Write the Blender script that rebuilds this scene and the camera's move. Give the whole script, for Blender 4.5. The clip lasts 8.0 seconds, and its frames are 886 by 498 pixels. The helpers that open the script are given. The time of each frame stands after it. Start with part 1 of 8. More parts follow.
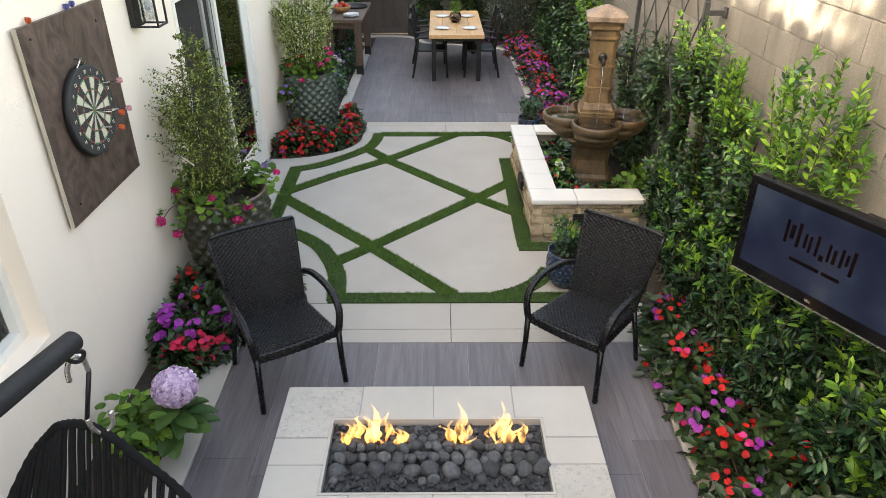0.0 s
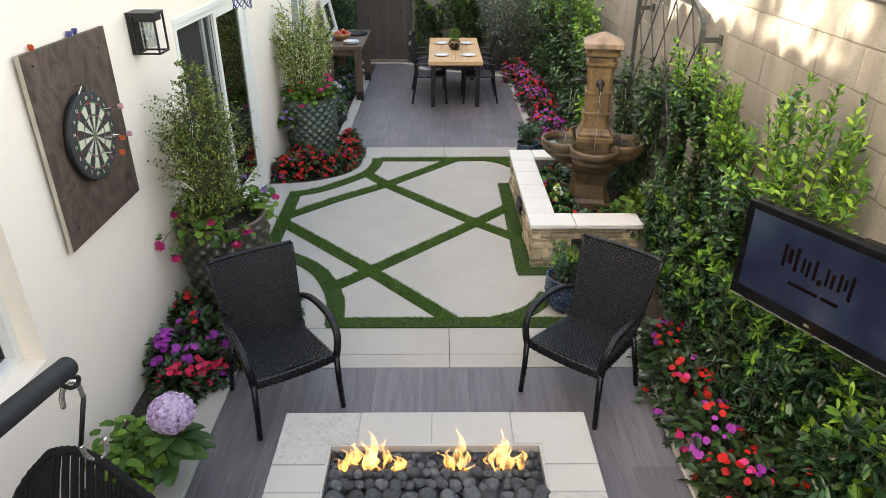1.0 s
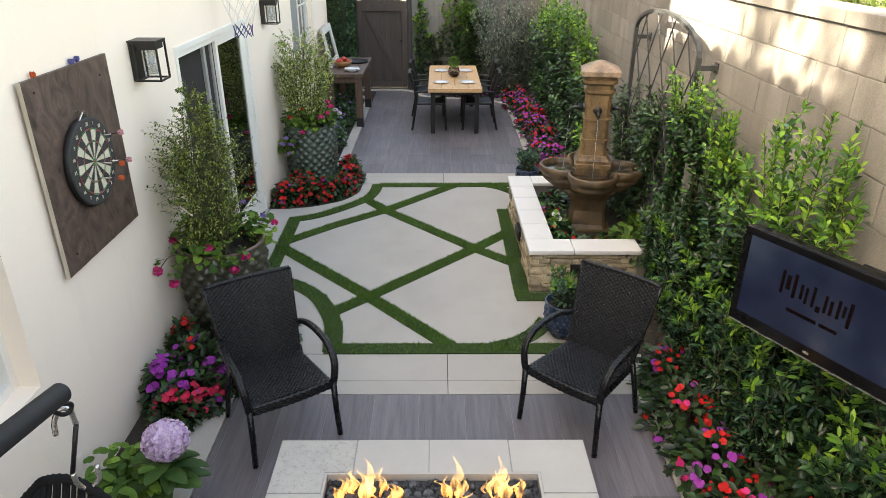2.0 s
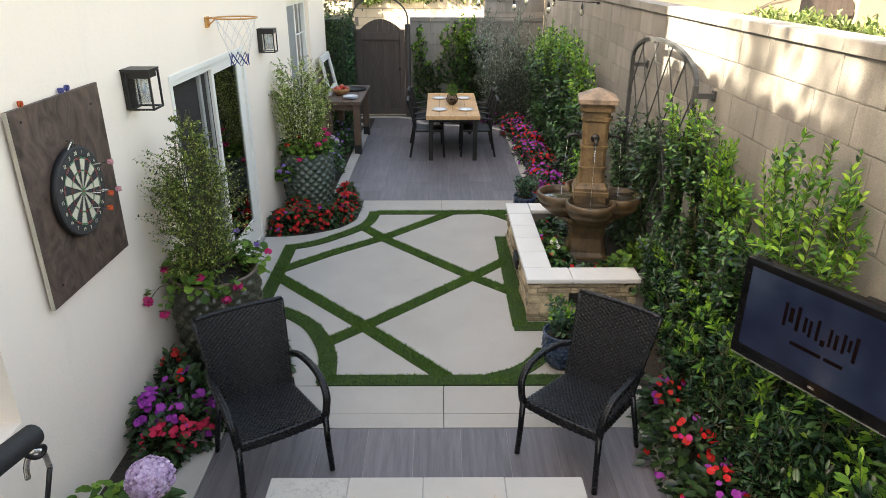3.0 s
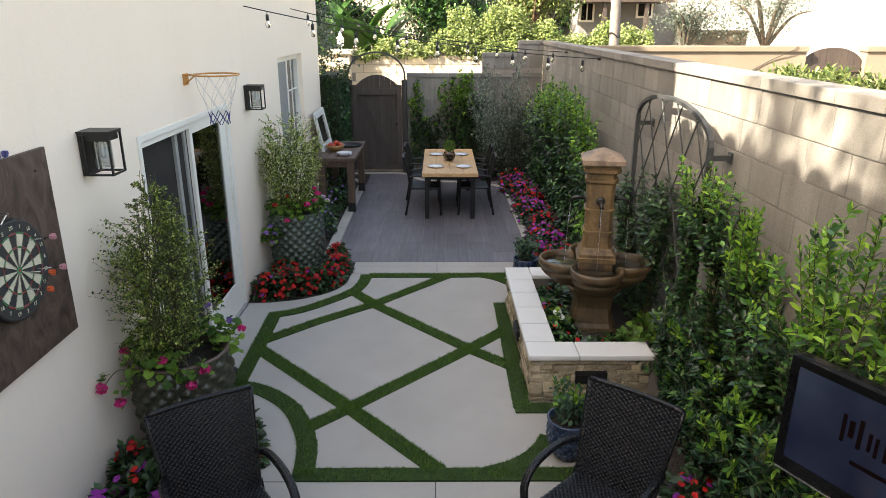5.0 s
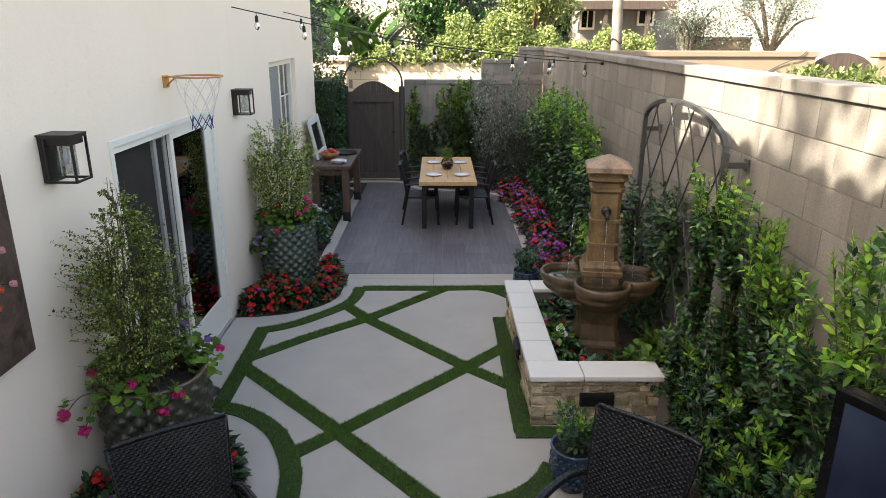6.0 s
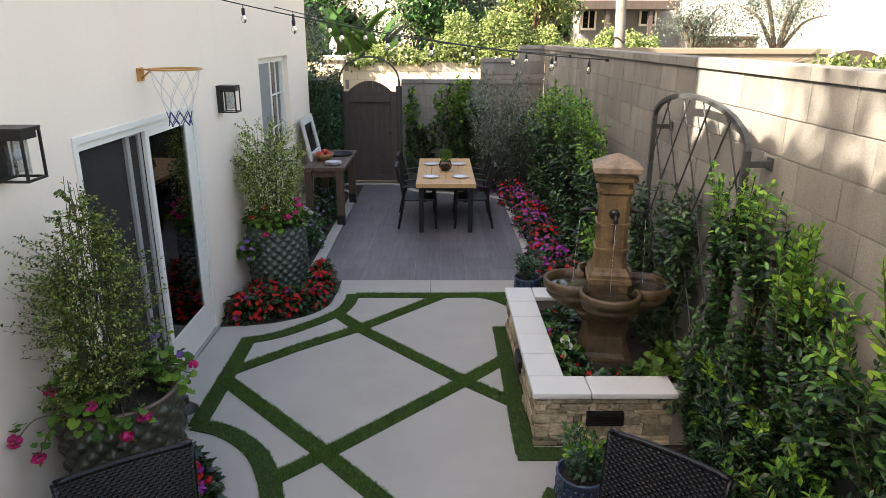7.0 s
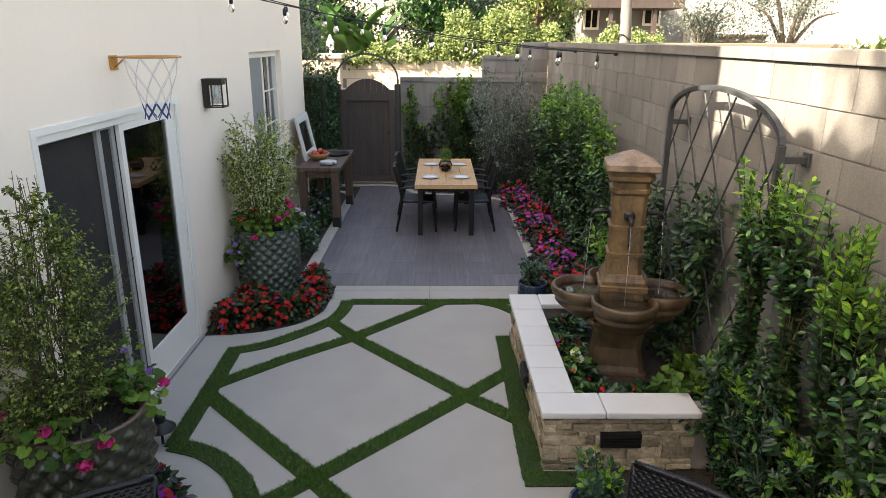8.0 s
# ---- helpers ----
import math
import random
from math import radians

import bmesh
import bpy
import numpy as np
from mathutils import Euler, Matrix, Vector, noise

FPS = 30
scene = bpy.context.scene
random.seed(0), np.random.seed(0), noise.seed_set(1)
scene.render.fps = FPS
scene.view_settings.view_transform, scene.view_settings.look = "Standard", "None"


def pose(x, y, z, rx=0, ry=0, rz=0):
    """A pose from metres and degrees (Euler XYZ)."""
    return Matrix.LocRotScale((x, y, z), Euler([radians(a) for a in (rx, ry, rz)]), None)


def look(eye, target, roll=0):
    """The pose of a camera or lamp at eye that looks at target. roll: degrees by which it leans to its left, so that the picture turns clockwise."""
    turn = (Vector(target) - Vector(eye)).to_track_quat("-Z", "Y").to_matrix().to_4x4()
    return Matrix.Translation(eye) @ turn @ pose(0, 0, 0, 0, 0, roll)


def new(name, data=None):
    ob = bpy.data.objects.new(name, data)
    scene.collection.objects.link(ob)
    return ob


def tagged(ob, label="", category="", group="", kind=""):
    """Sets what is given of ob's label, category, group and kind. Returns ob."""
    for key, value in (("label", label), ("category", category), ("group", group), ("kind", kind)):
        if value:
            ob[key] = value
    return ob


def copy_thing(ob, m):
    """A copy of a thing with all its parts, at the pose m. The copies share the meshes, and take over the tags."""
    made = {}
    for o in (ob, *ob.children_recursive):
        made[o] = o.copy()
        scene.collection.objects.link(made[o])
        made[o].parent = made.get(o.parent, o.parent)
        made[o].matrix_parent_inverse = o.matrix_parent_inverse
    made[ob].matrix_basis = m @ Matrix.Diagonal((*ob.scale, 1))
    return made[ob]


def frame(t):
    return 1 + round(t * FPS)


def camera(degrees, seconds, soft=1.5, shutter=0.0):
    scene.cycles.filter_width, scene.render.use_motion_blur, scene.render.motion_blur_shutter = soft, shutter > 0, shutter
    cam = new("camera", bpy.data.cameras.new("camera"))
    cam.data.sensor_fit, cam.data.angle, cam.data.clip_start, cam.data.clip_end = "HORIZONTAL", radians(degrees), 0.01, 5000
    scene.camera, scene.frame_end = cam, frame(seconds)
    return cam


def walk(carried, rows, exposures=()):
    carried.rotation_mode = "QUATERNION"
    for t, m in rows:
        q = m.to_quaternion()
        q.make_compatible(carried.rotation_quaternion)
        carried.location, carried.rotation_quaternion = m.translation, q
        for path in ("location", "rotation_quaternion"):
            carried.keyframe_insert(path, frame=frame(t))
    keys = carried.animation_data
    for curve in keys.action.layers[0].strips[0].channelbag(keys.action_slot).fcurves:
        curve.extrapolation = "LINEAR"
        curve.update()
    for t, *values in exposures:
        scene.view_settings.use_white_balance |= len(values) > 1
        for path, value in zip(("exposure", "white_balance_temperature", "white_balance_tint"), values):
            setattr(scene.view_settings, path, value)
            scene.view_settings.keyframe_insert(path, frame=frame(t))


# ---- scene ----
cam = camera(67.1, 8.0, 0.72)
PATH = [
    (0, (0.01, 0.028, 2.97), (0.023, 1.77, 1.987), 0.1),
    (0.5, (0.021, 0.029, 2.968), (0.034, 1.788, 2.017), 0.2),
    (1, (0.018, 0.029, 2.971), (0.032, 1.806, 2.052), 0.1),
    (1.5, (0.02, 0.025, 2.972), (0.034, 1.819, 2.087), 0.2),
    (3, (0.065, 0.114, 2.966), (0.078, 1.955, 2.185), 0.1),
    (3.5, (0.078, 0.211, 2.96), (0.093, 2.067, 2.214), 0.2),
    (4, (0.091, 0.34, 2.96), (0.105, 2.21, 2.249), 0.2),
    (4.5, (0.099, 0.481, 2.962), (0.113, 2.364, 2.287), 0.2),
    (5, (0.121, 0.631, 2.948), (0.134, 2.526, 2.307), 0.1),
    (6.5, (0.168, 1.146, 2.817), (0.183, 3.05, 2.205), 0.2),
    (7, (0.185, 1.335, 2.769), (0.2, 3.241, 2.163), 0.2),
    (7.5, (0.19, 1.53, 2.723), (0.205, 3.437, 2.121), 0.2),
    (8, (0.185, 1.731, 2.655), (0.201, 3.64, 2.057), 0.3),
]
walk(cam, [(t, look(eye, target, roll)) for t, eye, target, roll in PATH], [(0.0, 3.08, 9150, 9), (1.5, 2.98, 9100, 9), (3.5, 2.66, 8650, 9), (5.0, 2.38, 8400, 10), (6.5, 2.30, 8250, 11), (8.0, 2.33, 8300, 12)])

# ---- light ----
SUN_WAY = Vector((1.0, 0.5, -0.85)).normalized()
world = bpy.data.worlds.new("world")
scene.world = world
world.use_nodes = True
sky = world.node_tree.nodes.new("ShaderNodeTexSky")
sky.sky_type, sky.sun_disc = "NISHITA", False
sky.sun_elevation = math.asin(-SUN_WAY.z)
sky.sun_rotation = math.atan2(-SUN_WAY.x, -SUN_WAY.y)
sky.altitude, sky.dust_density, sky.ozone_density = 50, 3.5, 0.7
world.node_tree.links.new(sky.outputs[0], world.node_tree.nodes["Background"].inputs[0])
world.node_tree.nodes["Background"].inputs[1].default_value = 0.15
sun = new("sun", bpy.data.lights.new("sun", "SUN"))
sun.data.energy, sun.data.angle, sun.data.color = 5.0, radians(0.6), (1.0, 0.985, 0.95)
sun.matrix_world = look((-20, -10, 20), Vector((-20, -10, 20)) + SUN_WAY)

# ---- material helpers ----


class Nodes:
    def __init__(self, name):
        self.m = bpy.data.materials.new(name)
        self.m.use_nodes = True
        self.t = self.m.node_tree
        self.b = self.t.nodes["Principled BSDF"]
        self.pos = self.t.nodes.new("ShaderNodeNewGeometry")

    def node(self, kind, **inputs):
        n = self.t.nodes.new(kind)
        for k, v in inputs.items():
            self.put(n, k.replace("_", " "), v)
        return n

    def put(self, n, key, v):
        if isinstance(v, bpy.types.NodeSocket):
            self.t.links.new(v, n.inputs[key])
        else:
            n.inputs[key].default_value = v

    def where(self, sx=1.0, sy=1.0, sz=1.0, shift=True):
        n = self.node("ShaderNodeMapping", Scale=(sx, sy, sz))
        self.t.links.new(self.pos.outputs["Position"], n.inputs["Vector"])
        return n.outputs[0]

    def noise(self, scale, detail=4.0, rough=0.55, vec=None, distort=0.0):
        n = self.node("ShaderNodeTexNoise", Scale=scale, Detail=detail, Roughness=rough, Distortion=distort)
        self.t.links.new(vec or self.pos.outputs["Position"], n.inputs["Vector"])
        return n.outputs["Fac"]

    def ramp(self, fac, stops):
        n = self.t.nodes.new("ShaderNodeValToRGB")
        while len(n.color_ramp.elements) < len(stops):
            n.color_ramp.elements.new(0.5)
        for e, (p, c) in zip(n.color_ramp.elements, stops):
            e.position = p
            e.color = (*c, 1) if len(c) == 3 else c
        self.t.links.new(fac, n.inputs[0])
        return n.outputs[0]

    def mix(self, fac, a, b, blend="MIX"):
        n = self.t.nodes.new("ShaderNodeMix")
        n.data_type, n.blend_type = "RGBA", blend
        for i, v in ((0, fac), (6, a), (7, b)):
            if isinstance(v, bpy.types.NodeSocket):
                self.t.links.new(v, n.inputs[i])
            else:
                n.inputs[i].default_value = v if i == 0 else (*v, 1)
        return n.outputs[2]

    def math(self, op, a, b=0.5):
        n = self.t.nodes.new("ShaderNodeMath")
        n.operation = op
        for i, v in ((0, a), (1, b)):
            if isinstance(v, bpy.types.NodeSocket):
                self.t.links.new(v, n.inputs[i])
            else:
                n.inputs[i].default_value = v
        return n.outputs[0]

    def remap(self, v, lo, hi):
        n = self.node("ShaderNodeMapRange")
        self.t.links.new(v, n.inputs[0])
        n.inputs[3].default_value, n.inputs[4].default_value = lo, hi
        return n.outputs[0]

    def bump(self, height, strength=0.3, distance=0.01, under=None):
        n = self.node("ShaderNodeBump", Strength=strength, Distance=distance)
        self.t.links.new(height, n.inputs["Height"])
        if under:
            self.t.links.new(under, n.inputs["Normal"])
        self.t.links.new(n.outputs[0], self.b.inputs["Normal"])
        return n.outputs[0]

    def island(self):
        return self.pos.outputs["Random Per Island"]

    def each(self):
        return self.t.nodes.new("ShaderNodeObjectInfo").outputs["Random"]

    def done(self, color=None, rough=0.6, metal=0.0, spec=None):
        if color is not None:
            self.put(self.b, "Base Color", color if isinstance(color, bpy.types.NodeSocket) else (*color, 1))
        self.put(self.b, "Roughness", rough)
        self.put(self.b, "Metallic", metal)
        if spec is not None:
            self.put(self.b, "Specular IOR Level", spec)
        return self.m


def surface(name, dark, light, scale=6.0, rough=0.6, grain=80.0, bump=0.2, depth=0.004, metal=0.0, vary=0.0, spec=None):
    """A surface with stains at one scale and grain at another."""
    n = Nodes(name)
    c = n.mix(n.remap(n.noise(scale, 5, 0.6), -0.25, 1.25), dark, light)
    c = n.mix(0.25, c, n.ramp(n.noise(grain, 3), [(0.3, (0.25, 0.25, 0.25)), (0.7, (0.75, 0.75, 0.75))]), "OVERLAY")
    if vary:
        g = n.remap(n.each(), 1 - vary, 1 + vary)
        s = n.node("ShaderNodeCombineColor", Red=g, Green=g, Blue=g)
        c = n.mix(1.0, c, s.outputs[0], "MULTIPLY")
    n.bump(n.math("ADD", n.noise(grain, 4), n.noise(scale * 2, 2)), bump, depth)
    return n.done(c, n.remap(n.noise(scale * 3, 3), rough - 0.1, min(1, rough + 0.1)), metal, spec)


def leafy(name, stops, rough=0.45, through_light=0.35):
    """Leaves: colour from leaf to leaf, a little light let through."""
    n = Nodes(name)
    c = n.ramp(n.math("FRACT", n.math("ADD", n.island(), n.each())), stops)
    c = n.mix(0.3, c, n.ramp(n.noise(90, 2), [(0.3, (0.3, 0.3, 0.3)), (0.7, (0.7, 0.7, 0.7))]), "OVERLAY")
    n.done(c, rough, spec=0.36)
    tr = n.t.nodes.new("ShaderNodeBsdfTranslucent")
    n.t.links.new(c, tr.inputs[0])
    mx = n.t.nodes.new("ShaderNodeMixShader")
    mx.inputs[0].default_value = through_light
    n.t.links.new(n.b.outputs[0], mx.inputs[1])
    n.t.links.new(tr.outputs[0], mx.inputs[2])
    n.t.links.new(mx.outputs[0], n.t.nodes["Material Output"].inputs[0])
    return n.m


def stucco():
    n = Nodes("stucco")
    c = n.mix(n.remap(n.noise(0.9, 4), 0, 1), (0.845, 0.70, 0.57), (0.895, 0.758, 0.632))
    c = n.mix(n.ramp(n.noise(3.5, 6, 0.7, n.where(1, 1, 0.35)), [(0.55, (0, 0, 0)), (0.8, (0.22, 0.22, 0.22))]), c, (0.62, 0.56, 0.49))
    h = n.math("ADD", n.noise(55, 5, 0.65), n.math("MULTIPLY", n.noise(9, 3), 1.5))
    n.bump(h, 0.35, 0.006)
    return n.done(c, 0.92, spec=0.15)


def planks():
    """Porcelain planks printed like dark grey timber, grain along y."""
    n = Nodes("wood_look_porcelain")
    streak = n.noise(3.0, 6, 0.65, n.where(9, 0.5, 1), 0.6)
    fine = n.noise(14, 5, 0.7, n.where(9, 0.35, 1))
    c = n.mix(n.remap(streak, -0.3, 1.3), (0.075, 0.066, 0.071), (0.176, 0.158, 0.169))
    c = n.mix(0.22, c, n.ramp(fine, [(0.35, (0.25, 0.25, 0.25)), (0.65, (0.72, 0.72, 0.72))]), "OVERLAY")
    g = n.remap(n.each(), 0.84, 1.16)
    c = n.mix(1.0, c, n.node("ShaderNodeCombineColor", Red=g, Green=g, Blue=g).outputs[0], "MULTIPLY")
    n.bump(fine, 0.12, 0.002)
    return n.done(c, n.remap(n.noise(2.5, 4), 0.38, 0.6), spec=0.45)


def concrete(name, a, b):
    n = Nodes(name)
    c = n.mix(n.remap(n.noise(1.6, 6, 0.65), -0.2, 1.2), a, b)
    c = n.mix(n.ramp(n.noise(5, 6, 0.7), [(0.58, (0, 0, 0)), (0.75, (0.3, 0.3, 0.3))]), c, tuple(v * 0.86 for v in a))
    c = n.mix(0.18, c, n.ramp(n.noise(260, 2), [(0.35, (0.2, 0.2, 0.2)), (0.65, (0.8, 0.8, 0.8))]), "OVERLAY")
    n.bump(n.noise(220, 4), 0.12, 0.002)
    return n.done(c, n.remap(n.noise(3, 3), 0.7, 0.9), spec=0.25)


def block():
    n = Nodes("tan_block")
    c = n.mix(n.remap(n.noise(2.2, 5, 0.6, n.where(1, 1, 0.5)), -0.2, 1.2), (0.166, 0.157, 0.145), (0.262, 0.249, 0.229))
    g = n.remap(n.each(), 0.86, 1.12)
    c = n.mix(1.0, c, n.node("ShaderNodeCombineColor", Red=g, Green=g, Blue=g).outputs[0], "MULTIPLY")
    c = n.mix(n.ramp(n.noise(5, 5, 0.65, n.where(1, 1, 0.14)), [(0.5, (0, 0, 0)), (0.72, (0.5, 0.5, 0.5))]), c, (0.115, 0.105, 0.094))
    c = n.mix(0.3, c, n.ramp(n.noise(150, 3), [(0.3, (0.2, 0.2, 0.2)), (0.7, (0.78, 0.78, 0.78))]), "OVERLAY")
    n.bump(n.math("ADD", n.noise(140, 4), n.noise(20, 3)), 0.35, 0.004)
    return n.done(c, 0.95, spec=0.15)


def wood(name, dark, light, rough=0.5, along="y", scale=1.0, vary=0.12):
    n = Nodes(name)
    stretch = {"x": (0.6, 9, 9), "y": (9, 0.6, 9), "z": (9, 9, 0.6)}[along]
    v = n.where(*(k * scale for k in stretch))
    g1 = n.noise(2.2, 6, 0.65, v, 1.0)
    c = n.mix(n.remap(g1, -0.35, 1.35), dark, light)
    c = n.mix(0.4, c, n.ramp(n.noise(9, 5, 0.7, v), [(0.35, (0.25, 0.25, 0.25)), (0.65, (0.74, 0.74, 0.74))]), "OVERLAY")
    g = n.remap(n.each(), 1 - vary, 1 + vary)
    c = n.mix(1.0, c, n.node("ShaderNodeCombineColor", Red=g, Green=g, Blue=g).outputs[0], "MULTIPLY")
    n.bump(g1, 0.25, 0.003)
    return n.done(c, rough)


def glass(name, tint=(1, 1, 1), rough=0.0):
    n = Nodes(name)
    n.done(tint, rough)
    n.b.inputs["Transmission Weight"].default_value = 1.0
    n.b.inputs["IOR"].default_value = 1.45
    return n.m


def pane_glass():
    """Thin window glass: gloss over a clear sheet."""
    n = Nodes("window_glass")
    gl = n.t.nodes.new("ShaderNodeBsdfGlossy")
    gl.inputs["Roughness"].default_value = 0.01
    tr = n.t.nodes.new("ShaderNodeBsdfTransparent")
    tr.inputs[0].default_value = (0.62, 0.65, 0.64, 1)
    fr = n.node("ShaderNodeFresnel", IOR=1.5)
    k = n.math("MULTIPLY", fr.outputs[0], 1.3)
    mx = n.t.nodes.new("ShaderNodeMixShader")
    n.t.links.new(k, mx.inputs[0])
    n.t.links.new(tr.outputs[0], mx.inputs[1])
    n.t.links.new(gl.outputs[0], mx.inputs[2])
    n.t.links.new(mx.outputs[0], n.t.nodes["Material Output"].inputs[0])
    return n.m


def thin_glass():
    """Lantern glass: a clear sheet with a faint gloss."""
    n = Nodes("lantern_glass")
    gl = n.node("ShaderNodeBsdfGlossy", Roughness=0.08)
    tr = n.node("ShaderNodeBsdfTransparent", Color=(0.86, 0.87, 0.86, 1))
    mx = n.node("ShaderNodeMixShader", Fac=0.12)
    n.t.links.new(tr.outputs[0], mx.inputs[1])
    n.t.links.new(gl.outputs[0], mx.inputs[2])
    n.t.links.new(mx.outputs[0], n.t.nodes["Material Output"].inputs[0])
    return n.m


def stone_terracotta(name, a, b, rough):
    n = Nodes(name)
    c = n.mix(n.remap(n.noise(3, 5, 0.6), -0.1, 1.1), a, b)
    c = n.mix(n.ramp(n.noise(5, 6, 0.7, n.where(1.4, 1.4, 0.9)), [(0.45, (0, 0, 0)), (0.66, (0.85, 0.85, 0.85))]), c, tuple(v * 0.42 for v in a))
    c = n.mix(0.35, c, n.ramp(n.noise(45, 5, 0.7), [(0.3, (0.2, 0.2, 0.2)), (0.7, (0.8, 0.8, 0.8))]), "OVERLAY")
    n.bump(n.math("ADD", n.noise(120, 4), n.noise(25, 3)), 0.45, 0.004)
    return n.done(c, n.remap(n.noise(8, 3), rough, rough + 0.28))


def flame_mat():
    n = Nodes("flame")
    sep = n.node("ShaderNodeSeparateXYZ")
    n.t.links.new(n.pos.outputs["Position"], sep.inputs[0])
    hgt = n.node("ShaderNodeMapRange")
    n.t.links.new(sep.outputs["Z"], hgt.inputs[0])
    hgt.inputs[1].default_value, hgt.inputs[2].default_value = 0.38, 0.66
    c = n.ramp(hgt.outputs[0], [(0.0, (1.0, 0.42, 0.12)), (0.3, (1.0, 0.62, 0.28)), (0.7, (1.0, 0.62, 0.32)), (1.0, (1.0, 0.5, 0.25))])
    em = n.node("ShaderNodeEmission", Strength=0.5)
    n.t.links.new(c, em.inputs[0])
    tr = n.t.nodes.new("ShaderNodeBsdfTransparent")
    a = n.math("MULTIPLY", n.remap(hgt.outputs[0], 0.42, 0.03), n.ramp(n.noise(26, 4, 0.65, n.where(1, 1, 0.3)), [(0.38, (0.04, 0.04, 0.04)), (0.62, (1, 1, 1))]))
    mx = n.t.nodes.new("ShaderNodeMixShader")
    n.t.links.new(a, mx.inputs[0])
    n.t.links.new(tr.outputs[0], mx.inputs[1])
    n.t.links.new(em.outputs[0], mx.inputs[2])
    n.t.links.new(mx.outputs[0], n.t.nodes["Material Output"].inputs[0])
    return n.m




def plywood():
    """Dark stained sheet with knots and wavy grain."""
    n = Nodes("dark_stained_plywood")
    v = n.where(1, 1.5, 1.0)
    g1 = n.noise(3.6, 6, 0.62, v, 3.0)
    c = n.mix(n.ramp(g1, [(0.3, (0, 0, 0)), (0.7, (1, 1, 1))]), (0.026, 0.015, 0.011), (0.135, 0.083, 0.062))
    k = n.node("ShaderNodeTexVoronoi", Scale=5.5)
    n.t.links.new(n.where(1, 1.3, 1), k.inputs["Vector"])
    c = n.mix(n.ramp(k.outputs["Distance"], [(0.05, (0.8, 0.8, 0.8)), (0.17, (0, 0, 0))]), c, (0.02, 0.011, 0.008))
    c = n.mix(0.2, c, n.ramp(n.noise(11, 5, 0.7, n.where(1, 6, 1)), [(0.35, (0.25, 0.25, 0.25)), (0.65, (0.75, 0.75, 0.75))]), "OVERLAY")
    n.bump(g1, 0.2, 0.002)
    return n.done(c, n.remap(n.noise(6, 4), 0.4, 0.65))


def travertine(name, pitted):
    """Cream tiles; pitted says how grey and veined they are."""
    n = Nodes(name)
    c = n.mix(n.remap(n.noise(2.5, 5, 0.6), -0.2, 1.2), (0.36, 0.338, 0.305), (0.435, 0.412, 0.376))
    p = (pitted, pitted, pitted)
    c = n.mix(n.ramp(n.noise(11, 5, 0.7), [(0.40, (0, 0, 0)), (0.62, p)]), c, (0.33, 0.315, 0.29))
    c = n.mix(n.ramp(n.noise(46, 5, 0.75), [(0.53, (0, 0, 0)), (0.62, p)]), c, (0.24, 0.225, 0.20))
    n.bump(n.noise(160, 4), 0.15, 0.002)
    return n.done(c, n.remap(n.noise(5, 3), 0.5, 0.72), spec=0.35)


STUCCO = stucco()
PLANKS = planks()
CONCRETE = concrete("pale_concrete", (0.336, 0.309, 0.276), (0.419, 0.388, 0.350))
CAPSTONE = concrete("smooth_cream_stone", (0.55, 0.54, 0.515), (0.65, 0.64, 0.615))
PITTILE = travertine("cream_travertine", 0.06)
VEINTILE = travertine("veined_travertine", 0.6)
BLOCK = block()
MORTAR = surface("mortar", (0.19, 0.17, 0.152), (0.27, 0.245, 0.22), 5, 0.95, 120, 0.3)
GROUT = surface("grey_grout", (0.24, 0.225, 0.215), (0.31, 0.295, 0.285), 5, 0.9, 120, 0.2)
SOIL = surface("dark_soil", (0.018, 0.013, 0.010), (0.05, 0.038, 0.028), 9, 0.95, 60, 0.9, 0.02)
GROUND = surface("dry_ground", (0.12, 0.10, 0.07), (0.2, 0.17, 0.12), 0.5, 0.95, 12, 0.5, 0.02)
LEDGE = surface("ledger_stone", (0.19, 0.135, 0.072), (0.60, 0.50, 0.355), 9, 0.9, 45, 1.0, 0.02, vary=0.45)
WICKER = surface("black_wicker", (0.0032, 0.0034, 0.0043), (0.0066, 0.0070, 0.0090), 20, 0.28, 160, 0.12, 0.0015, spec=0.31)
BLACKMETAL = surface("black_metal", (0.006, 0.006, 0.006), (0.014, 0.013, 0.013), 10, 0.45, 120, 0.1, 0.001, spec=0.35)
BRONZE = surface("dark_bronze", (0.006, 0.0052, 0.0048), (0.014, 0.012, 0.011), 10, 0.45, 120, 0.15, 0.001, spec=0.5)
IRON = surface("grey_weathered_iron", (0.022, 0.025, 0.027), (0.052, 0.055, 0.057), 12, 0.55, 120, 0.3, 0.002)
STEEL = surface("brushed_steel", (0.42, 0.41, 0.38), (0.6, 0.58, 0.54), 14, 0.28, 140, 0.1, 0.001, metal=1.0)
WHITEPAINT = surface("white_paint", (0.74, 0.695, 0.625), (0.81, 0.765, 0.695), 3, 0.42, 140, 0.06, 0.001)
GREYFRAME = surface("grey_screen_frame", (0.26, 0.25, 0.24), (0.34, 0.33, 0.31), 4, 0.5, 100, 0.08, 0.001)
GATEWOOD = wood("brown_painted_timber", (0.036, 0.026, 0.022), (0.072, 0.054, 0.047), 0.6, "z", 1.2)
TABLEWOOD = wood("honey_teak", (0.44, 0.24, 0.105), (0.64, 0.405, 0.20), 0.42, "y", 1.3)
RUSTIC = wood("weathered_brown_timber", (0.045, 0.026, 0.017), (0.15, 0.092, 0.062), 0.62, "y", 1.4)
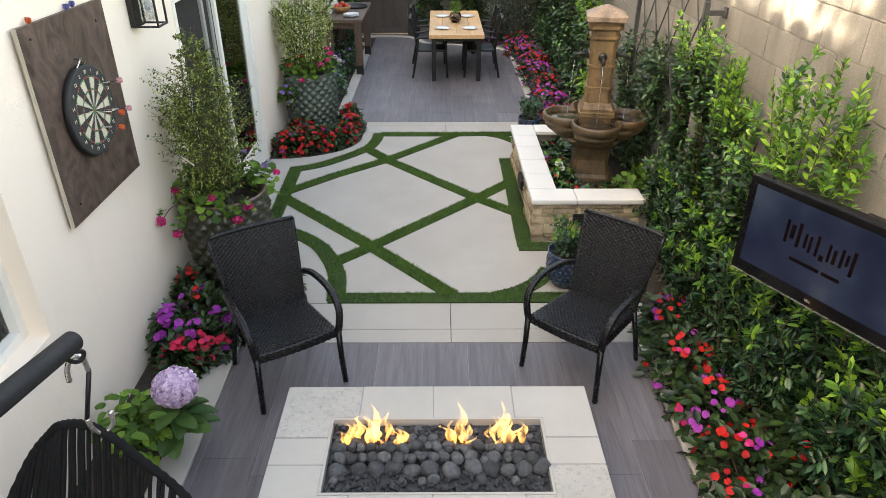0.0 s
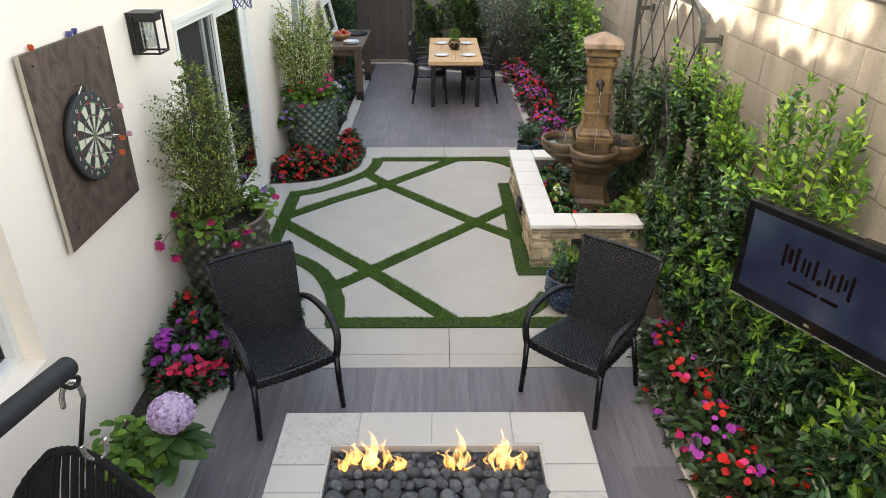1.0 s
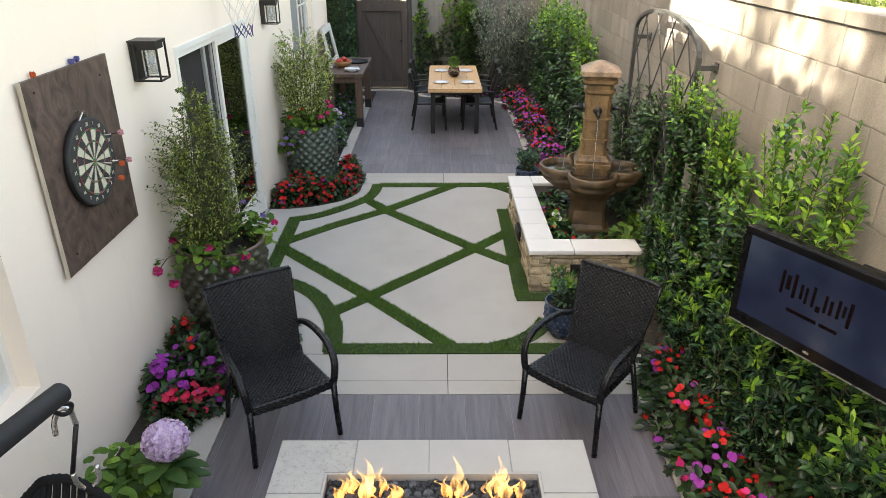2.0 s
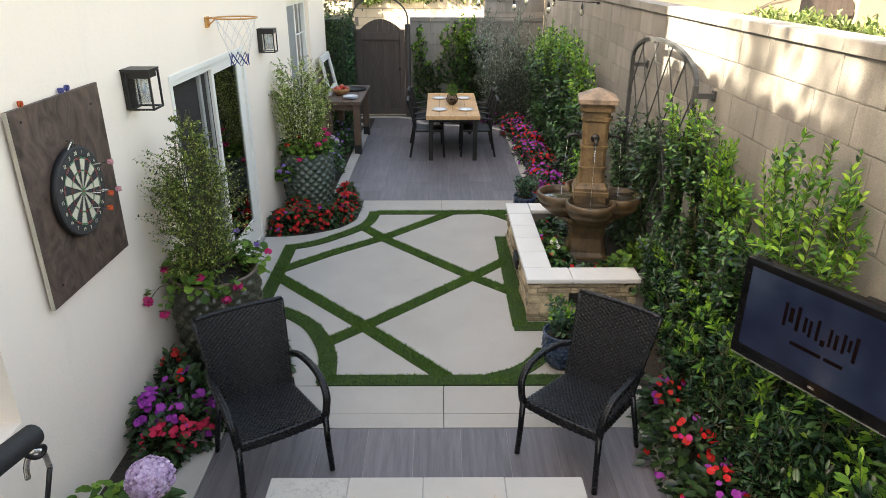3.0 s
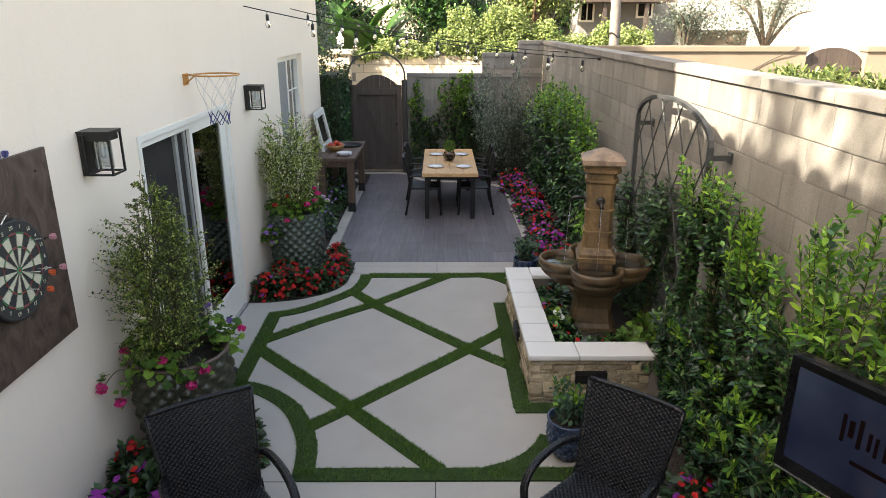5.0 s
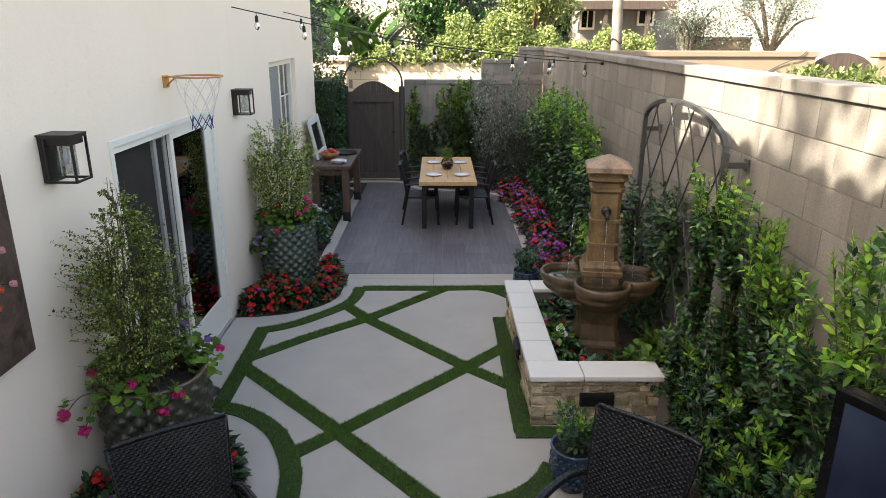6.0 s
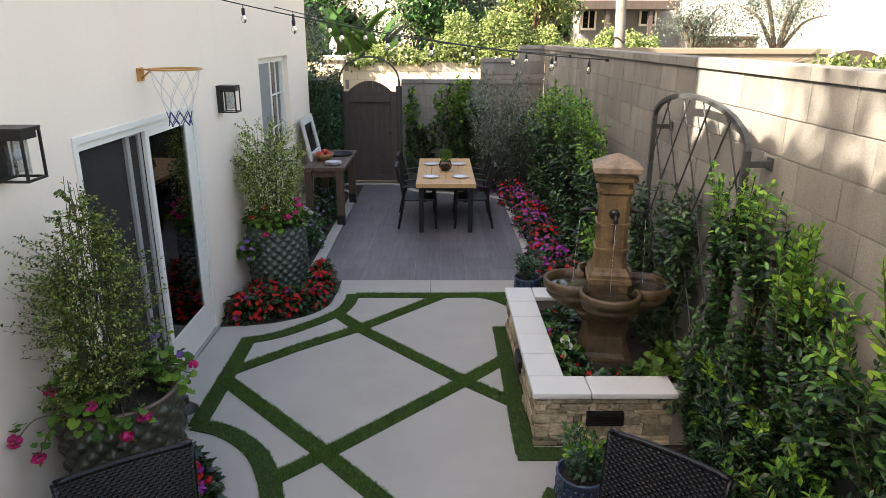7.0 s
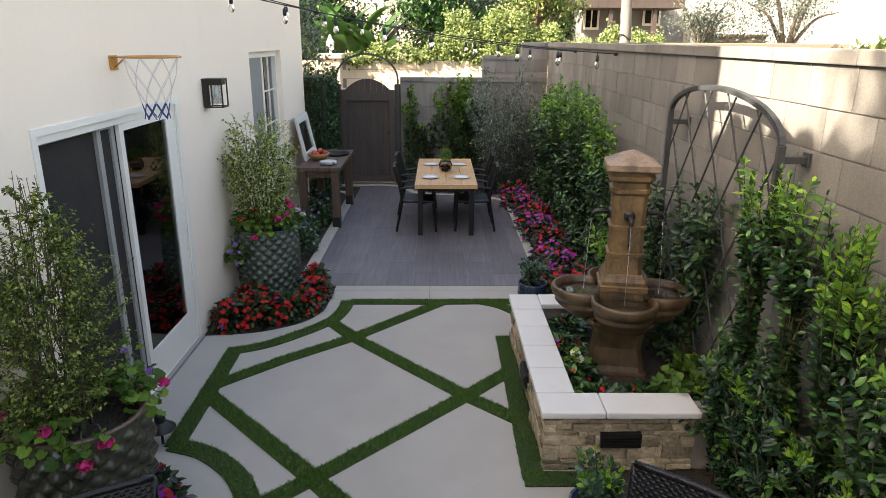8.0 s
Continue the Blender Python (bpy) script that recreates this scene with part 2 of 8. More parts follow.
RUSTLEG = wood("weathered_brown_leg", (0.045, 0.024, 0.015), (0.13, 0.075, 0.048), 0.6, "z", 1.4)
PLY = plywood()
PLYEDGE = wood("raw_plywood_edge", (0.34, 0.29, 0.22), (0.5, 0.44, 0.36), 0.7, "z", 1.0)
WHITEWASH = wood("whitewashed_frame", (0.5, 0.47, 0.42), (0.74, 0.71, 0.66), 0.7, "z", 1.0)
FOUNTAIN = stone_terracotta("stained_cast_stone", (0.088, 0.051, 0.022), (0.232, 0.142, 0.060), 0.42)
FOUNTAIN_CAP = stone_terracotta("pale_brown_cast_stone", (0.20, 0.135, 0.085), (0.33, 0.235, 0.165), 0.5)
FOUNTAIN_WET = stone_terracotta("wet_cast_stone", (0.058, 0.036, 0.018), (0.155, 0.097, 0.047), 0.28)
GREENPOT = surface("dark_green_glaze", (0.036, 0.053, 0.042), (0.095, 0.118, 0.09), 5, 0.27, 60, 0.08, 0.001, spec=0.55)
BROWNPOT = surface("olive_brown_glaze", (0.016, 0.020, 0.012), (0.085, 0.080, 0.050), 2.5, 0.30, 60, 0.1, 0.002, spec=0.6)
RIMGLAZE = surface("reddish_brown_glaze", (0.07, 0.042, 0.032), (0.17, 0.11, 0.09), 8, 0.3, 60, 0.2, 0.002, spec=0.5)
BLUEPOT = surface("dark_blue_glaze", (0.012, 0.026, 0.062), (0.034, 0.062, 0.12), 7, 0.28, 80, 0.1, 0.002, spec=0.6)
LAVA = surface("grey_lava_stone", (0.024, 0.026, 0.029), (0.125, 0.129, 0.136), 38, 0.9, 240, 0.9, 0.006, vary=0.5)
LAVAGRAVEL = surface("black_lava_gravel", (0.018, 0.019, 0.021), (0.06, 0.062, 0.068), 30, 0.8, 180, 0.8, 0.006)
FLAME = flame_mat()
PANE = pane_glass()
SEEDED = thin_glass()
MESH = surface("dark_insect_mesh", (0.029, 0.0265, 0.0245), (0.043, 0.039, 0.036), 8, 0.8, 300, 0.3, 0.001, spec=0.1)
GREYMESH = surface("grey_insect_mesh", (0.25, 0.242, 0.225), (0.30, 0.29, 0.27), 8, 0.8, 300, 0.3, 0.001, spec=0.1)
WATER = glass("water", (0.9, 0.95, 0.93), 0.02)
FALLING = glass("falling_water", (0.97, 0.98, 1.0), 0.25)
FALLING.node_tree.nodes["Principled BSDF"].inputs["Transmission Weight"].default_value = 0.8
SCREEN_FRAME = surface("gloss_black_plastic", (0.003, 0.003, 0.0035), (0.006, 0.006, 0.0065), 8, 0.12, 120, 0.03, 0.001, spec=0.12)
# indoor shade put into the colour of the rooms
DARKROOM = surface("room_shade_colour", (0.05, 0.047, 0.043), (0.08, 0.075, 0.07), 2, 0.9, 60, 0.1)
CERAMIC = surface("white_ceramic", (0.72, 0.73, 0.74), (0.8, 0.81, 0.82), 6, 0.2, 90, 0.02, 0.001, spec=0.6)
REDFRUIT = surface("red_apple_skin", (0.35, 0.02, 0.012), (0.55, 0.06, 0.02), 20, 0.3, 90, 0.05, 0.001)
BOWLWOOD = wood("orange_bowl_wood", (0.28, 0.13, 0.05), (0.45, 0.24, 0.1), 0.45, "x", 1.0)
ORANGEMETAL = surface("orange_powder_coat", (0.42, 0.17, 0.03), (0.58, 0.27, 0.07), 12, 0.4, 90, 0.1, 0.001)
NETWHITE = surface("white_net_cord", (0.55, 0.5, 0.47), (0.7, 0.65, 0.62), 20, 0.9, 200, 0.2, 0.001)
NETBLUE = surface("blue_net_cord", (0.03, 0.035, 0.12), (0.06, 0.07, 0.2), 20, 0.9, 200, 0.2, 0.001)
NBLOCK = surface("neighbour_tan_block", (0.165, 0.132, 0.098), (0.225, 0.182, 0.138), 1.5, 0.95, 60, 0.4)
CREAM = surface("sunny_cream_block", (0.62, 0.51, 0.37), (0.76, 0.64, 0.49), 1.2, 0.95, 60, 0.4)
FARSTUCCO = surface("far_stucco", (0.40, 0.36, 0.30), (0.48, 0.44, 0.38), 0.6, 0.95, 30, 0.3)
GREYSTUCCO = surface("grey_stucco", (0.15, 0.148, 0.15), (0.20, 0.198, 0.20), 0.6, 0.95, 30, 0.3)
WHITESTUCCO = surface("white_stucco", (0.50, 0.485, 0.46), (0.58, 0.565, 0.54), 0.6, 0.95, 30, 0.3)
ROOFTILE = surface("clay_roof_tile", (0.26, 0.12, 0.07), (0.42, 0.22, 0.14), 4, 0.85, 60, 0.5, vary=0.2)
BARK = wood("grey_bark", (0.10, 0.075, 0.055), (0.24, 0.19, 0.15), 0.9, "z", 1.5)
PALMBARK = surface("ringed_palm_bark", (0.13, 0.112, 0.10), (0.25, 0.225, 0.205), 4, 0.9, 50, 0.6, 0.01)
STEM = surface("green_brown_stem", (0.05, 0.045, 0.02), (0.11, 0.10, 0.05), 20, 0.7, 120, 0.3)
TURFBASE = surface("turf_backing", (0.012, 0.028, 0.006), (0.028, 0.058, 0.012), 30, 0.9, 200, 0.5)
TURF = leafy("turf_blades", [(0.0, (0.024, 0.070, 0.008)), (0.5, (0.072, 0.168, 0.020)), (0.9, (0.140, 0.265, 0.038)), (1.0, (0.24, 0.29, 0.085))], 0.5, 0.25)
LEAF_FICUS = leafy("ficus_leaves", [(0.0, (0.004, 0.015, 0.007)), (0.5, (0.016, 0.053, 0.018)), (0.85, (0.050, 0.138, 0.036)), (1.0, (0.112, 0.26, 0.058))], 0.28, 0.10)
LEAF_LIME = leafy("young_ficus_leaves", [(0.0, (0.030, 0.105, 0.015)), (0.5, (0.10, 0.25, 0.030)), (1.0, (0.29, 0.48, 0.058))], 0.4, 0.35)
LEAF_SHRUB = leafy("airy_shrub_leaves", [(0.0, (0.016, 0.028, 0.006)), (0.5, (0.098, 0.142, 0.024)), (0.82, (0.28, 0.35, 0.068)), (1.0, (0.50, 0.52, 0.16))])
LEAF_PALE = leafy("pale_tipped_leaves", [(0.0, (0.026, 0.05, 0.012)), (0.35, (0.16, 0.23, 0.040)), (0.65, (0.42, 0.50, 0.11)), (1.0, (0.78, 0.79, 0.46))])
LEAF_BLUE = leafy("blue_green_leaves", [(0.0, (0.025, 0.070, 0.045)), (0.6, (0.07, 0.15, 0.10)), (1.0, (0.17, 0.28, 0.15))])
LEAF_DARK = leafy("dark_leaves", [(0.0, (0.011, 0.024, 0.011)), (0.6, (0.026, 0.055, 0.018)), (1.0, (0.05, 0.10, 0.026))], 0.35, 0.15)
LEAF_DARKGLOSS = leafy("dark_glossy_leaves", [(0.0, (0.012, 0.034, 0.014)), (0.6, (0.034, 0.080, 0.030)), (1.0, (0.080, 0.155, 0.055))], 0.3, 0.12)
LEAF_HEDGE = leafy("long_hedge_leaves", [(0.0, (0.005, 0.017, 0.010)), (0.5, (0.017, 0.049, 0.023)), (0.88, (0.045, 0.110, 0.045)), (1.0, (0.10, 0.20, 0.06))], 0.26, 0.08)
LEAF_GERANIUM = leafy("geranium_leaves", [(0.0, (0.04, 0.10, 0.018)), (0.5, (0.09, 0.19, 0.028)), (1.0, (0.22, 0.36, 0.05))], 0.6)
LEAF_OLIVE = leafy("olive_leaves", [(0.0, (0.045, 0.07, 0.055)), (0.6, (0.13, 0.175, 0.14)), (1.0, (0.33, 0.39, 0.32))], 0.5)
LEAF_IVY = leafy("sunlit_ivy_leaves", [(0.0, (0.05, 0.085, 0.022)), (0.6, (0.15, 0.205, 0.062)), (1.0, (0.34, 0.39, 0.15))])
LEAF_BANANA = leafy("banana_leaves", [(0.0, (0.016, 0.05, 0.014)), (1.0, (0.055, 0.13, 0.03))], 0.4)


def petals(name, a, b):
    return leafy(name, [(0.0, a), (1.0, b)], 0.6, 0.35)


RED = petals("red_petals", (0.45, 0.008, 0.012), (0.72, 0.022, 0.02))
CRIMSON = petals("crimson_petals", (0.5, 0.008, 0.045), (0.75, 0.03, 0.10))
MAGENTA = petals("magenta_petals", (0.30, 0.022, 0.29), (0.50, 0.07, 0.50))
PINK = petals("hot_pink_petals", (0.55, 0.015, 0.14), (0.80, 0.06, 0.26))
LILAC = petals("lilac_petals", (0.58, 0.40, 0.60), (0.84, 0.68, 0.82))
WHITEPETAL = petals("white_petals", (0.7, 0.7, 0.68), (0.82, 0.82, 0.8))
VIOLET = petals("violet_petals", (0.25, 0.14, 0.48), (0.42, 0.26, 0.62))

# ---- building helpers ----


def thing(name, label, category, at=(0, 0, 0), group="", kind="", turn=0.0):
    ob = new(name)
    ob.empty_display_size = 0.1
    ob.matrix_world = pose(*at, 0, 0, turn)
    return tagged(ob, label, category, group, kind)


def part(name, bm, material, parent=None, label="", smooth=False, kind=""):
    """Links a bmesh as one mesh object, under a thing or a part when given."""
    me = bpy.data.meshes.new(name)
    bm.to_mesh(me)
    bm.free()
    if smooth:
        me.polygons.foreach_set("use_smooth", [True] * len(me.polygons))
    me.materials.append(material)
    ob = new(name, me)
    ob.parent = parent
    return tagged(ob, label, kind=kind)


def meshed(name, verts, faces, material, parent=None, label="", smooth=False, kind=""):
    me = bpy.data.meshes.new(name)
    me.from_pydata([tuple(v) for v in verts], [], faces)
    if smooth:
        me.polygons.foreach_set("use_smooth", [True] * len(me.polygons))
    me.materials.append(material)
    ob = new(name, me)
    ob.parent = parent
    return tagged(ob, label, kind=kind)


def piece(name, me, m, parent):
    """A repeat of a piece on shared mesh data."""
    ob = new(name, me)
    ob.parent = parent
    ob.matrix_local = m
    return ob


def box(bm, x0, x1, y0, y1, z0, z1, bevel=0.0):
    geo = bmesh.ops.create_cube(bm, size=1.0, matrix=Matrix.LocRotScale(((x0 + x1) / 2, (y0 + y1) / 2, (z0 + z1) / 2), None, (abs(x1 - x0), abs(y1 - y0), abs(z1 - z0))))
    if bevel:
        edges = list({e for v in geo["verts"] for e in v.link_edges})
        bmesh.ops.bevel(bm, geom=edges, offset=bevel, segments=2, affect="EDGES", profile=0.6)
    return bm


def boxed(*dims, bevel=0.0):
    return box(bmesh.new(), *dims, bevel=bevel)


def tube(bm, points, radii, sides=8, cap=True):
    """A tube along points, with a radius at each."""
    points = [Vector(p) for p in points]
    if not hasattr(radii, "__len__"):
        radii = [radii] * len(points)
    radii = [float(q) for q in radii]
    rings, up = [], None
    for i, p in enumerate(points):
        d = (points[min(i + 1, len(points) - 1)] - points[max(i - 1, 0)]).normalized()
        if up is None:
            up = d.orthogonal().normalized()
        up = (up - d * up.dot(d)).normalized()
        side = d.cross(up)
        rings.append([bm.verts.new(p + radii[i] * (math.cos(a) * up + math.sin(a) * side)) for a in (2 * math.pi * k / sides for k in range(sides))])
    for a, b in zip(rings, rings[1:]):
        for k in range(sides):
            bm.faces.new((a[k], a[(k + 1) % sides], b[(k + 1) % sides], b[k]))
    if cap:
        bm.faces.new(list(reversed(rings[0])))
        bm.faces.new(rings[-1])
    return bm


def lathe(bm, profile, at=(0, 0, 0), sides=48, close=False):
    """Turns a profile of (radius, z) round the upright axis."""
    rings = []
    for r, z in profile:
        rings.append([bm.verts.new((at[0] + r * math.cos(a), at[1] + r * math.sin(a), at[2] + z)) for a in (2 * math.pi * k / sides for k in range(sides))])
    for a, b in zip(rings, rings[1:]):
        for k in range(sides):
            bm.faces.new((a[k], a[(k + 1) % sides], b[(k + 1) % sides], b[k]))
    if close:
        bm.faces.new(list(reversed(rings[0])))
        bm.faces.new(rings[-1])
    return bm


def slab(bm, outline, z0, z1):
    """A plate of any outline."""
    lo = [bm.verts.new((x, y, z0)) for x, y in outline]
    hi = [bm.verts.new((x, y, z1)) for x, y in outline]
    n = len(outline)
    bm.faces.new(hi)
    bm.faces.new(list(reversed(lo)))
    for k in range(n):
        bm.faces.new((lo[k], lo[(k + 1) % n], hi[(k + 1) % n], hi[k]))
    bmesh.ops.recalc_face_normals(bm, faces=bm.faces)
    return bm


def smoothed(points, steps=6):
    """A smooth line through the points (Catmull-Rom)."""
    p = [Vector(q) for q in points]
    p = [2 * p[0] - p[1], *p, 2 * p[-1] - p[-2]]
    out = []
    for i in range(1, len(p) - 2):
        for s in range(steps):
            t = s / steps
            out.append(0.5 * (2 * p[i] + (p[i + 1] - p[i - 1]) * t + (2 * p[i - 1] - 5 * p[i] + 4 * p[i + 1] - p[i + 2]) * t * t + (3 * p[i] - p[i - 1] - 3 * p[i + 1] + p[i + 2]) * t ** 3))
    return out + [p[-2]]


rng = np.random.default_rng(7)


def unit(v):
    return v / np.maximum(np.linalg.norm(v, axis=1, keepdims=True), 1e-9)


def leaf_cloud(base, way, up, length, width, fold=0.25, droop=0.15, simple=False):
    """Arrays of leaves from base along way, facing up: four triangles each, or eight with a rounded outline."""
    n = len(base)
    way = unit(way)
    up = unit(up - way * (up * way).sum(1, keepdims=True))
    side = np.cross(way, up)
    ln, wd = length.reshape(-1, 1), width.reshape(-1, 1)
    tip = base + way * ln - up * ln * droop
    if simple:
        mid = base + way * ln * 0.45
        left = mid - side * wd * 0.5 + up * wd * fold
        right = mid + side * wd * 0.5 + up * wd * fold
        verts = np.stack([base, right, tip, left, mid], 1).reshape(-1, 3)
        k = np.arange(n) * 5
        return verts, np.concatenate([np.stack([k + a, k + b, k + 4], 1) for a, b in ((0, 1), (1, 2), (2, 3), (3, 0))])
    rib = [base + way * ln * t - up * ln * droop * t * t for t in (0.3, 0.68)]
    r1, l1 = (rib[0] + s * side * wd * 0.42 + up * wd * fold * 0.8 for s in (1, -1))
    r2, l2 = (rib[1] + s * side * wd * 0.46 + up * wd * fold * 0.8 for s in (1, -1))
    verts = np.stack([base, r1, r2, tip, l2, l1, rib[0], rib[1]], 1).reshape(-1, 3)
    k = np.arange(n) * 8
    tri = ((0, 1, 6), (1, 2, 7), (1, 7, 6), (2, 3, 7), (3, 4, 7), (4, 5, 6), (4, 6, 7), (5, 0, 6))
    return verts, np.concatenate([np.stack([k + a, k + b, k + c], 1) for a, b, c in tri])


def foliage(name, base, way, up, length, width, material, parent, label="", fold=0.25, droop=0.15, kind="", simple=False):
    v, f = leaf_cloud(np.asarray(base), np.asarray(way), np.asarray(up), np.asarray(length), np.asarray(width), fold, droop, simple or np.mean(length) < 0.025)
    me = bpy.data.meshes.new(name)
    me.vertices.add(len(v))
    me.vertices.foreach_set("co", v.ravel())
    me.loops.add(len(f) * 3)
    me.loops.foreach_set("vertex_index", f.ravel().astype(np.int32))
    me.polygons.add(len(f))
    me.polygons.foreach_set("loop_start", np.arange(0, len(f) * 3, 3, dtype=np.int32))
    me.update(calc_edges=True)
    me.materials.append(material)
    ob = new(name, me)
    ob.parent = parent
    return tagged(ob, label, kind=kind)


def broad_leaves(name, base, way, up, size, material, parent, label="", lobes=0, ratio=0.62, droop=0.2):
    """Large leaves with a fine outline: ovate, or round and scalloped when lobes are given."""
    way = unit(np.asarray(way))
    up = unit(up - way * (up * way).sum(1, keepdims=True))
    side = np.cross(way, up)
    n_ = 22
    verts, faces = [], []
    for b, w, u, s, z in zip(base, way, up, side, size):
        i0 = len(verts)
        verts.append(b + w * z * 0.42 - u * z * 0.03)
        for k in range(n_):
            a = 2 * math.pi * k / n_
            if lobes:
                rr = 0.5 * (1 + 0.10 * math.cos(lobes * a)) * (1 - 0.55 * max(0.0, -math.cos(a)) ** 6)
                lx, ly = 0.5 + rr * math.cos(a), rr * math.sin(a)
            else:
                lx = 0.5 + 0.5 * math.cos(a)
                ly = 0.5 * ratio * math.sin(a) * (1.15 - 0.45 * lx) * (1 + 0.04 * math.cos(11 * a))
            lift = 0.16 * abs(ly) * 2 - droop * lx * lx + (0.05 * math.cos(lobes * a) if lobes else 0)
            verts.append(b + w * z * lx + s * z * ly + u * z * lift)
        faces += [(i0, i0 + 1 + k, i0 + 1 + (k + 1) % n_) for k in range(n_)]
    return meshed(name, verts, faces, material, parent, label, smooth=True)


def stems(base, count, height, spread, lean=(0, 0), wander=0.12, seed=1, low=0.5):
    """Random bending stems that start at base: lists of points."""
    r = np.random.default_rng(seed)
    out = []
    for i in range(count):
        a = 2 * math.pi * (i + r.uniform(0, 0.8)) / count
        h = height * r.uniform(low, 1.0)
        s = spread * r.uniform(0.35, 1.0)
        pts, p = [], np.array(base, float) + np.array([math.cos(a), math.sin(a), 0]) * spread * 0.15
        steps = 9
        for k in range(steps + 1):
            t = k / steps
            q = np.array(base, float) + np.array([math.cos(a) * s * t ** 0.8 + lean[0] * t, math.sin(a) * s * t ** 0.8 + lean[1] * t, h * t])
            q[:2] += r.normal(0, wander * spread * 0.5, 2) * t
            pts.append(q)
        out.append(np.array(pts))
    return out


def shrub(name, label, category, at, height, spread, count, per_stem, leaf, material, seed, width=0.45, twig=0.12, from_t=0.15, lean=(0, 0), group="", low=0.5,
          tips=None, tip_share=0.0, stem_r=0.006, flat=None, droop=0.15, parent=None, stem_material=None):
    """A shrub of bending stems with twigs and single leaves; flat squeezes it along x or y against a wall."""
    r = np.random.default_rng(seed)
    ob = parent or thing(name, label, category, at, group)
    lines = stems((0, 0, 0), count, height, spread, lean, seed=seed, low=low)
    if flat:
        for ln in lines:
            ln[:, 0] *= flat[0]
            ln[:, 1] *= flat[1]
    for ln in lines:
        part("stem", tube(bmesh.new(), ln, list(np.linspace(stem_r, stem_r * 0.3, len(ln))), 5, cap=False), stem_material or STEM, ob, smooth=True)
    base, way, tops = [], [], []
    for ln in lines:
        t = from_t + (1 - from_t) * r.random(per_stem) ** 0.85
        k = np.clip(t * (len(ln) - 1), 0, len(ln) - 1.001)
        i = k.astype(int)
        p = ln[i] + (ln[i + 1] - ln[i]) * (k - i)[:, None]
        d = unit(ln[i + 1] - ln[i])
        out = unit(r.normal(0, 1, (per_stem, 3)) + np.array([0, 0, 0.35]))
        far = twig * (1.15 - 0.75 * t) * r.random(per_stem)
        base.append(p + out * far[:, None])
        way.append(unit(out * 0.9 + d * 0.45 + r.normal(0, 0.35, (per_stem, 3))))
        tops.append(t)
    base, way, tops = np.concatenate(base), np.concatenate(way), np.concatenate(tops)
    n = len(base)
    up = np.tile([0, 0, 1.0], (n, 1)) + r.normal(0, 0.45, (n, 3))
    ln = leaf * r.uniform(0.6, 1.15, n)
    young = (tops > 1 - tip_share) if tips else np.zeros(n, bool)
    foliage("leaves", base[~young], way[~young], up[~young], ln[~young], ln[~young] * width, material, ob, droop=droop)
    if young.any():
        foliage("young_leaves", base[young], way[young] + np.array([0, 0, 0.5]), up[young], ln[young] * 0.95, ln[young] * width, tips, ob, "bright young leaves", droop=droop)
    return ob


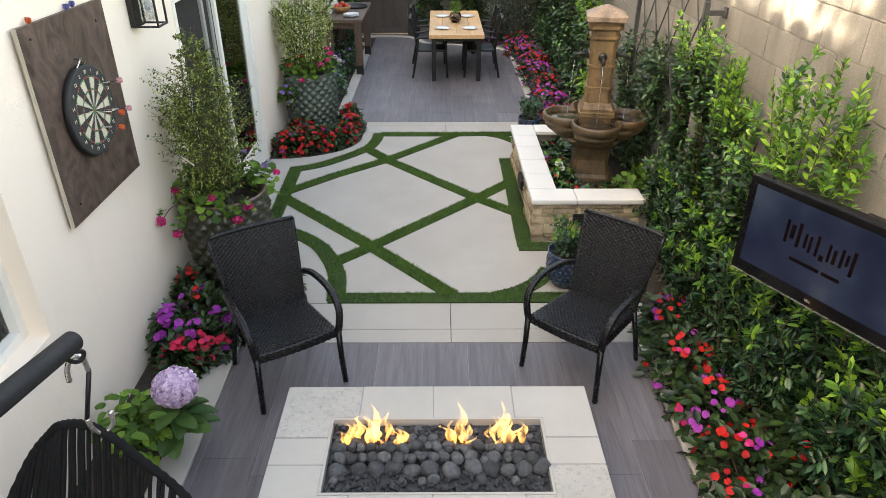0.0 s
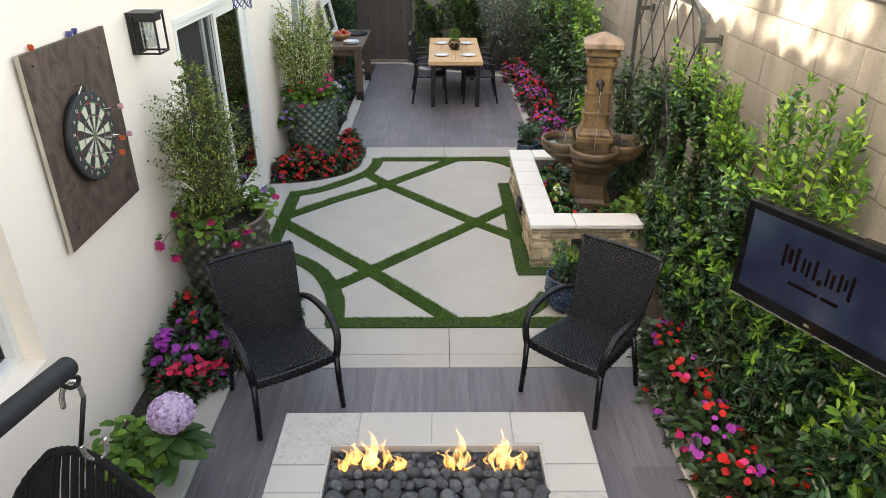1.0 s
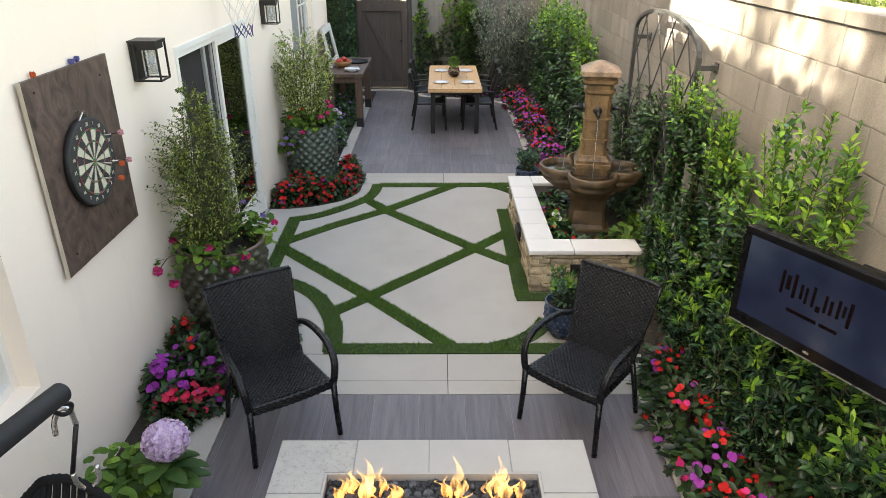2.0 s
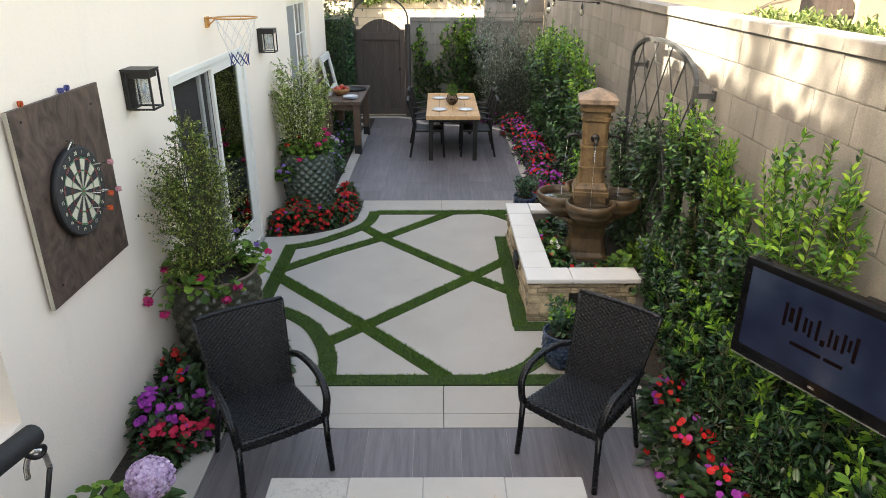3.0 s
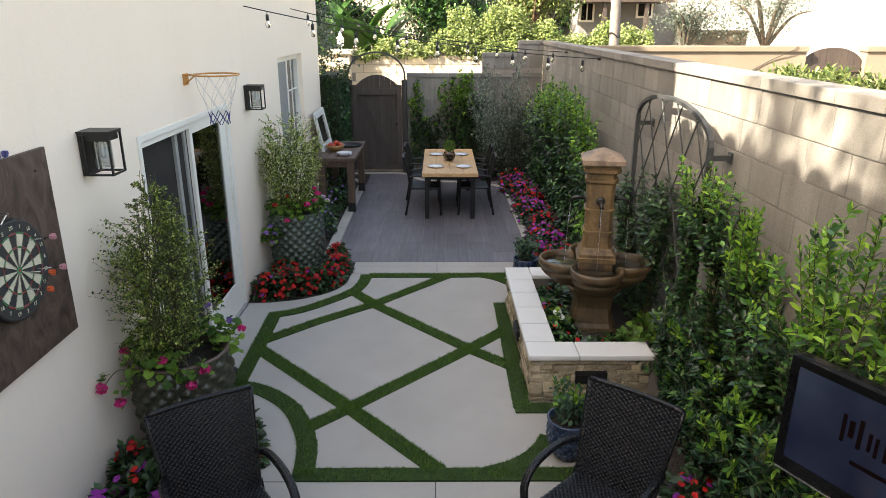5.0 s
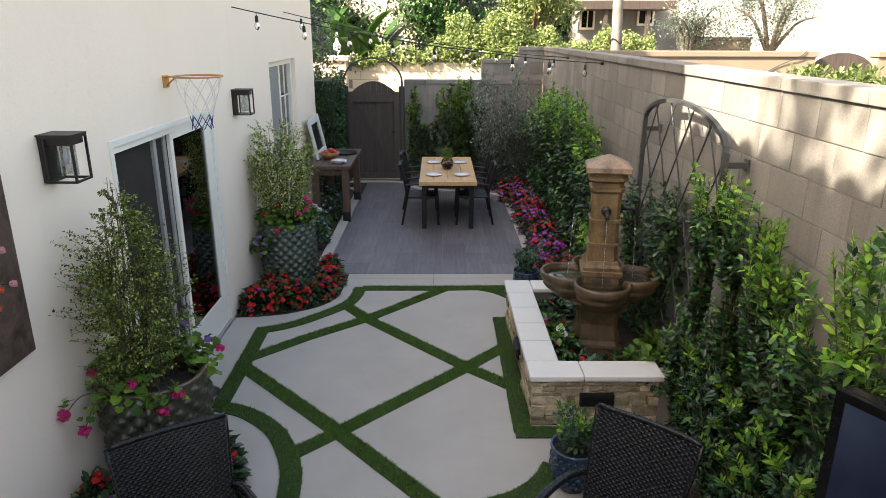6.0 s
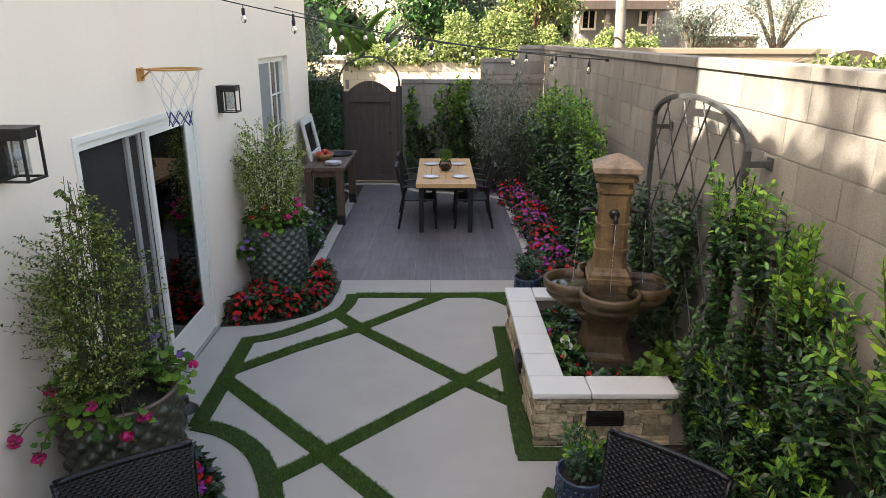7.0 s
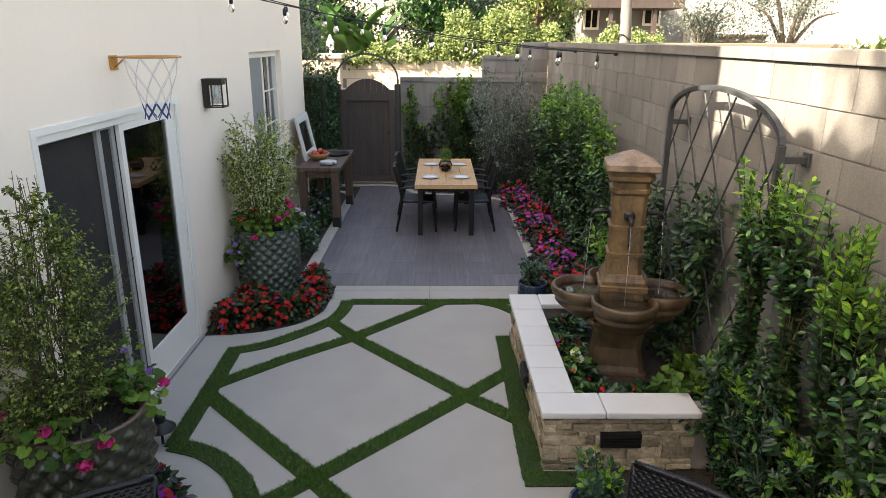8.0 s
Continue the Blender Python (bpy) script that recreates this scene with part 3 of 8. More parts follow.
def bush(name, label, category, at, height, spread, count, twigs, per_twig, leaf, material, seed, width=0.45, twig_len=0.22, upright=0.45, tips=None, tip_share=0.2,
         flat=(1.0, 1.0), lean=(0, 0), stem_r=0.007, low=0.5, from_t=0.12, group="", droop=0.12):
    """A shrub of main branches, each with side twigs that carry leaves to both sides and a tuft at the end."""
    r = np.random.default_rng(seed)
    ob = thing(name, label, category, at, group)
    old, young = ([], [], [], []), ([], [], [], [])
    for ln in stems((0, 0, 0), count, height, spread, lean, seed=seed, low=low):
        ln[:, 0] *= flat[0]
        ln[:, 1] *= flat[1]
        bm = tube(bmesh.new(), ln, list(np.linspace(stem_r, stem_r * 0.35, len(ln))), 5, cap=False)
        for j in range(twigs):
            t = from_t + (1 - from_t) * ((j + r.random()) / twigs) ** 0.85 if j else 0.999
            k = min(t * (len(ln) - 1), len(ln) - 1.001)
            i = int(k)
            o = ln[i] + (ln[i + 1] - ln[i]) * (k - i)
            rad = r.normal(0, 1, 3) + np.array([o[0], o[1], 0]) / max(spread, 0.05)
            rad[2] *= 0.3
            d = rad / np.linalg.norm(rad) * (1 - upright) + np.array([0, 0, upright]) + r.normal(0, 0.18, 3)
            if j == 0:
                d = ln[-1] - ln[-2] + r.normal(0, 0.02, 3)
            d /= np.linalg.norm(d)
            d[:2] *= np.array(flat) ** 0.5
            size = twig_len * (1.2 - 0.6 * t) * r.uniform(0.6, 1.15)
            bend = np.array([0, 0, r.uniform(-0.3, 0.12)]) * size
            pts = [o + d * size * s + bend * s * s for s in (0, 0.5, 1.0)]
            tube(bm, pts, [stem_r * 0.42, stem_r * 0.33, stem_r * 0.2], 4, cap=False)
            q = np.cross(d, r.normal(0, 1, 3))
            q /= np.linalg.norm(q)
            s = np.linspace(0.15, 1.0, per_twig) + r.normal(0, 0.03, per_twig)
            hand = np.where(np.arange(per_twig) % 2, 1.0, -1.0)[:, None]
            base = o + d * size * s[:, None] + bend * (s ** 2)[:, None]
            end = np.clip((s[:, None] - 0.7) / 0.3, 0, 1)
            way = q * hand * (0.95 - 0.5 * end) + d * (0.45 + 0.6 * end) + np.array([0, 0, 0.22]) + r.normal(0, 0.28, (per_twig, 3))
            up = np.tile(np.array([0, 0, 1.0]) - 0.3 * d, (per_twig, 1)) + r.normal(0, 0.35, (per_twig, 3))
            size_l = leaf * r.uniform(0.65, 1.12, per_twig) * (1.05 - 0.3 * end[:, 0])
            into = young if tips and (t > 1 - tip_share and r.random() < 0.85 or r.random() < tip_share * 0.12) else old
            for store, val in zip(into, (base, way, up, size_l)):
                store.append(val)
        part("branch", bm, STEM, ob, smooth=True)
    for label_, store, m_ in (("leaves", old, material), ("young_leaves", young, tips)):
        if store[0]:
            b_, w_, u_, l_ = (np.concatenate(v) for v in store)
            foliage(label_, b_, w_, u_, l_, l_ * width, m_, ob, "bright young leaves" if store is young else "", fold=0.18, droop=droop)
    return ob


def blossoms(name, centers, facing, size, material, parent, label="", count=5, seed=0, cup=0.15):
    """Flat flowers of rounded petals."""
    r = np.random.default_rng(seed)
    c, f = np.asarray(centers, float), unit(np.asarray(facing, float))
    n = len(c)
    a = unit(np.cross(f, r.normal(0, 1, (n, 3))))
    b = np.cross(f, a)
    sz = size * r.uniform(0.75, 1.15, n)
    verts, faces = [], []
    for j in range(n):
        k0 = len(verts)
        verts.append(c[j])
        for q in range(count):
            w = 2 * math.pi * (q + r.uniform(-0.12, 0.12)) / count
            half = math.pi / count * 1.05
            for ww, rr in ((w - half * 1.05, 0.70), (w - half * 0.6, 0.97), (w + half * 0.6, 0.97), (w + half * 1.05, 0.70)):
                verts.append(c[j] + sz[j] * 0.5 * rr * (math.cos(ww) * a[j] + math.sin(ww) * b[j]) + f[j] * sz[j] * cup * (rr - 0.5 + r.uniform(-0.2, 0.2)))
            i = k0 + 1 + q * 4
            faces.append((k0, i, i + 1, i + 2, i + 3))
    return meshed(name, verts, faces, material, parent, label)


FLOWERS = {}


def one_flower(name, material, at, facing, size, parent, r):
    """A single five-petalled flower as an object of its own, on shared meshes."""
    if material.name not in FLOWERS:
        FLOWERS[material.name] = []
        for q in range(5):
            ob = blossoms(name, [(0, 0, 0)], [(0, 0, 1)], 1.0, material, None, seed=900 + q)
            FLOWERS[material.name].append(ob.data)
            bpy.data.objects.remove(ob)
    ob = new(name, FLOWERS[material.name][int(r.integers(0, 5))])
    ob.parent = parent
    turn = Vector(facing).to_track_quat("Z", "Y").to_matrix().to_4x4()
    ob.matrix_local = Matrix.Translation(Vector(at)) @ turn @ pose(0, 0, 0, 0, 0, float(r.uniform(0, 360))) @ Matrix.Diagonal((size, size, size, 1))
    return ob


def impatiens(label, at, rx, ry, height, colours, seed, flowers=26, leaves=420, size=0.045, group="bedding flowers", parent=None, leaf_mat=None, leaf_len=0.07, bunch=1):
    """A mound of bedding flowers: dark leaves with open blossoms."""
    r = np.random.default_rng(seed)
    ob = parent or thing("impatiens", label, "flower", at, group)
    d = unit(r.normal(0, 1, (leaves, 3)) + np.array([0, 0, 0.5]))
    d[:, 2] = np.abs(d[:, 2])
    rad = r.uniform(0.5, 1.0, leaves) ** 0.5 * r.uniform(0.85, 1.1, leaves)
    p = d * rad[:, None] * np.array([rx, ry, height])
    way = unit(d * np.array([1, 1, 0.4]) + r.normal(0, 0.4, (leaves, 3)))
    ln = leaf_len * r.uniform(0.7, 1.3, leaves)
    foliage("leaves", p, way, np.tile([0, 0, 1.0], (leaves, 1)) + r.normal(0, 0.3, (leaves, 3)), ln, ln * 0.5, leaf_mat or LEAF_DARK, ob)
    for i in range(5):
        e = d[i] * np.array([rx, ry, height]) * 0.85
        part("stem", tube(bmesh.new(), [(e[0] * 0.15, e[1] * 0.15, 0.0), (e[0] * 0.5, e[1] * 0.5, e[2] * 0.6), tuple(e)], [0.005, 0.004, 0.002], 4, cap=False), STEM, ob)
    for j, (name, material, share) in enumerate(colours):
        for q in range(max(1, int(flowers * share))):
            if q % bunch == 0:
                head = unit(r.normal(0, 0.8, (1, 3)) + np.array([0, -0.35, 0.9]))[0]
            f = head if bunch == 1 else unit(head[None] + r.normal(0, 0.14, (1, 3)))[0]
            f[2] = abs(f[2])
            c = f * np.array([rx, ry, height]) * r.uniform(0.98, 1.12)
            one_flower(name, material, c, f + np.array([0, -0.3, 0.35]) + r.normal(0, 0.25, 3), float(size * r.uniform(0.75, 1.2)), ob, r)
    return ob


# ---- the setting ----
XL, XR = -2.01, 2.23          # faces of the house wall and of the block wall
ground = tagged(part("ground", box(bmesh.new(), -60, 60, -30, 90, -0.5, -0.06), GROUND), "dry earth round the yard", "ground", kind="structure")
bed = bmesh.new()
box(bed, XL, XR, -7.2, 14.6, -0.06, -0.012)
bmesh.ops.subdivide_edges(bed, edges=bed.edges[:], cuts=40, use_grid_fill=True)
for v in bed.verts:
    if v.co.z > -0.02:
        v.co.z += 0.012 * noise.noise(v.co * 3)
tagged(part("soil", bed, SOIL), "dark damp soil of the planting beds", "soil", kind="structure")

# house wall with its openings, and the room behind the glass
house = thing("house_wall_west", "cream stucco house wall with a sliding door and windows", "wall", kind="structure")
OPEN = [(1.35, 2.85, 0.87, 2.3), (5.39, 7.42, 0.0, 2.136), (9.80, 11.42, 1.05, 2.505)]
bm = bmesh.new()
y = -7.4
for y0, y1, z0, z1 in OPEN:
    box(bm, XL - 0.3, XL, y, y0, -0.06, 5.4)
    if z0 > 0:
        box(bm, XL - 0.3, XL, y0, y1, -0.06, z0)
    box(bm, XL - 0.3, XL, y0, y1, z1, 5.4)
    y = y1
box(bm, XL - 0.3, XL, y, 12.95, -0.06, 5.4)
box(bm, -7.5, XL - 0.3, 12.65, 12.95, -0.06, 5.4)
part("wall", bm, STUCCO, house)
part("upper_wall", box(bmesh.new(), -7.5, XL, 4.60, 12.95, 5.4, 7.0), STUCCO, house)
bm = bmesh.new()
box(bm, -7.5, XL + 0.12, -7.4, 4.60, 5.4, 5.5)
part("eave", bm, STUCCO, house)
# added rooms, coloured dark to give the dimness seen through the glass
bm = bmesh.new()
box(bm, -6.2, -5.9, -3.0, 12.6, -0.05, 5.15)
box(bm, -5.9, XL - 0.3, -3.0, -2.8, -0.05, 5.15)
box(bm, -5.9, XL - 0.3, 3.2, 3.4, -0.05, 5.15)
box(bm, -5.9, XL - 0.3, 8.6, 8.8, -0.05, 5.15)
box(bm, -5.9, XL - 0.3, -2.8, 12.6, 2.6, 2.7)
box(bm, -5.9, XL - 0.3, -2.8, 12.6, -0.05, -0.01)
part("inner_room", bm, DARKROOM, house, "rooms behind the glass, coloured dark for indoor shade")

# barrel tiles along the low eave
tile = bmesh.new()
for i in range(7):
    a0, a1 = math.pi * i / 7, math.pi * (i + 1) / 7
    q = [(-0.4, 0.15 * math.cos(a0), 0.15 * math.sin(a0)), (-0.4, 0.15 * math.cos(a1), 0.15 * math.sin(a1)), (0.11, 0.15 * math.cos(a1), 0.15 * math.sin(a1)), (0.11, 0.15 * math.cos(a0), 0.15 * math.sin(a0))]
    tile.faces.new([tile.verts.new(p) for p in q])
tm = bpy.data.meshes.new("roof_tile")
tile.to_mesh(tm)
tm.materials.append(ROOFTILE)
roof = part("roof", box(bmesh.new(), -7.5, XL + 0.1, -7.4, 4.60, 5.5, 5.54), ROOFTILE, house)
for i in range(39):
    piece("roof_tile", tm, pose(XL + 0.02, -7.1 + i * 0.30, 5.542, 0, 0, 0), roof)

# sliding door
door = thing("door_1", "white sliding glass door, one leaf behind a grey insect screen", "door", kind="structure")
bm = bmesh.new()
for y0, y1, z0, z1 in ((5.350, 5.40, 0.023, 2.182), (7.41, 7.465, 0.023, 2.182), (5.40, 7.41, 2.135, 2.182)):
    box(bm, XL - 0.006, XL + 0.010, y0, y1, z0, z1, 0.003)
part("casing", bm, WHITEPAINT, door)
bm = bmesh.new()
for y0, y1, z0, z1 in ((5.391, 5.402, 0.031, 2.134), (7.392, 7.419, 0.031, 2.134), (5.402, 7.392, 2.088, 2.134), (5.391, 7.419, 0.023, 0.03)):
    box(bm, XL - 0.12, XL - 0.007, y0, y1, z0, z1, 0.002)
part("track_frame", bm, WHITEPAINT, door)


def leaf_frame(y0, y1, x, left, right, foot, head, material, name):
    bm = bmesh.new()
    for a, b, c, d in ((y0, y0 + left, 0.032, 2.086), (y1 - right, y1, 0.032, 2.086), (y0 + left, y1 - right, 0.032, foot), (y0 + left, y1 - right, 2.086 - head, 2.086)):
        box(bm, x - 0.03, x, a, b, c, d, 0.003)
    return part(name, bm, material, door)


f1 = leaf_frame(6.405, 7.390, XL - 0.012, 0.062, 0.165, 0.33, 0.052, WHITEPAINT, "sliding_leaf")
g = part("pane", boxed(XL - 0.028, XL - 0.022, 6.467, 7.225, 0.33, 2.034), PANE, f1)
g.visible_shadow = False
f2 = leaf_frame(5.404, 6.40, XL - 0.082, 0.02, 0.05, 0.12, 0.025, GREYFRAME, "fixed_leaf")
g = part("pane", boxed(XL - 0.100, XL - 0.094, 5.424, 6.35, 0.12, 2.061), PANE, f2)
g.visible_shadow = False
part("screen_mesh", boxed(XL - 0.074, XL - 0.071, 5.424, 6.15, 0.09, 2.066), MESH, f2, "dark fine insect mesh")
f3 = leaf_frame(6.152, 6.402, XL - 0.046, 0.055, 0.05, 0.09, 0.02, GREYFRAME, "insect_screen")
part("screen_mesh", boxed(XL - 0.066, XL - 0.063, 6.207, 6.352, 0.09, 2.066), MESH, f3, "dark fine insect mesh")
part("threshold", boxed(XL - 0.2, XL + 0.025, 5.34, 7.47, -0.01, 0.022, bevel=0.004), GREYFRAME, door, "grey metal threshold")


def window(name, label, y0, y1, z0, z1, cols, rows, sill, inset=0.0, screen=False):
    w = thing(name, label, "window", kind="structure")
    bm = bmesh.new()
    d = 0.05 if cols == 1 else 0.075
    for a, b, c, e in ((y0, y0 + d, z0, z1), (y1 - d, y1, z0, z1), (y0 + d, y1 - d, z0, z0 + d), (y0 + d, y1 - d, z1 - d, z1), ((y0 + y1) / 2 - 0.03, (y0 + y1) / 2 + 0.03, z0 + d, z1 - d)):
        box(bm, XL - 0.15 - inset, XL - 0.06 - inset, a, b, c, e, 0.003)
    part("window_frame", bm, WHITEPAINT, w)
    bm = bmesh.new()
    for half in range(2):
        a = y0 + d if half == 0 else (y0 + y1) / 2 + 0.03
        b = (y0 + y1) / 2 - 0.03 if half == 0 else y1 - d
        for i in range(1, cols):
            box(bm, XL - 0.095, XL - 0.078, a + (b - a) * i / cols - 0.011, a + (b - a) * i / cols + 0.011, z0 + d, z1 - d)
        for i in range(1, rows):
            zz = z0 + d + (z1 - z0 - 2 * d) * i / rows
            box(bm, XL - 0.092, XL - 0.081, a, b, zz - 0.011, zz + 0.011)
    if cols * rows > 1:
        part("glazing_bars", bm, WHITEPAINT, w)
    else:
        bm.free()
    if screen:
        part("insect_screen", boxed(XL - 0.074, XL - 0.070, y0 + d, (y0 + y1) / 2 - 0.03, z0 + d, z1 - d), GREYMESH, w, "grey insect mesh")
    g = part("pane", boxed(XL - 0.125 - inset, XL - 0.119 - inset, y0 + d, y1 - d, z0 + d, z1 - d), PANE, w)
    g.visible_shadow = False
    if sill:
        part("window_sill", boxed(XL - 0.06, XL + 0.02, y0, y1, z0 - 0.001, z0 + 0.03, bevel=0.005), STUCCO, w)
    return w


window("window_1", "white framed house window in a deep plaster reveal", *OPEN[0], 1, 1, False, 0.05)
window("window_2", "white house window with glazing bars", *OPEN[2], 2, 3, False, screen=True)
# block walls
COURSE, LONG = 0.228, 0.43


def block_wall(name, label, length, top, parts_from, turn_pose, seed, parts_range, bottom=-0.06, thick=0.19, cap=True):
    """A wall of running-bond blocks; along local y from 0 to length, its face at local x = 0."""
    w = thing(name, label, "wall", kind="structure")
    w.matrix_world = turn_pose
    part("mortar_core", boxed(0.008, thick - 0.008, 0.0, length, bottom, top - 0.07), MORTAR, w)
    kinds = {}

    def shape(ln):
        key = round(ln, 3)
        if key not in kinds:
            bm = boxed(0, thick, 0.003, ln - 0.003, 0.003, COURSE - 0.003, bevel=0.004)
            me = bpy.data.meshes.new("block")
            bm.to_mesh(me)
            bm.free()
            me.materials.append(BLOCK)
            kinds[key] = me
        return kinds[key]

    rest = bmesh.new()
    r = np.random.default_rng(seed)
    course = 0
    z = top - 0.075 - COURSE
    while z > bottom - COURSE / 2:
        y = -LONG / 2 * (course % 2)
        while y < length - 0.02:
            a, b = max(y, 0.0), min(y + LONG, length)
            if b - a > 0.03:
                if z > parts_from and parts_range[0] < a < parts_range[1]:
                    piece("block", shape(b - a), pose(r.uniform(-0.0015, 0.0015), a, z), w)
                else:
                    box(rest, 0, thick, a + 0.004, b - 0.004, z + 0.004, z + COURSE - 0.004)
            y += LONG
        z -= COURSE
        course += 1
    if len(rest.verts):
        part("lower_blocks", rest, BLOCK, w, kind="stuff")
    else:
        rest.free()
    if cap:
        y = 0.0
        while y < length - 0.01:
            b = min(y + LONG, length)
            part("capstone", boxed(-0.022, thick + 0.022, y + 0.002, b - 0.002, top - 0.075, top, bevel=0.006), BLOCK, w)
            y += LONG
    return w


block_wall("wall_east", "tall tan concrete block wall with a flat cap", 17.72, 2.62, 1.1, pose(XR, -3.1, 0), 3, (5.0, 17.8))
block_wall("wall_north", "tan block wall behind the vines", 2.76, 1.98, 0.7, pose(-0.53, 14.81, 0, 0, 0, -90), 4, (-1, 3))
block_wall("wall_north_2", "tan block wall stepping up to the tall side wall", 0.72, 2.38, 1.9, pose(1.01, 14.81, 0, 0, 0, -90), 5, (-1, 3), 1.985)
block_wall("wall_north_3", "tan block wall at the tall corner", 0.5, 2.62, 1.9, pose(1.73, 14.81, 0, 0, 0, -90), 6, (-1, 3), 1.985)
tagged(part("wall_south", boxed(XL, XR, -7.4, -7.2, -0.06, 1.9), BLOCK), "plain tan wall closing the yard", "wall", kind="structure")

# ---- paving ----
paving = thing("pavement", "pale smooth concrete paving in large poured slabs", "paving", kind="structure")


def band(name, x0, x1, y0, y1, top=0.0):
    part(name, boxed(x0 + 0.0022, x1 - 0.0022, y0 + 0.0022, y1 - 0.0022, -0.05, top, bevel=0.003), CONCRETE, paving)


for x0, x1 in ((-1.62, 0.1), (0.1, 1.62)):
    band("band_slab", x0, x1, 4.075, 4.42)
    band("edge_slab", x0, x1, 3.915, 4.075)
for x0, x1 in ((-0.96, 0.1), (0.1, 1.32)):
    band("band_slab", x0, x1, 8.40, 8.66)
    band("edge_slab", x0, x1, 8.66, 8.82)
arc_lo = smoothed([(-1.98, 5.30, 0), (-1.72, 5.28, 0), (-1.42, 5.12, 0), (-1.22, 4.86, 0), (-1.14, 4.60, 0), (-1.12, 4.426, 0)], 5)
arc_hi = smoothed([(-0.96, 8.394, 0), (-0.99, 8.05, 0), (-1.14, 7.78, 0), (-1.44, 7.58, 0), (-1.72, 7.50, 0), (-1.98, 7.47, 0)], 5)
main = [(p.x, p.y) for p in arc_lo] + [(1.30, 4.426), (1.30, 5.43), (0.86, 5.43), (0.86, 7.42), (1.30, 7.42), (1.30, 8.394)] + [(p.x, p.y) for p in arc_hi]
part("main_slab", slab(bmesh.new(), main, -0.05, 0.0), CONCRETE, paving)


def curb(x0, x1, y0, y1):
    part("curb", boxed(x0, x1, y0, y1, -0.05, 0.012, bevel=0.008), CONCRETE, paving, "pale concrete mow curb")


y = -2.6
while y < 3.9:
    b = min(y + 1.62, 3.91)
    curb(-1.60, -1.415, y + 0.003, b - 0.003)
    curb(1.45, 1.60, y + 0.003, b - 0.003)
    y += 1.62
y = 8.83
while y < 13.2:
    b = min(y + 1.5, 13.15)
    curb(-1.42, -1.275, y + 0.003, b - 0.003)
    curb(1.33, 1.45, y + 0.003, min(b, 12.6) - 0.003)
    y += 1.5
# the curbs bend round at the gate end
bend = smoothed([(1.39, 12.6, 0), (1.33, 12.95, 0), (1.12, 13.2, 0), (0.8, 13.36, 0), (0.3, 13.45, 0), (-0.2, 13.6, 0), (-0.4, 13.95, 0), (-0.66, 14.22, 0), (-1.2, 14.26, 0), (-1.7, 14.22, 0)], 5)
left_bend = smoothed([(-1.345, 13.15, 0), (-1.38, 13.4, 0), (-1.52, 13.62, 0), (-1.75, 13.75, 0)], 5)


def ribbon(points, half, z0, z1, bm=None):
    """A low strip along a line."""
    bm = bm or bmesh.new()
    rows = []
    for i, p in enumerate(points):
        d = (points[min(i + 1, len(points) - 1)] - points[max(i - 1, 0)]).normalized()
        n = Vector((-d.y, d.x, 0)) * half
        rows.append([bm.verts.new((q.x, q.y, z)) for q, z in ((p - n, z0), (p - n, z1), (p + n, z1), (p + n, z0))])
    for a, b in zip(rows, rows[1:]):
        for k in range(3):
            bm.faces.new((a[k], a[k + 1], b[k + 1], b[k]))
    bm.faces.new(rows[0])
    bm.faces.new(list(reversed(rows[-1])))
    bmesh.ops.recalc_face_normals(bm, faces=bm.faces)
    return bm


for line in (bend, left_bend):
    part("curb", ribbon(line, 0.055, -0.05, 0.012), CONCRETE, paving, "pale concrete mow curb")

PW = 0.317


def deck(name, x_first, x0, x1, y0, y1, seed, lead=0.0, step=0.41, keep=None):
    """Wood-look planks laid along y with staggered ends."""
    d = thing(name, "dark grey wood-look porcelain plank floor", "floor", kind="structure")
    part("bed", boxed(x0, x1, y0, y1, -0.05, -0.003), GROUT, d)
    r = np.random.default_rng(seed)
    x, col = x_first, 0
    while x < x1 - 0.01:
        a, b = max(x, x0), min(x + PW, x1)
        y = y0 - (lead + step * (col % 3)) % 1.22
        while y < y1 - 0.02:
            c, e = max(y, y0), min(y + 1.22, y1)
            if b - a > 0.02 and e - c > 0.02 and (keep is None or keep((a + b) / 2, (c + e) / 2)):
                part("plank", boxed(a + 0.0015, b - 0.0015, c + 0.001, e - 0.001, -0.03, 0.0 + r.uniform(-0.0004, 0.0004), bevel=0.001), PLANKS, d)
            y += 1.22
        x += PW
        col += 1
    return d


deck("floor_seating", -1.688, -1.41, 1.445, -2.6, 3.908, 5, 0.55, 0.13)
deck("floor_dining", -1.688, -1.27, 1.325, 8.828, 14.2, 6)

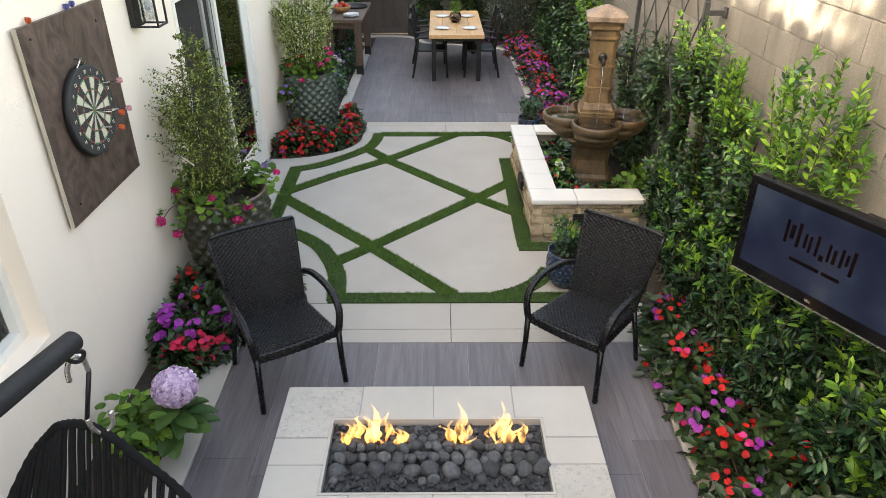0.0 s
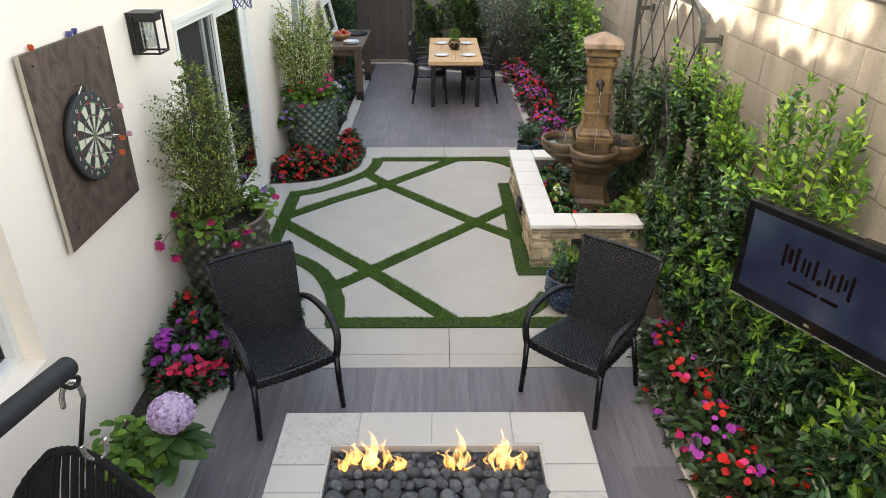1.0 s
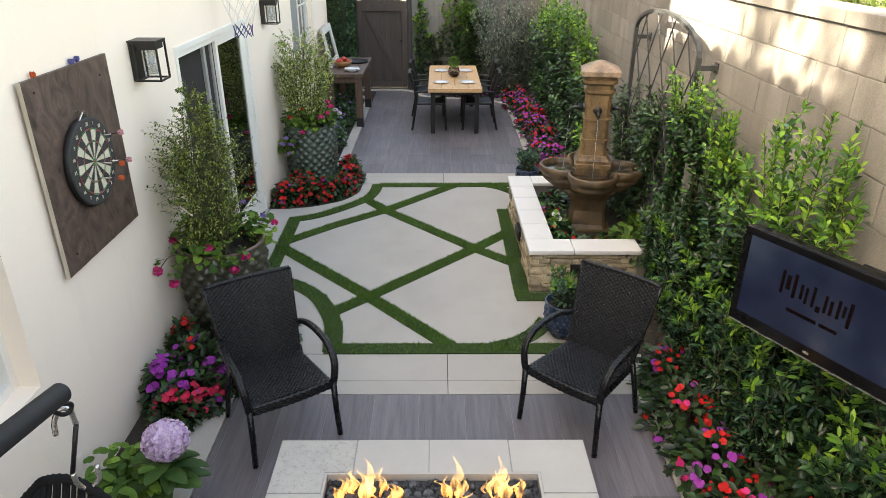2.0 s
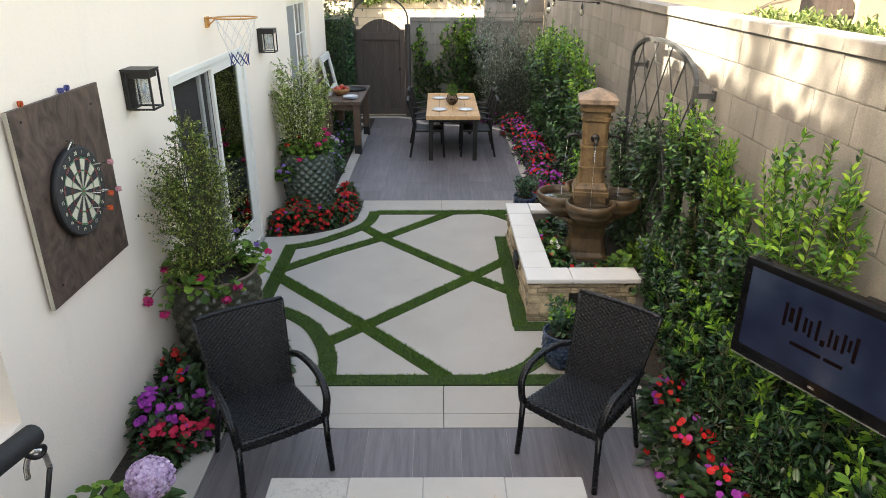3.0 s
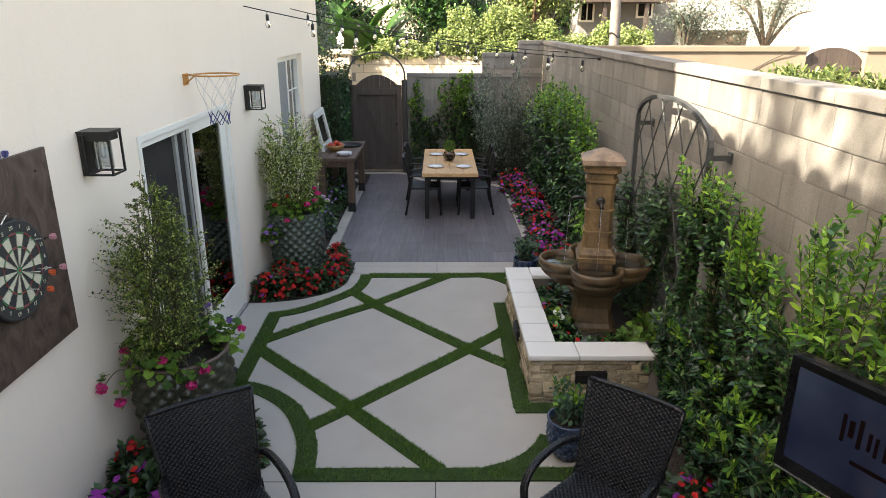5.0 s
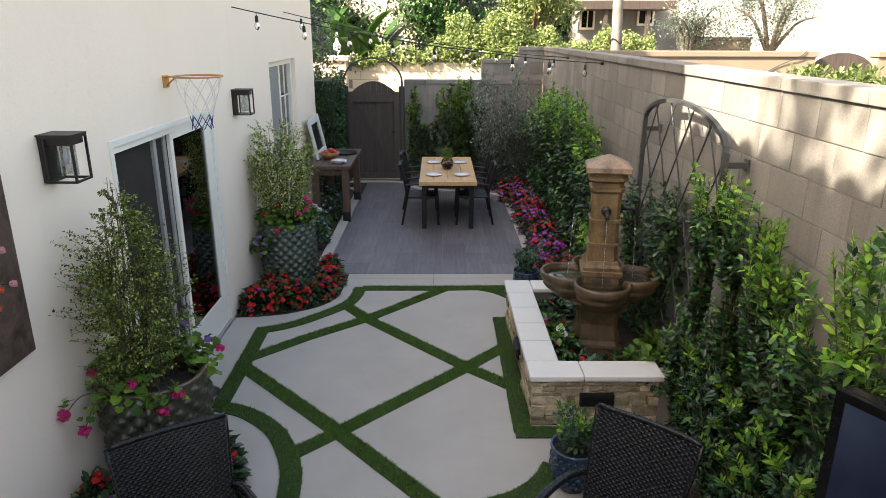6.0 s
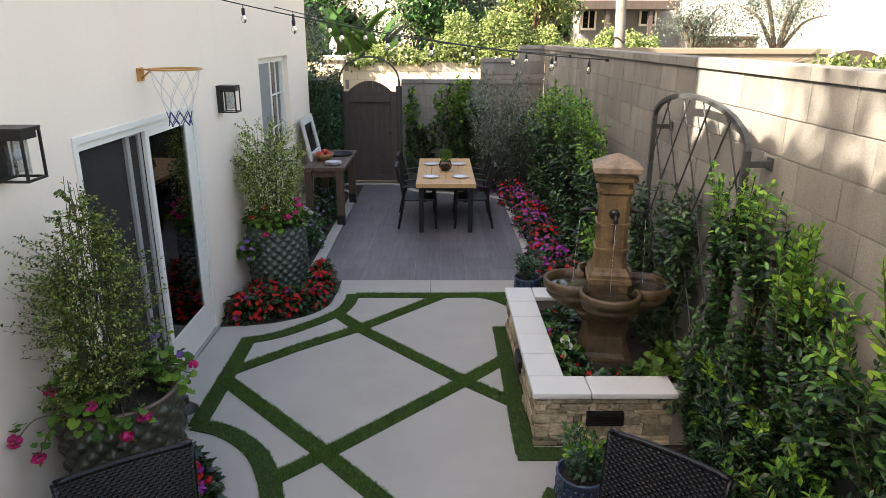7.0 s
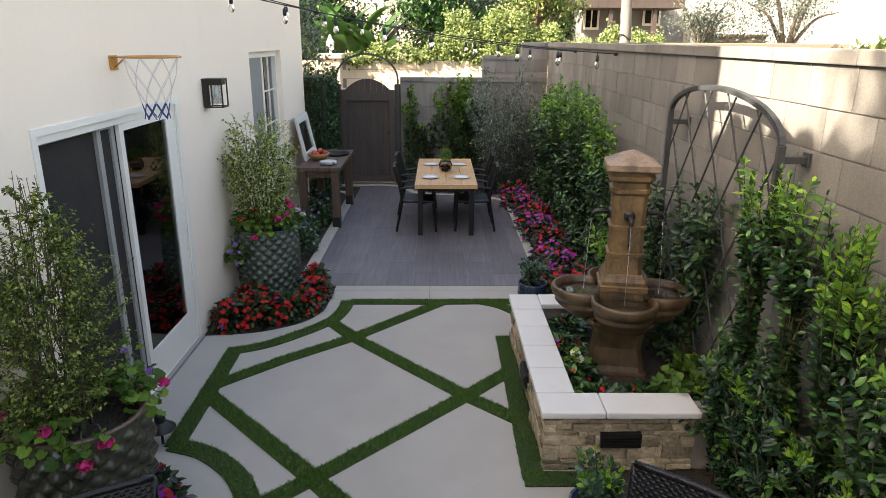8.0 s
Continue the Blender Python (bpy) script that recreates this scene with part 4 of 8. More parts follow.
# ---- turf strips ----
TW = 0.068
LINES = [
    [(-1.62, 6.40), (-0.6, 5.335), (0.12, 4.53)],
    [(-0.885, 5.06), (-0.6, 5.335), (0.41, 6.36), (0.78, 6.76)],
    [(0.80, 6.00), (0.41, 6.36), (-0.595, 7.43), (-0.87, 7.80)],
    [(-1.60, 6.53), (-1.14, 6.98), (-0.595, 7.43), (-0.19, 7.86), (0.24, 8.31)],
    [(0.63, 8.33), (0.83, 8.22), (1.02, 8.0)],
    [(-0.74, 8.315), (0.24, 8.315), (0.66, 8.33), (1.0, 8.33)],
    [(-0.76, 8.34), (-0.785, 8.05), (-0.87, 7.80), (-1.14, 7.48), (-1.38, 7.265), (-1.63, 7.14)],
    [(-1.625, 7.21), (-1.61, 6.4), (-1.605, 5.68)],
    [(-1.62, 5.70), (-1.36, 5.60), (-1.09, 5.36), (-0.925, 5.06), (-0.84, 4.79), (-0.81, 4.46)],
    [(-0.87, 4.49), (0.12, 4.49), (1.15, 4.49)],
    [(0.46, 4.50), (0.67, 4.59), (0.85, 4.75), (0.95, 4.93)],
    [(0.80, 7.46), (0.795, 5.32), ],
    [(0.735, 5.325), (1.2, 5.325)],
]
turf = thing("artificial_turf", "bright green artificial turf strips set between concrete pads", "turf", kind="structure")
turf_lines = []
for i, ln in enumerate(LINES):
    pts = [Vector((x, y, 0)) for x, y in ln]
    pts = smoothed(pts, 6) if len(pts) > 2 and i in (4, 6, 8, 10) else pts
    half = 0.073 if i in (8, 12) else TW
    turf_lines.append((pts, half))
    part("strip", ribbon(pts, half, -0.03, 0.004 + 0.0006 * i), TURFBASE, turf)
blade_base = []
for pts, half in turf_lines:
    for a, b in zip(pts, pts[1:]):
        d = b - a
        k = int(d.length * 2 * half * 25000)
        t, s = rng.random(k), rng.uniform(-1, 1, k)
        nrm = Vector((-d.y, d.x, 0)).normalized()
        blade_base.append(np.array(a)[None] + t[:, None] * np.array(d)[None] + (s * (half + 0.004))[:, None] * np.array(nrm)[None])
bb = np.concatenate(blade_base)
bb[:, 2] = 0.004
n = len(bb)
way = np.stack([rng.normal(0, 0.5, n), rng.normal(0, 0.5, n), rng.uniform(0.6, 1.0, n)], 1)
way = unit(way) * rng.uniform(0.016, 0.031, n)[:, None]
side = unit(np.stack([rng.normal(0, 1, n), rng.normal(0, 1, n), np.zeros(n)], 1)) * 0.0022
verts = np.stack([bb - side, bb + side, bb + way], 1).reshape(-1, 3)
me = bpy.data.meshes.new("grass_blades")
me.vertices.add(n * 3)
me.vertices.foreach_set("co", verts.ravel())
me.loops.add(n * 3)
me.loops.foreach_set("vertex_index", np.arange(n * 3, dtype=np.int32))
me.polygons.add(n)
me.polygons.foreach_set("loop_start", np.arange(0, n * 3, 3, dtype=np.int32))
me.update(calc_edges=True)
me.materials.append(TURF)
blades = tagged(new("grass_blades", me), kind="stuff")
blades.parent = turf

# ---- raised planter with stone cladding ----
planter = thing("raised_planter", "U-shaped planter clad in ledger stone with a cream cap", "planter", kind="structure")
PX0, PY0, PY1, PX1, CAPZ = 0.838, 5.405, 7.46, 1.852, 0.43
bm = bmesh.new()
box(bm, PX0 + 0.06, PX0 + 0.23, PY0 + 0.06, PY1 - 0.03, -0.05, CAPZ - 0.045)
box(bm, PX0 + 0.23, XR, PY0 + 0.06, PY0 + 0.23, -0.05, CAPZ - 0.045)
box(bm, PX0 + 0.23, XR, PY1 - 0.2, PY1 - 0.03, -0.05, CAPZ - 0.045)
part("core", bm, MORTAR, planter)
for i in range(5):
    a, b = PY0 + 0.262 + (PY1 - PY0 - 0.262) * i / 5, PY0 + 0.262 + (PY1 - PY0 - 0.262) * (i + 1) / 5
    part("capstone", boxed(PX0, PX0 + 0.26, a + 0.002, b - 0.002, CAPZ - 0.045, CAPZ, bevel=0.012), CAPSTONE, planter)
for a, b in ((PX0, PX0 + 0.41), (PX0 + 0.41, PX1)):
    part("capstone", boxed(a + 0.002, b - 0.002, PY0, PY0 + 0.26, CAPZ - 0.045, CAPZ, bevel=0.012), CAPSTONE, planter)
for a, b in ((PX0 + 0.262, PX0 + 0.7), (PX0 + 0.7, PX1)):
    part("capstone", boxed(a + 0.002, b - 0.002, PY1 - 0.25, PY1, CAPZ - 0.045, CAPZ, bevel=0.012), CAPSTONE, planter)
part("planter_soil", boxed(PX0 + 0.23, XR, PY0 + 0.23, PY1 - 0.2, 0.0, 0.27), SOIL, planter)


def ledger(along, start, end, fixed, seed):
    """Thin uneven stones stacked against the planter's face."""
    r = np.random.default_rng(seed)
    z = 0.0
    while z < CAPZ - 0.06:
        h = min(r.choice([0.035, 0.05, 0.075, 0.10]), CAPZ - 0.046 - z)
        s = start
        while s < end - 0.01:
            ln = min(r.uniform(0.05, 0.30), end - s)
            if end - s - ln < 0.05:
                ln = end - s
            out = r.uniform(0.022, 0.05)
            if along == "x":
                d = (s + 0.0015, s + ln - 0.0015, fixed - out, fixed + 0.02, z + 0.0015, z + h - 0.0015)
            else:
                d = (fixed - out, fixed + 0.02, s + 0.0015, s + ln - 0.0015, z + 0.0015, z + h - 0.0015)
            stone = boxed(*d, bevel=min(0.010, h * 0.25))
            for v in stone.verts:
                v.co += noise.noise_vector(v.co * 23) * 0.007
            part("stone", stone, LEDGE, planter)
            s += ln
        z += h


ledger("x", PX0 + 0.025, PX1 - 0.02, PY0 + 0.065, 11)
ledger("y", PY0 + 0.07, PY1 - 0.03, PX0 + 0.065, 12)


def grille(at, turn):
    g = thing("vent_grille", "black louvred vent set in the stone", "vent", at, "planter vents", turn=turn)
    part("frame", boxed(-0.13, 0.13, -0.012, 0.03, -0.05, 0.05, bevel=0.004), BLACKMETAL, g)
    for k in range(5):
        part("slat", boxed(-0.115, 0.115, -0.022, -0.010, -0.038 + k * 0.017, -0.031 + k * 0.017), BRONZE, g)
    return g


g1 = grille((1.355, PY0 + 0.012, 0.225), 0)
copy_thing(g1, pose(PX0 + 0.012, 6.3, 0.225, 0, 0, -90))

# ---- fountain ----
FX, FY = 1.555, 6.40
fountain = thing("fountain", "brown cast-stone tiered fountain with a four-lobed basin, running", "fountain", (FX, FY, 0.235), turn=-9)


def square_rings(bm, profile, cut=0.0):
    """Stacks square (or chamfered) sections of (half width, z)."""
    rings = []
    for h, z in profile:
        c = h * cut
        pts = [(h, h - c), (h - c, h), (-h + c, h), (-h, h - c), (-h, -h + c), (-h + c, -h), (h - c, -h), (h, -h + c)] if cut else [(h, h), (-h, h), (-h, -h), (h, -h)]
        rings.append([bm.verts.new((x, y, z)) for x, y in pts])
    for a, b in zip(rings, rings[1:]):
        for k in range(len(a)):
            bm.faces.new((a[k], a[(k + 1) % len(a)], b[(k + 1) % len(a)], b[k]))
    bm.faces.new(list(reversed(rings[0])))
    bm.faces.new(rings[-1])
    return bm


def soft_edges(bm, w, seg=2):
    edges = [e for e in bm.edges if len(e.link_faces) == 2 and e.calc_face_angle() > 0.3]
    bmesh.ops.bevel(bm, geom=edges, offset=w, segments=seg, affect="EDGES", clamp_overlap=True)
    return bm


bm = square_rings(bmesh.new(), [(0.225, -0.03), (0.225, 0.05), (0.20, 0.06), (0.185, 0.10), (0.165, 0.24), (0.18, 0.36), (0.235, 0.44), (0.24, 0.47)], 0.18)
part("pedestal", soft_edges(bm, 0.006), FOUNTAIN_WET, fountain)


def quatrefoil(r_lobe, off, sides=96):
    """The outline of four overlapping circles."""
    out = []
    for k in range(sides):
        a = 2 * math.pi * k / sides
        best = 0
        for q in range(4):
            c = math.cos(a - q * math.pi / 2)
            disc = r_lobe ** 2 - off ** 2 * (1 - c * c)
            if disc >= 0 and off * c + math.sqrt(disc) > best:
                best = off * c + math.sqrt(disc)
        out.append((best * math.cos(a), best * math.sin(a)))
    return out


bm = bmesh.new()
levels = [(0.09, 0.16, 0.42), (0.155, 0.215, 0.452), (0.20, 0.262, 0.525), (0.212, 0.272, 0.552), (0.202, 0.268, 0.563), (0.212, 0.272, 0.578), (0.229, 0.278, 0.606), (0.235, 0.28, 0.628), (0.234, 0.28, 0.655), (0.226, 0.279, 0.668), (0.213, 0.277, 0.669), (0.204, 0.275, 0.655), (0.196, 0.27, 0.58), (0.16, 0.25, 0.55)]
rings = [[bm.verts.new((x, y, z)) for x, y in quatrefoil(r_, o_)] for r_, o_, z in levels]
for a, b in zip(rings, rings[1:]):
    for k in range(len(a)):
        bm.faces.new((a[k], a[(k + 1) % len(a)], b[(k + 1) % len(a)], b[k]))
bm.faces.new(rings[-1])
bm.faces.new(list(reversed(rings[0])))
basin = part("basin", bm, FOUNTAIN_WET, fountain, "four-lobed stone basin", smooth=True)
bm = bmesh.new()
q = quatrefoil(0.199, 0.272)
bm.faces.new([bm.verts.new((x, y, 0.622)) for x, y in q])
part("water", bm, WATER, basin, "rippled clear water")
bm = square_rings(bmesh.new(), [(0.150, 0.56), (0.150, 0.672), (0.172, 0.682), (0.172, 0.718), (0.158, 0.726), (0.158, 0.752), (0.140, 0.776), (0.129, 0.806)], 0.06)
part("plinth", soft_edges(bm, 0.004), FOUNTAIN, fountain, "square stepped plinth")
bm = square_rings(bmesh.new(), [(0.127, 0.79), (0.1183, 0.935), (0.131, 0.94), (0.131, 0.958), (0.1165, 0.964), (0.1148, 1.135), (0.130, 1.14), (0.130, 1.162), (0.1156, 1.168), (0.1201, 1.385), (0.138, 1.405), (0.138, 1.43), (0.122, 1.437), (0.124, 1.475), (0.156, 1.495), (0.158, 1.525), (0.146, 1.53), (0.15, 1.553), (0.10, 1.556)], 0.26)
part("column", soft_edges(bm, 0.003), FOUNTAIN, fountain, "stained cast-stone column with stepped mouldings")
bm = square_rings(bmesh.new(), [(0.165, 1.556), (0.18, 1.566), (0.18, 1.605), (0.164, 1.614), (0.0609, 1.67), (0.0104, 1.69)], 0.07)
part("cap", soft_edges(bm, 0.004), FOUNTAIN_CAP, fountain, "paler brown pyramid cap")
bm = bmesh.new()
box(bm, -0.08, 0.08, -0.152, -0.14, 0.585, 0.665, 0.006)
part("panel", bm, FOUNTAIN_WET, fountain)
for k in range(4):
    a = k * math.pi / 2 - math.pi / 2
    d = Vector((math.cos(a), math.sin(a), 0))
    bm = bmesh.new()
    tube(bm, [d * 0.10 + Vector((0, 0, 1.24)), d * 0.136 + Vector((0, 0, 1.24))], [0.045, 0.037], 14)
    tube(bm, [d * 0.13 + Vector((0, 0, 1.24)), d * 0.20 + Vector((0, 0, 1.245)), d * 0.235 + Vector((0, 0, 1.235)), d * 0.25 + Vector((0, 0, 1.20))], [0.017, 0.016, 0.015, 0.017], 10)
    tube(bm, smoothed([d * 0.16 + Vector((0, 0, 1.20)), d * 0.185 + Vector((0, 0, 1.13)), d * 0.215 + Vector((0, 0, 1.07)), d * 0.195 + Vector((0, 0, 1.02)), d * 0.165 + Vector((0, 0, 1.05))], 4), 0.006, 6)
    part("spout", bm, BRONZE, fountain, "dark bronze spout with a scroll", smooth=True)
    bm = bmesh.new()
    tube(bm, [d * 0.25 + Vector((0, 0, 1.20)), d * 0.262 + Vector((0, 0, 1.0)), d * 0.27 + Vector((0, 0, 0.8)), d * 0.275 + Vector((0, 0, 0.625))], [0.0032, 0.0024, 0.002, 0.0028], 6)
    part("water_jet", bm, FALLING, fountain, "thin falling water", smooth=True)

# ---- fire pit ----
pit = thing("fire_pit", "rectangular cream travertine gas fire pit filled with lava stones", "fire pit", (0, 2.47, 0))
HX, HY, IX, IY, PZ = 0.845, 0.51, 0.567, 0.255, 0.40
bm = bmesh.new()
for x0, x1, y0, y1 in ((-0.80, 0.80, IY, 0.465), (-0.80, 0.80, -0.465, -IY), (-0.80, -IX, -IY, IY), (IX, 0.80, -IY, IY)):
    box(bm, x0, x1, y0, y1, 0.0, PZ - 0.04)
part("pit_base", bm, PITTILE, pit)
bm = bmesh.new()
for x0, x1, y0, y1 in ((-0.84, 0.84, IY + 0.004, 0.505), (-0.84, 0.84, -0.505, -IY - 0.004), (-0.84, -IX - 0.004, -IY - 0.004, IY + 0.004), (IX + 0.004, 0.84, -IY - 0.004, IY + 0.004)):
    box(bm, x0, x1, y0, y1, PZ - 0.038, PZ - 0.003)
part("grout", bm, GROUT, pit)
J, T0, T1 = 0.0015, PZ - 0.04, PZ
for s in (-1, 1):
    y0, y1 = (IY, HY) if s > 0 else (-HY, -IY)
    for a, b in ((-0.42, -0.02), (-0.02, 0.42)):
        part("top_tile", boxed(a + J, b - J, y0, y1, T0, T1, bevel=0.004), PITTILE, pit)
    for e in (-1, 1):
        # each corner tile is cut in an L round the opening
        k = 0.11 if s > 0 else 0.07
        pts = [(0.42 + J, IY), (0.42 + J, HY), (HX, HY), (HX, k + J), (IX, k + J), (IX, IY)]
        part("top_tile", soft_edges(slab(bmesh.new(), [(e * x, s * y) for x, y in pts], T0, T1), 0.004), VEINTILE if e * s < 0 else PITTILE, pit)
for e in (-1, 1):
    part("top_tile", boxed(min(e * IX, e * HX), max(e * IX, e * HX), -0.07 + J, 0.11 - J, T0, T1, bevel=0.004), PITTILE, pit)
bm = bmesh.new()
for x0, x1, y0, y1 in ((-IX, IX, IY - 0.012, IY), (-IX, IX, -IY, -IY + 0.012), (-IX, -IX + 0.012, -IY + 0.012, IY - 0.012), (IX - 0.012, IX, -IY + 0.012, IY - 0.012)):
    box(bm, x0, x1, y0, y1, PZ - 0.16, PZ + 0.001)
part("trim", bm, PITTILE, pit)
bm = boxed(-IX + 0.012, IX - 0.012, -IY + 0.012, IY - 0.012, PZ - 0.18, PZ - 0.045)
part("burner_bed", bm, LAVAGRAVEL, pit)
r = np.random.default_rng(21)
grav = bmesh.new()
for k in range(760):
    s = r.uniform(0.010, 0.022)
    m = pose(r.uniform(-IX + 0.03, IX - 0.03), r.uniform(-IY + 0.03, IY - 0.03), PZ - 0.042 + r.uniform(0, 0.014), *r.uniform(0, 360, 3)) @ Matrix.Diagonal((s * r.uniform(0.8, 1.4), s * r.uniform(0.7, 1.1), s * r.uniform(0.6, 0.9), 1))
    bmesh.ops.create_icosphere(grav, subdivisions=1, radius=1, matrix=m)
for v in grav.verts:
    v.co += Vector(r.normal(0, 0.002, 3))
tagged(part("lava_gravel", grav, LAVAGRAVEL), "crushed black lava rock in the fire pit", "gravel", kind="stuff").matrix_world = pose(0, 2.47, 0)
peb = []
for k in range(5):
    bm = bmesh.new()
    bmesh.ops.create_icosphere(bm, subdivisions=3, radius=1.0)
    for v in bm.verts:
        v.co *= 1 + 0.10 * noise.noise(v.co * 1.3 + Vector((k * 7.1, 0, 0))) + 0.008 * noise.noise(v.co * 5 + Vector((k * 3.1, 4, 0)))
        v.co.z *= 0.82
    me = bpy.data.meshes.new("lava_stone")
    bm.to_mesh(me)
    bm.free()
    me.polygons.foreach_set("use_smooth", [True] * len(me.polygons))
    me.materials.append(LAVA)
    peb.append(me)


def lava_stone(x, y, z, s, k):
    ob = tagged(new("lava_stone", peb[k % 5]), "rounded grey lava stone lying in the fire pit", "stone", "lava stones")
    ob.matrix_world = pose(x, 2.47 + y, z, *r.uniform(-40, 40, 2), r.uniform(0, 360)) @ Matrix.Diagonal((s * r.uniform(0.9, 1.2), s * r.uniform(0.85, 1.0), s * r.uniform(0.9, 1.05), 1))


k = 0
for row, y, size, z in ((0, -0.08, 0.045, -0.028), (1, 0.0, 0.034, -0.030), (2, 0.07, 0.031, -0.032), (3, 0.13, 0.026, -0.04), (4, -0.035, 0.030, 0.004), (5, 0.04, 0.026, 0.002), (6, 0.19, 0.022, -0.03), (7, -0.145, 0.026, -0.03)):
    x = -IX + 0.05 + r.uniform(0, 0.03)
    while x < IX - 0.045:
        s = size * r.uniform(0.75, 1.25)
        if row < 6 or r.random() < 0.45:
            lava_stone(x, y + r.uniform(-0.014, 0.014), PZ + z + r.uniform(-0.006, 0.008), s, k)
        k += 1
        x += s * r.uniform(1.75, 2.2)


def flame(bm, x, y, h, w, seed):
    """One twisting tongue of fire, a thin closed leaf."""
    q = np.random.default_rng(seed)
    rows, n = [], 14
    ph, lean = q.uniform(0, 6), q.uniform(-0.05, 0.05)
    for i in range(n + 1):
        t = i / n
        ww = w * (math.sin(math.pi * min(1, t * 0.9 + 0.12)) ** 0.7) * (1 - t) ** 0.35 * (1 + 0.35 * math.sin(9 * t + ph))
        cx = x + lean * t + 0.028 * math.sin(7 * t + ph) * t
        cz = PZ - 0.03 + h * t
        tw = 0.8 * math.sin(3 * t + ph)
        rows.append([bm.verts.new((cx + ww * math.cos(a + tw), y + 0.35 * ww * math.sin(a) + 0.015 * math.sin(5 * t + ph), cz)) for a in (2 * math.pi * j / 10 for j in range(10))])
    for a, b in zip(rows, rows[1:]):
        for j in range(10):
            bm.faces.new((a[j], a[(j + 1) % 10], b[(j + 1) % 10], b[j]))


for i, (fx, hh) in enumerate(((-0.47, 0.13), (-0.42, 0.17), (-0.34, 0.21), (-0.30, 0.30), (-0.25, 0.19), (-0.19, 0.10), (0.07, 0.12), (0.11, 0.25), (0.14, 0.13), (0.29, 0.17), (0.33, 0.26), (0.37, 0.18), (0.44, 0.12))):
    bm = bmesh.new()
    flame(bm, fx, 0.12 + 0.03 * math.sin(i * 2.1), hh, 0.020 + 0.007 * (i % 3), 40 + i)
    flame(bm, fx + 0.018, 0.10 + 0.03 * math.sin(i * 1.3), hh * 0.6, 0.016, 80 + i)
    flame(bm, fx - 0.016, 0.11 + 0.03 * math.sin(i * 1.7), hh * 0.8, 0.010, 120 + i)
    ob = tagged(part("flame", bm, FLAME, smooth=True), "yellow and orange gas flame over lava stones", "flame", "fire pit flames")
    ob.matrix_world = pose(0, 2.47, 0)

# ---- wicker armchairs ----


def woven(u, v, cu, cv, amp):
    """Height of a basket weave at (u, v) for strand sizes cu, cv."""
    row = math.floor(v / cv + 1e-6)
    ph = u / cu + (row % 2) * 0.5
    return amp * (0.1 + 0.9 * max(0.0, math.sin(2 * math.pi * ph)) ** 0.8) * (0.4 + 0.6 * abs(math.sin(math.pi * v / cv)))


def weave_panel(name, parent, place, nu, nv, su, sv, cu, cv, amp, thick, label=""):
    """A woven sheet; place(u, v) gives a point and a normal for 0..1."""
    verts, faces = [], []
    for side in (1, -1):
        for j in range(nv + 1):
            for i in range(nu + 1):
                p, n = place(i / nu, j / nv)
                e = 0.0 if i in (0, nu) or j in (0, nv) else woven(i / nu * su, j / nv * sv, cu, cv, amp)
                verts.append(p + n * (side * thick / 2 + side * e))
    w = nu + 1
    off = w * (nv + 1)
    for j in range(nv):
        for i in range(nu):
            a = j * w + i
            faces.append((a, a + 1, a + w + 1, a + w))
            faces.append((off + a, off + a + w, off + a + w + 1, off + a + 1))
    for i in range(nu):
        faces.append((i, off + i, off + i + 1, i + 1))
        a = nv * w + i
        faces.append((a, a + 1, off + a + 1, off + a))
    for j in range(nv):
        faces.append((j * w, (j + 1) * w, off + (j + 1) * w, off + j * w))
        a = j * w + nu
        faces.append((a, off + a, off + a + w, a + w))
    return meshed(name, verts, faces, WICKER, parent, label)


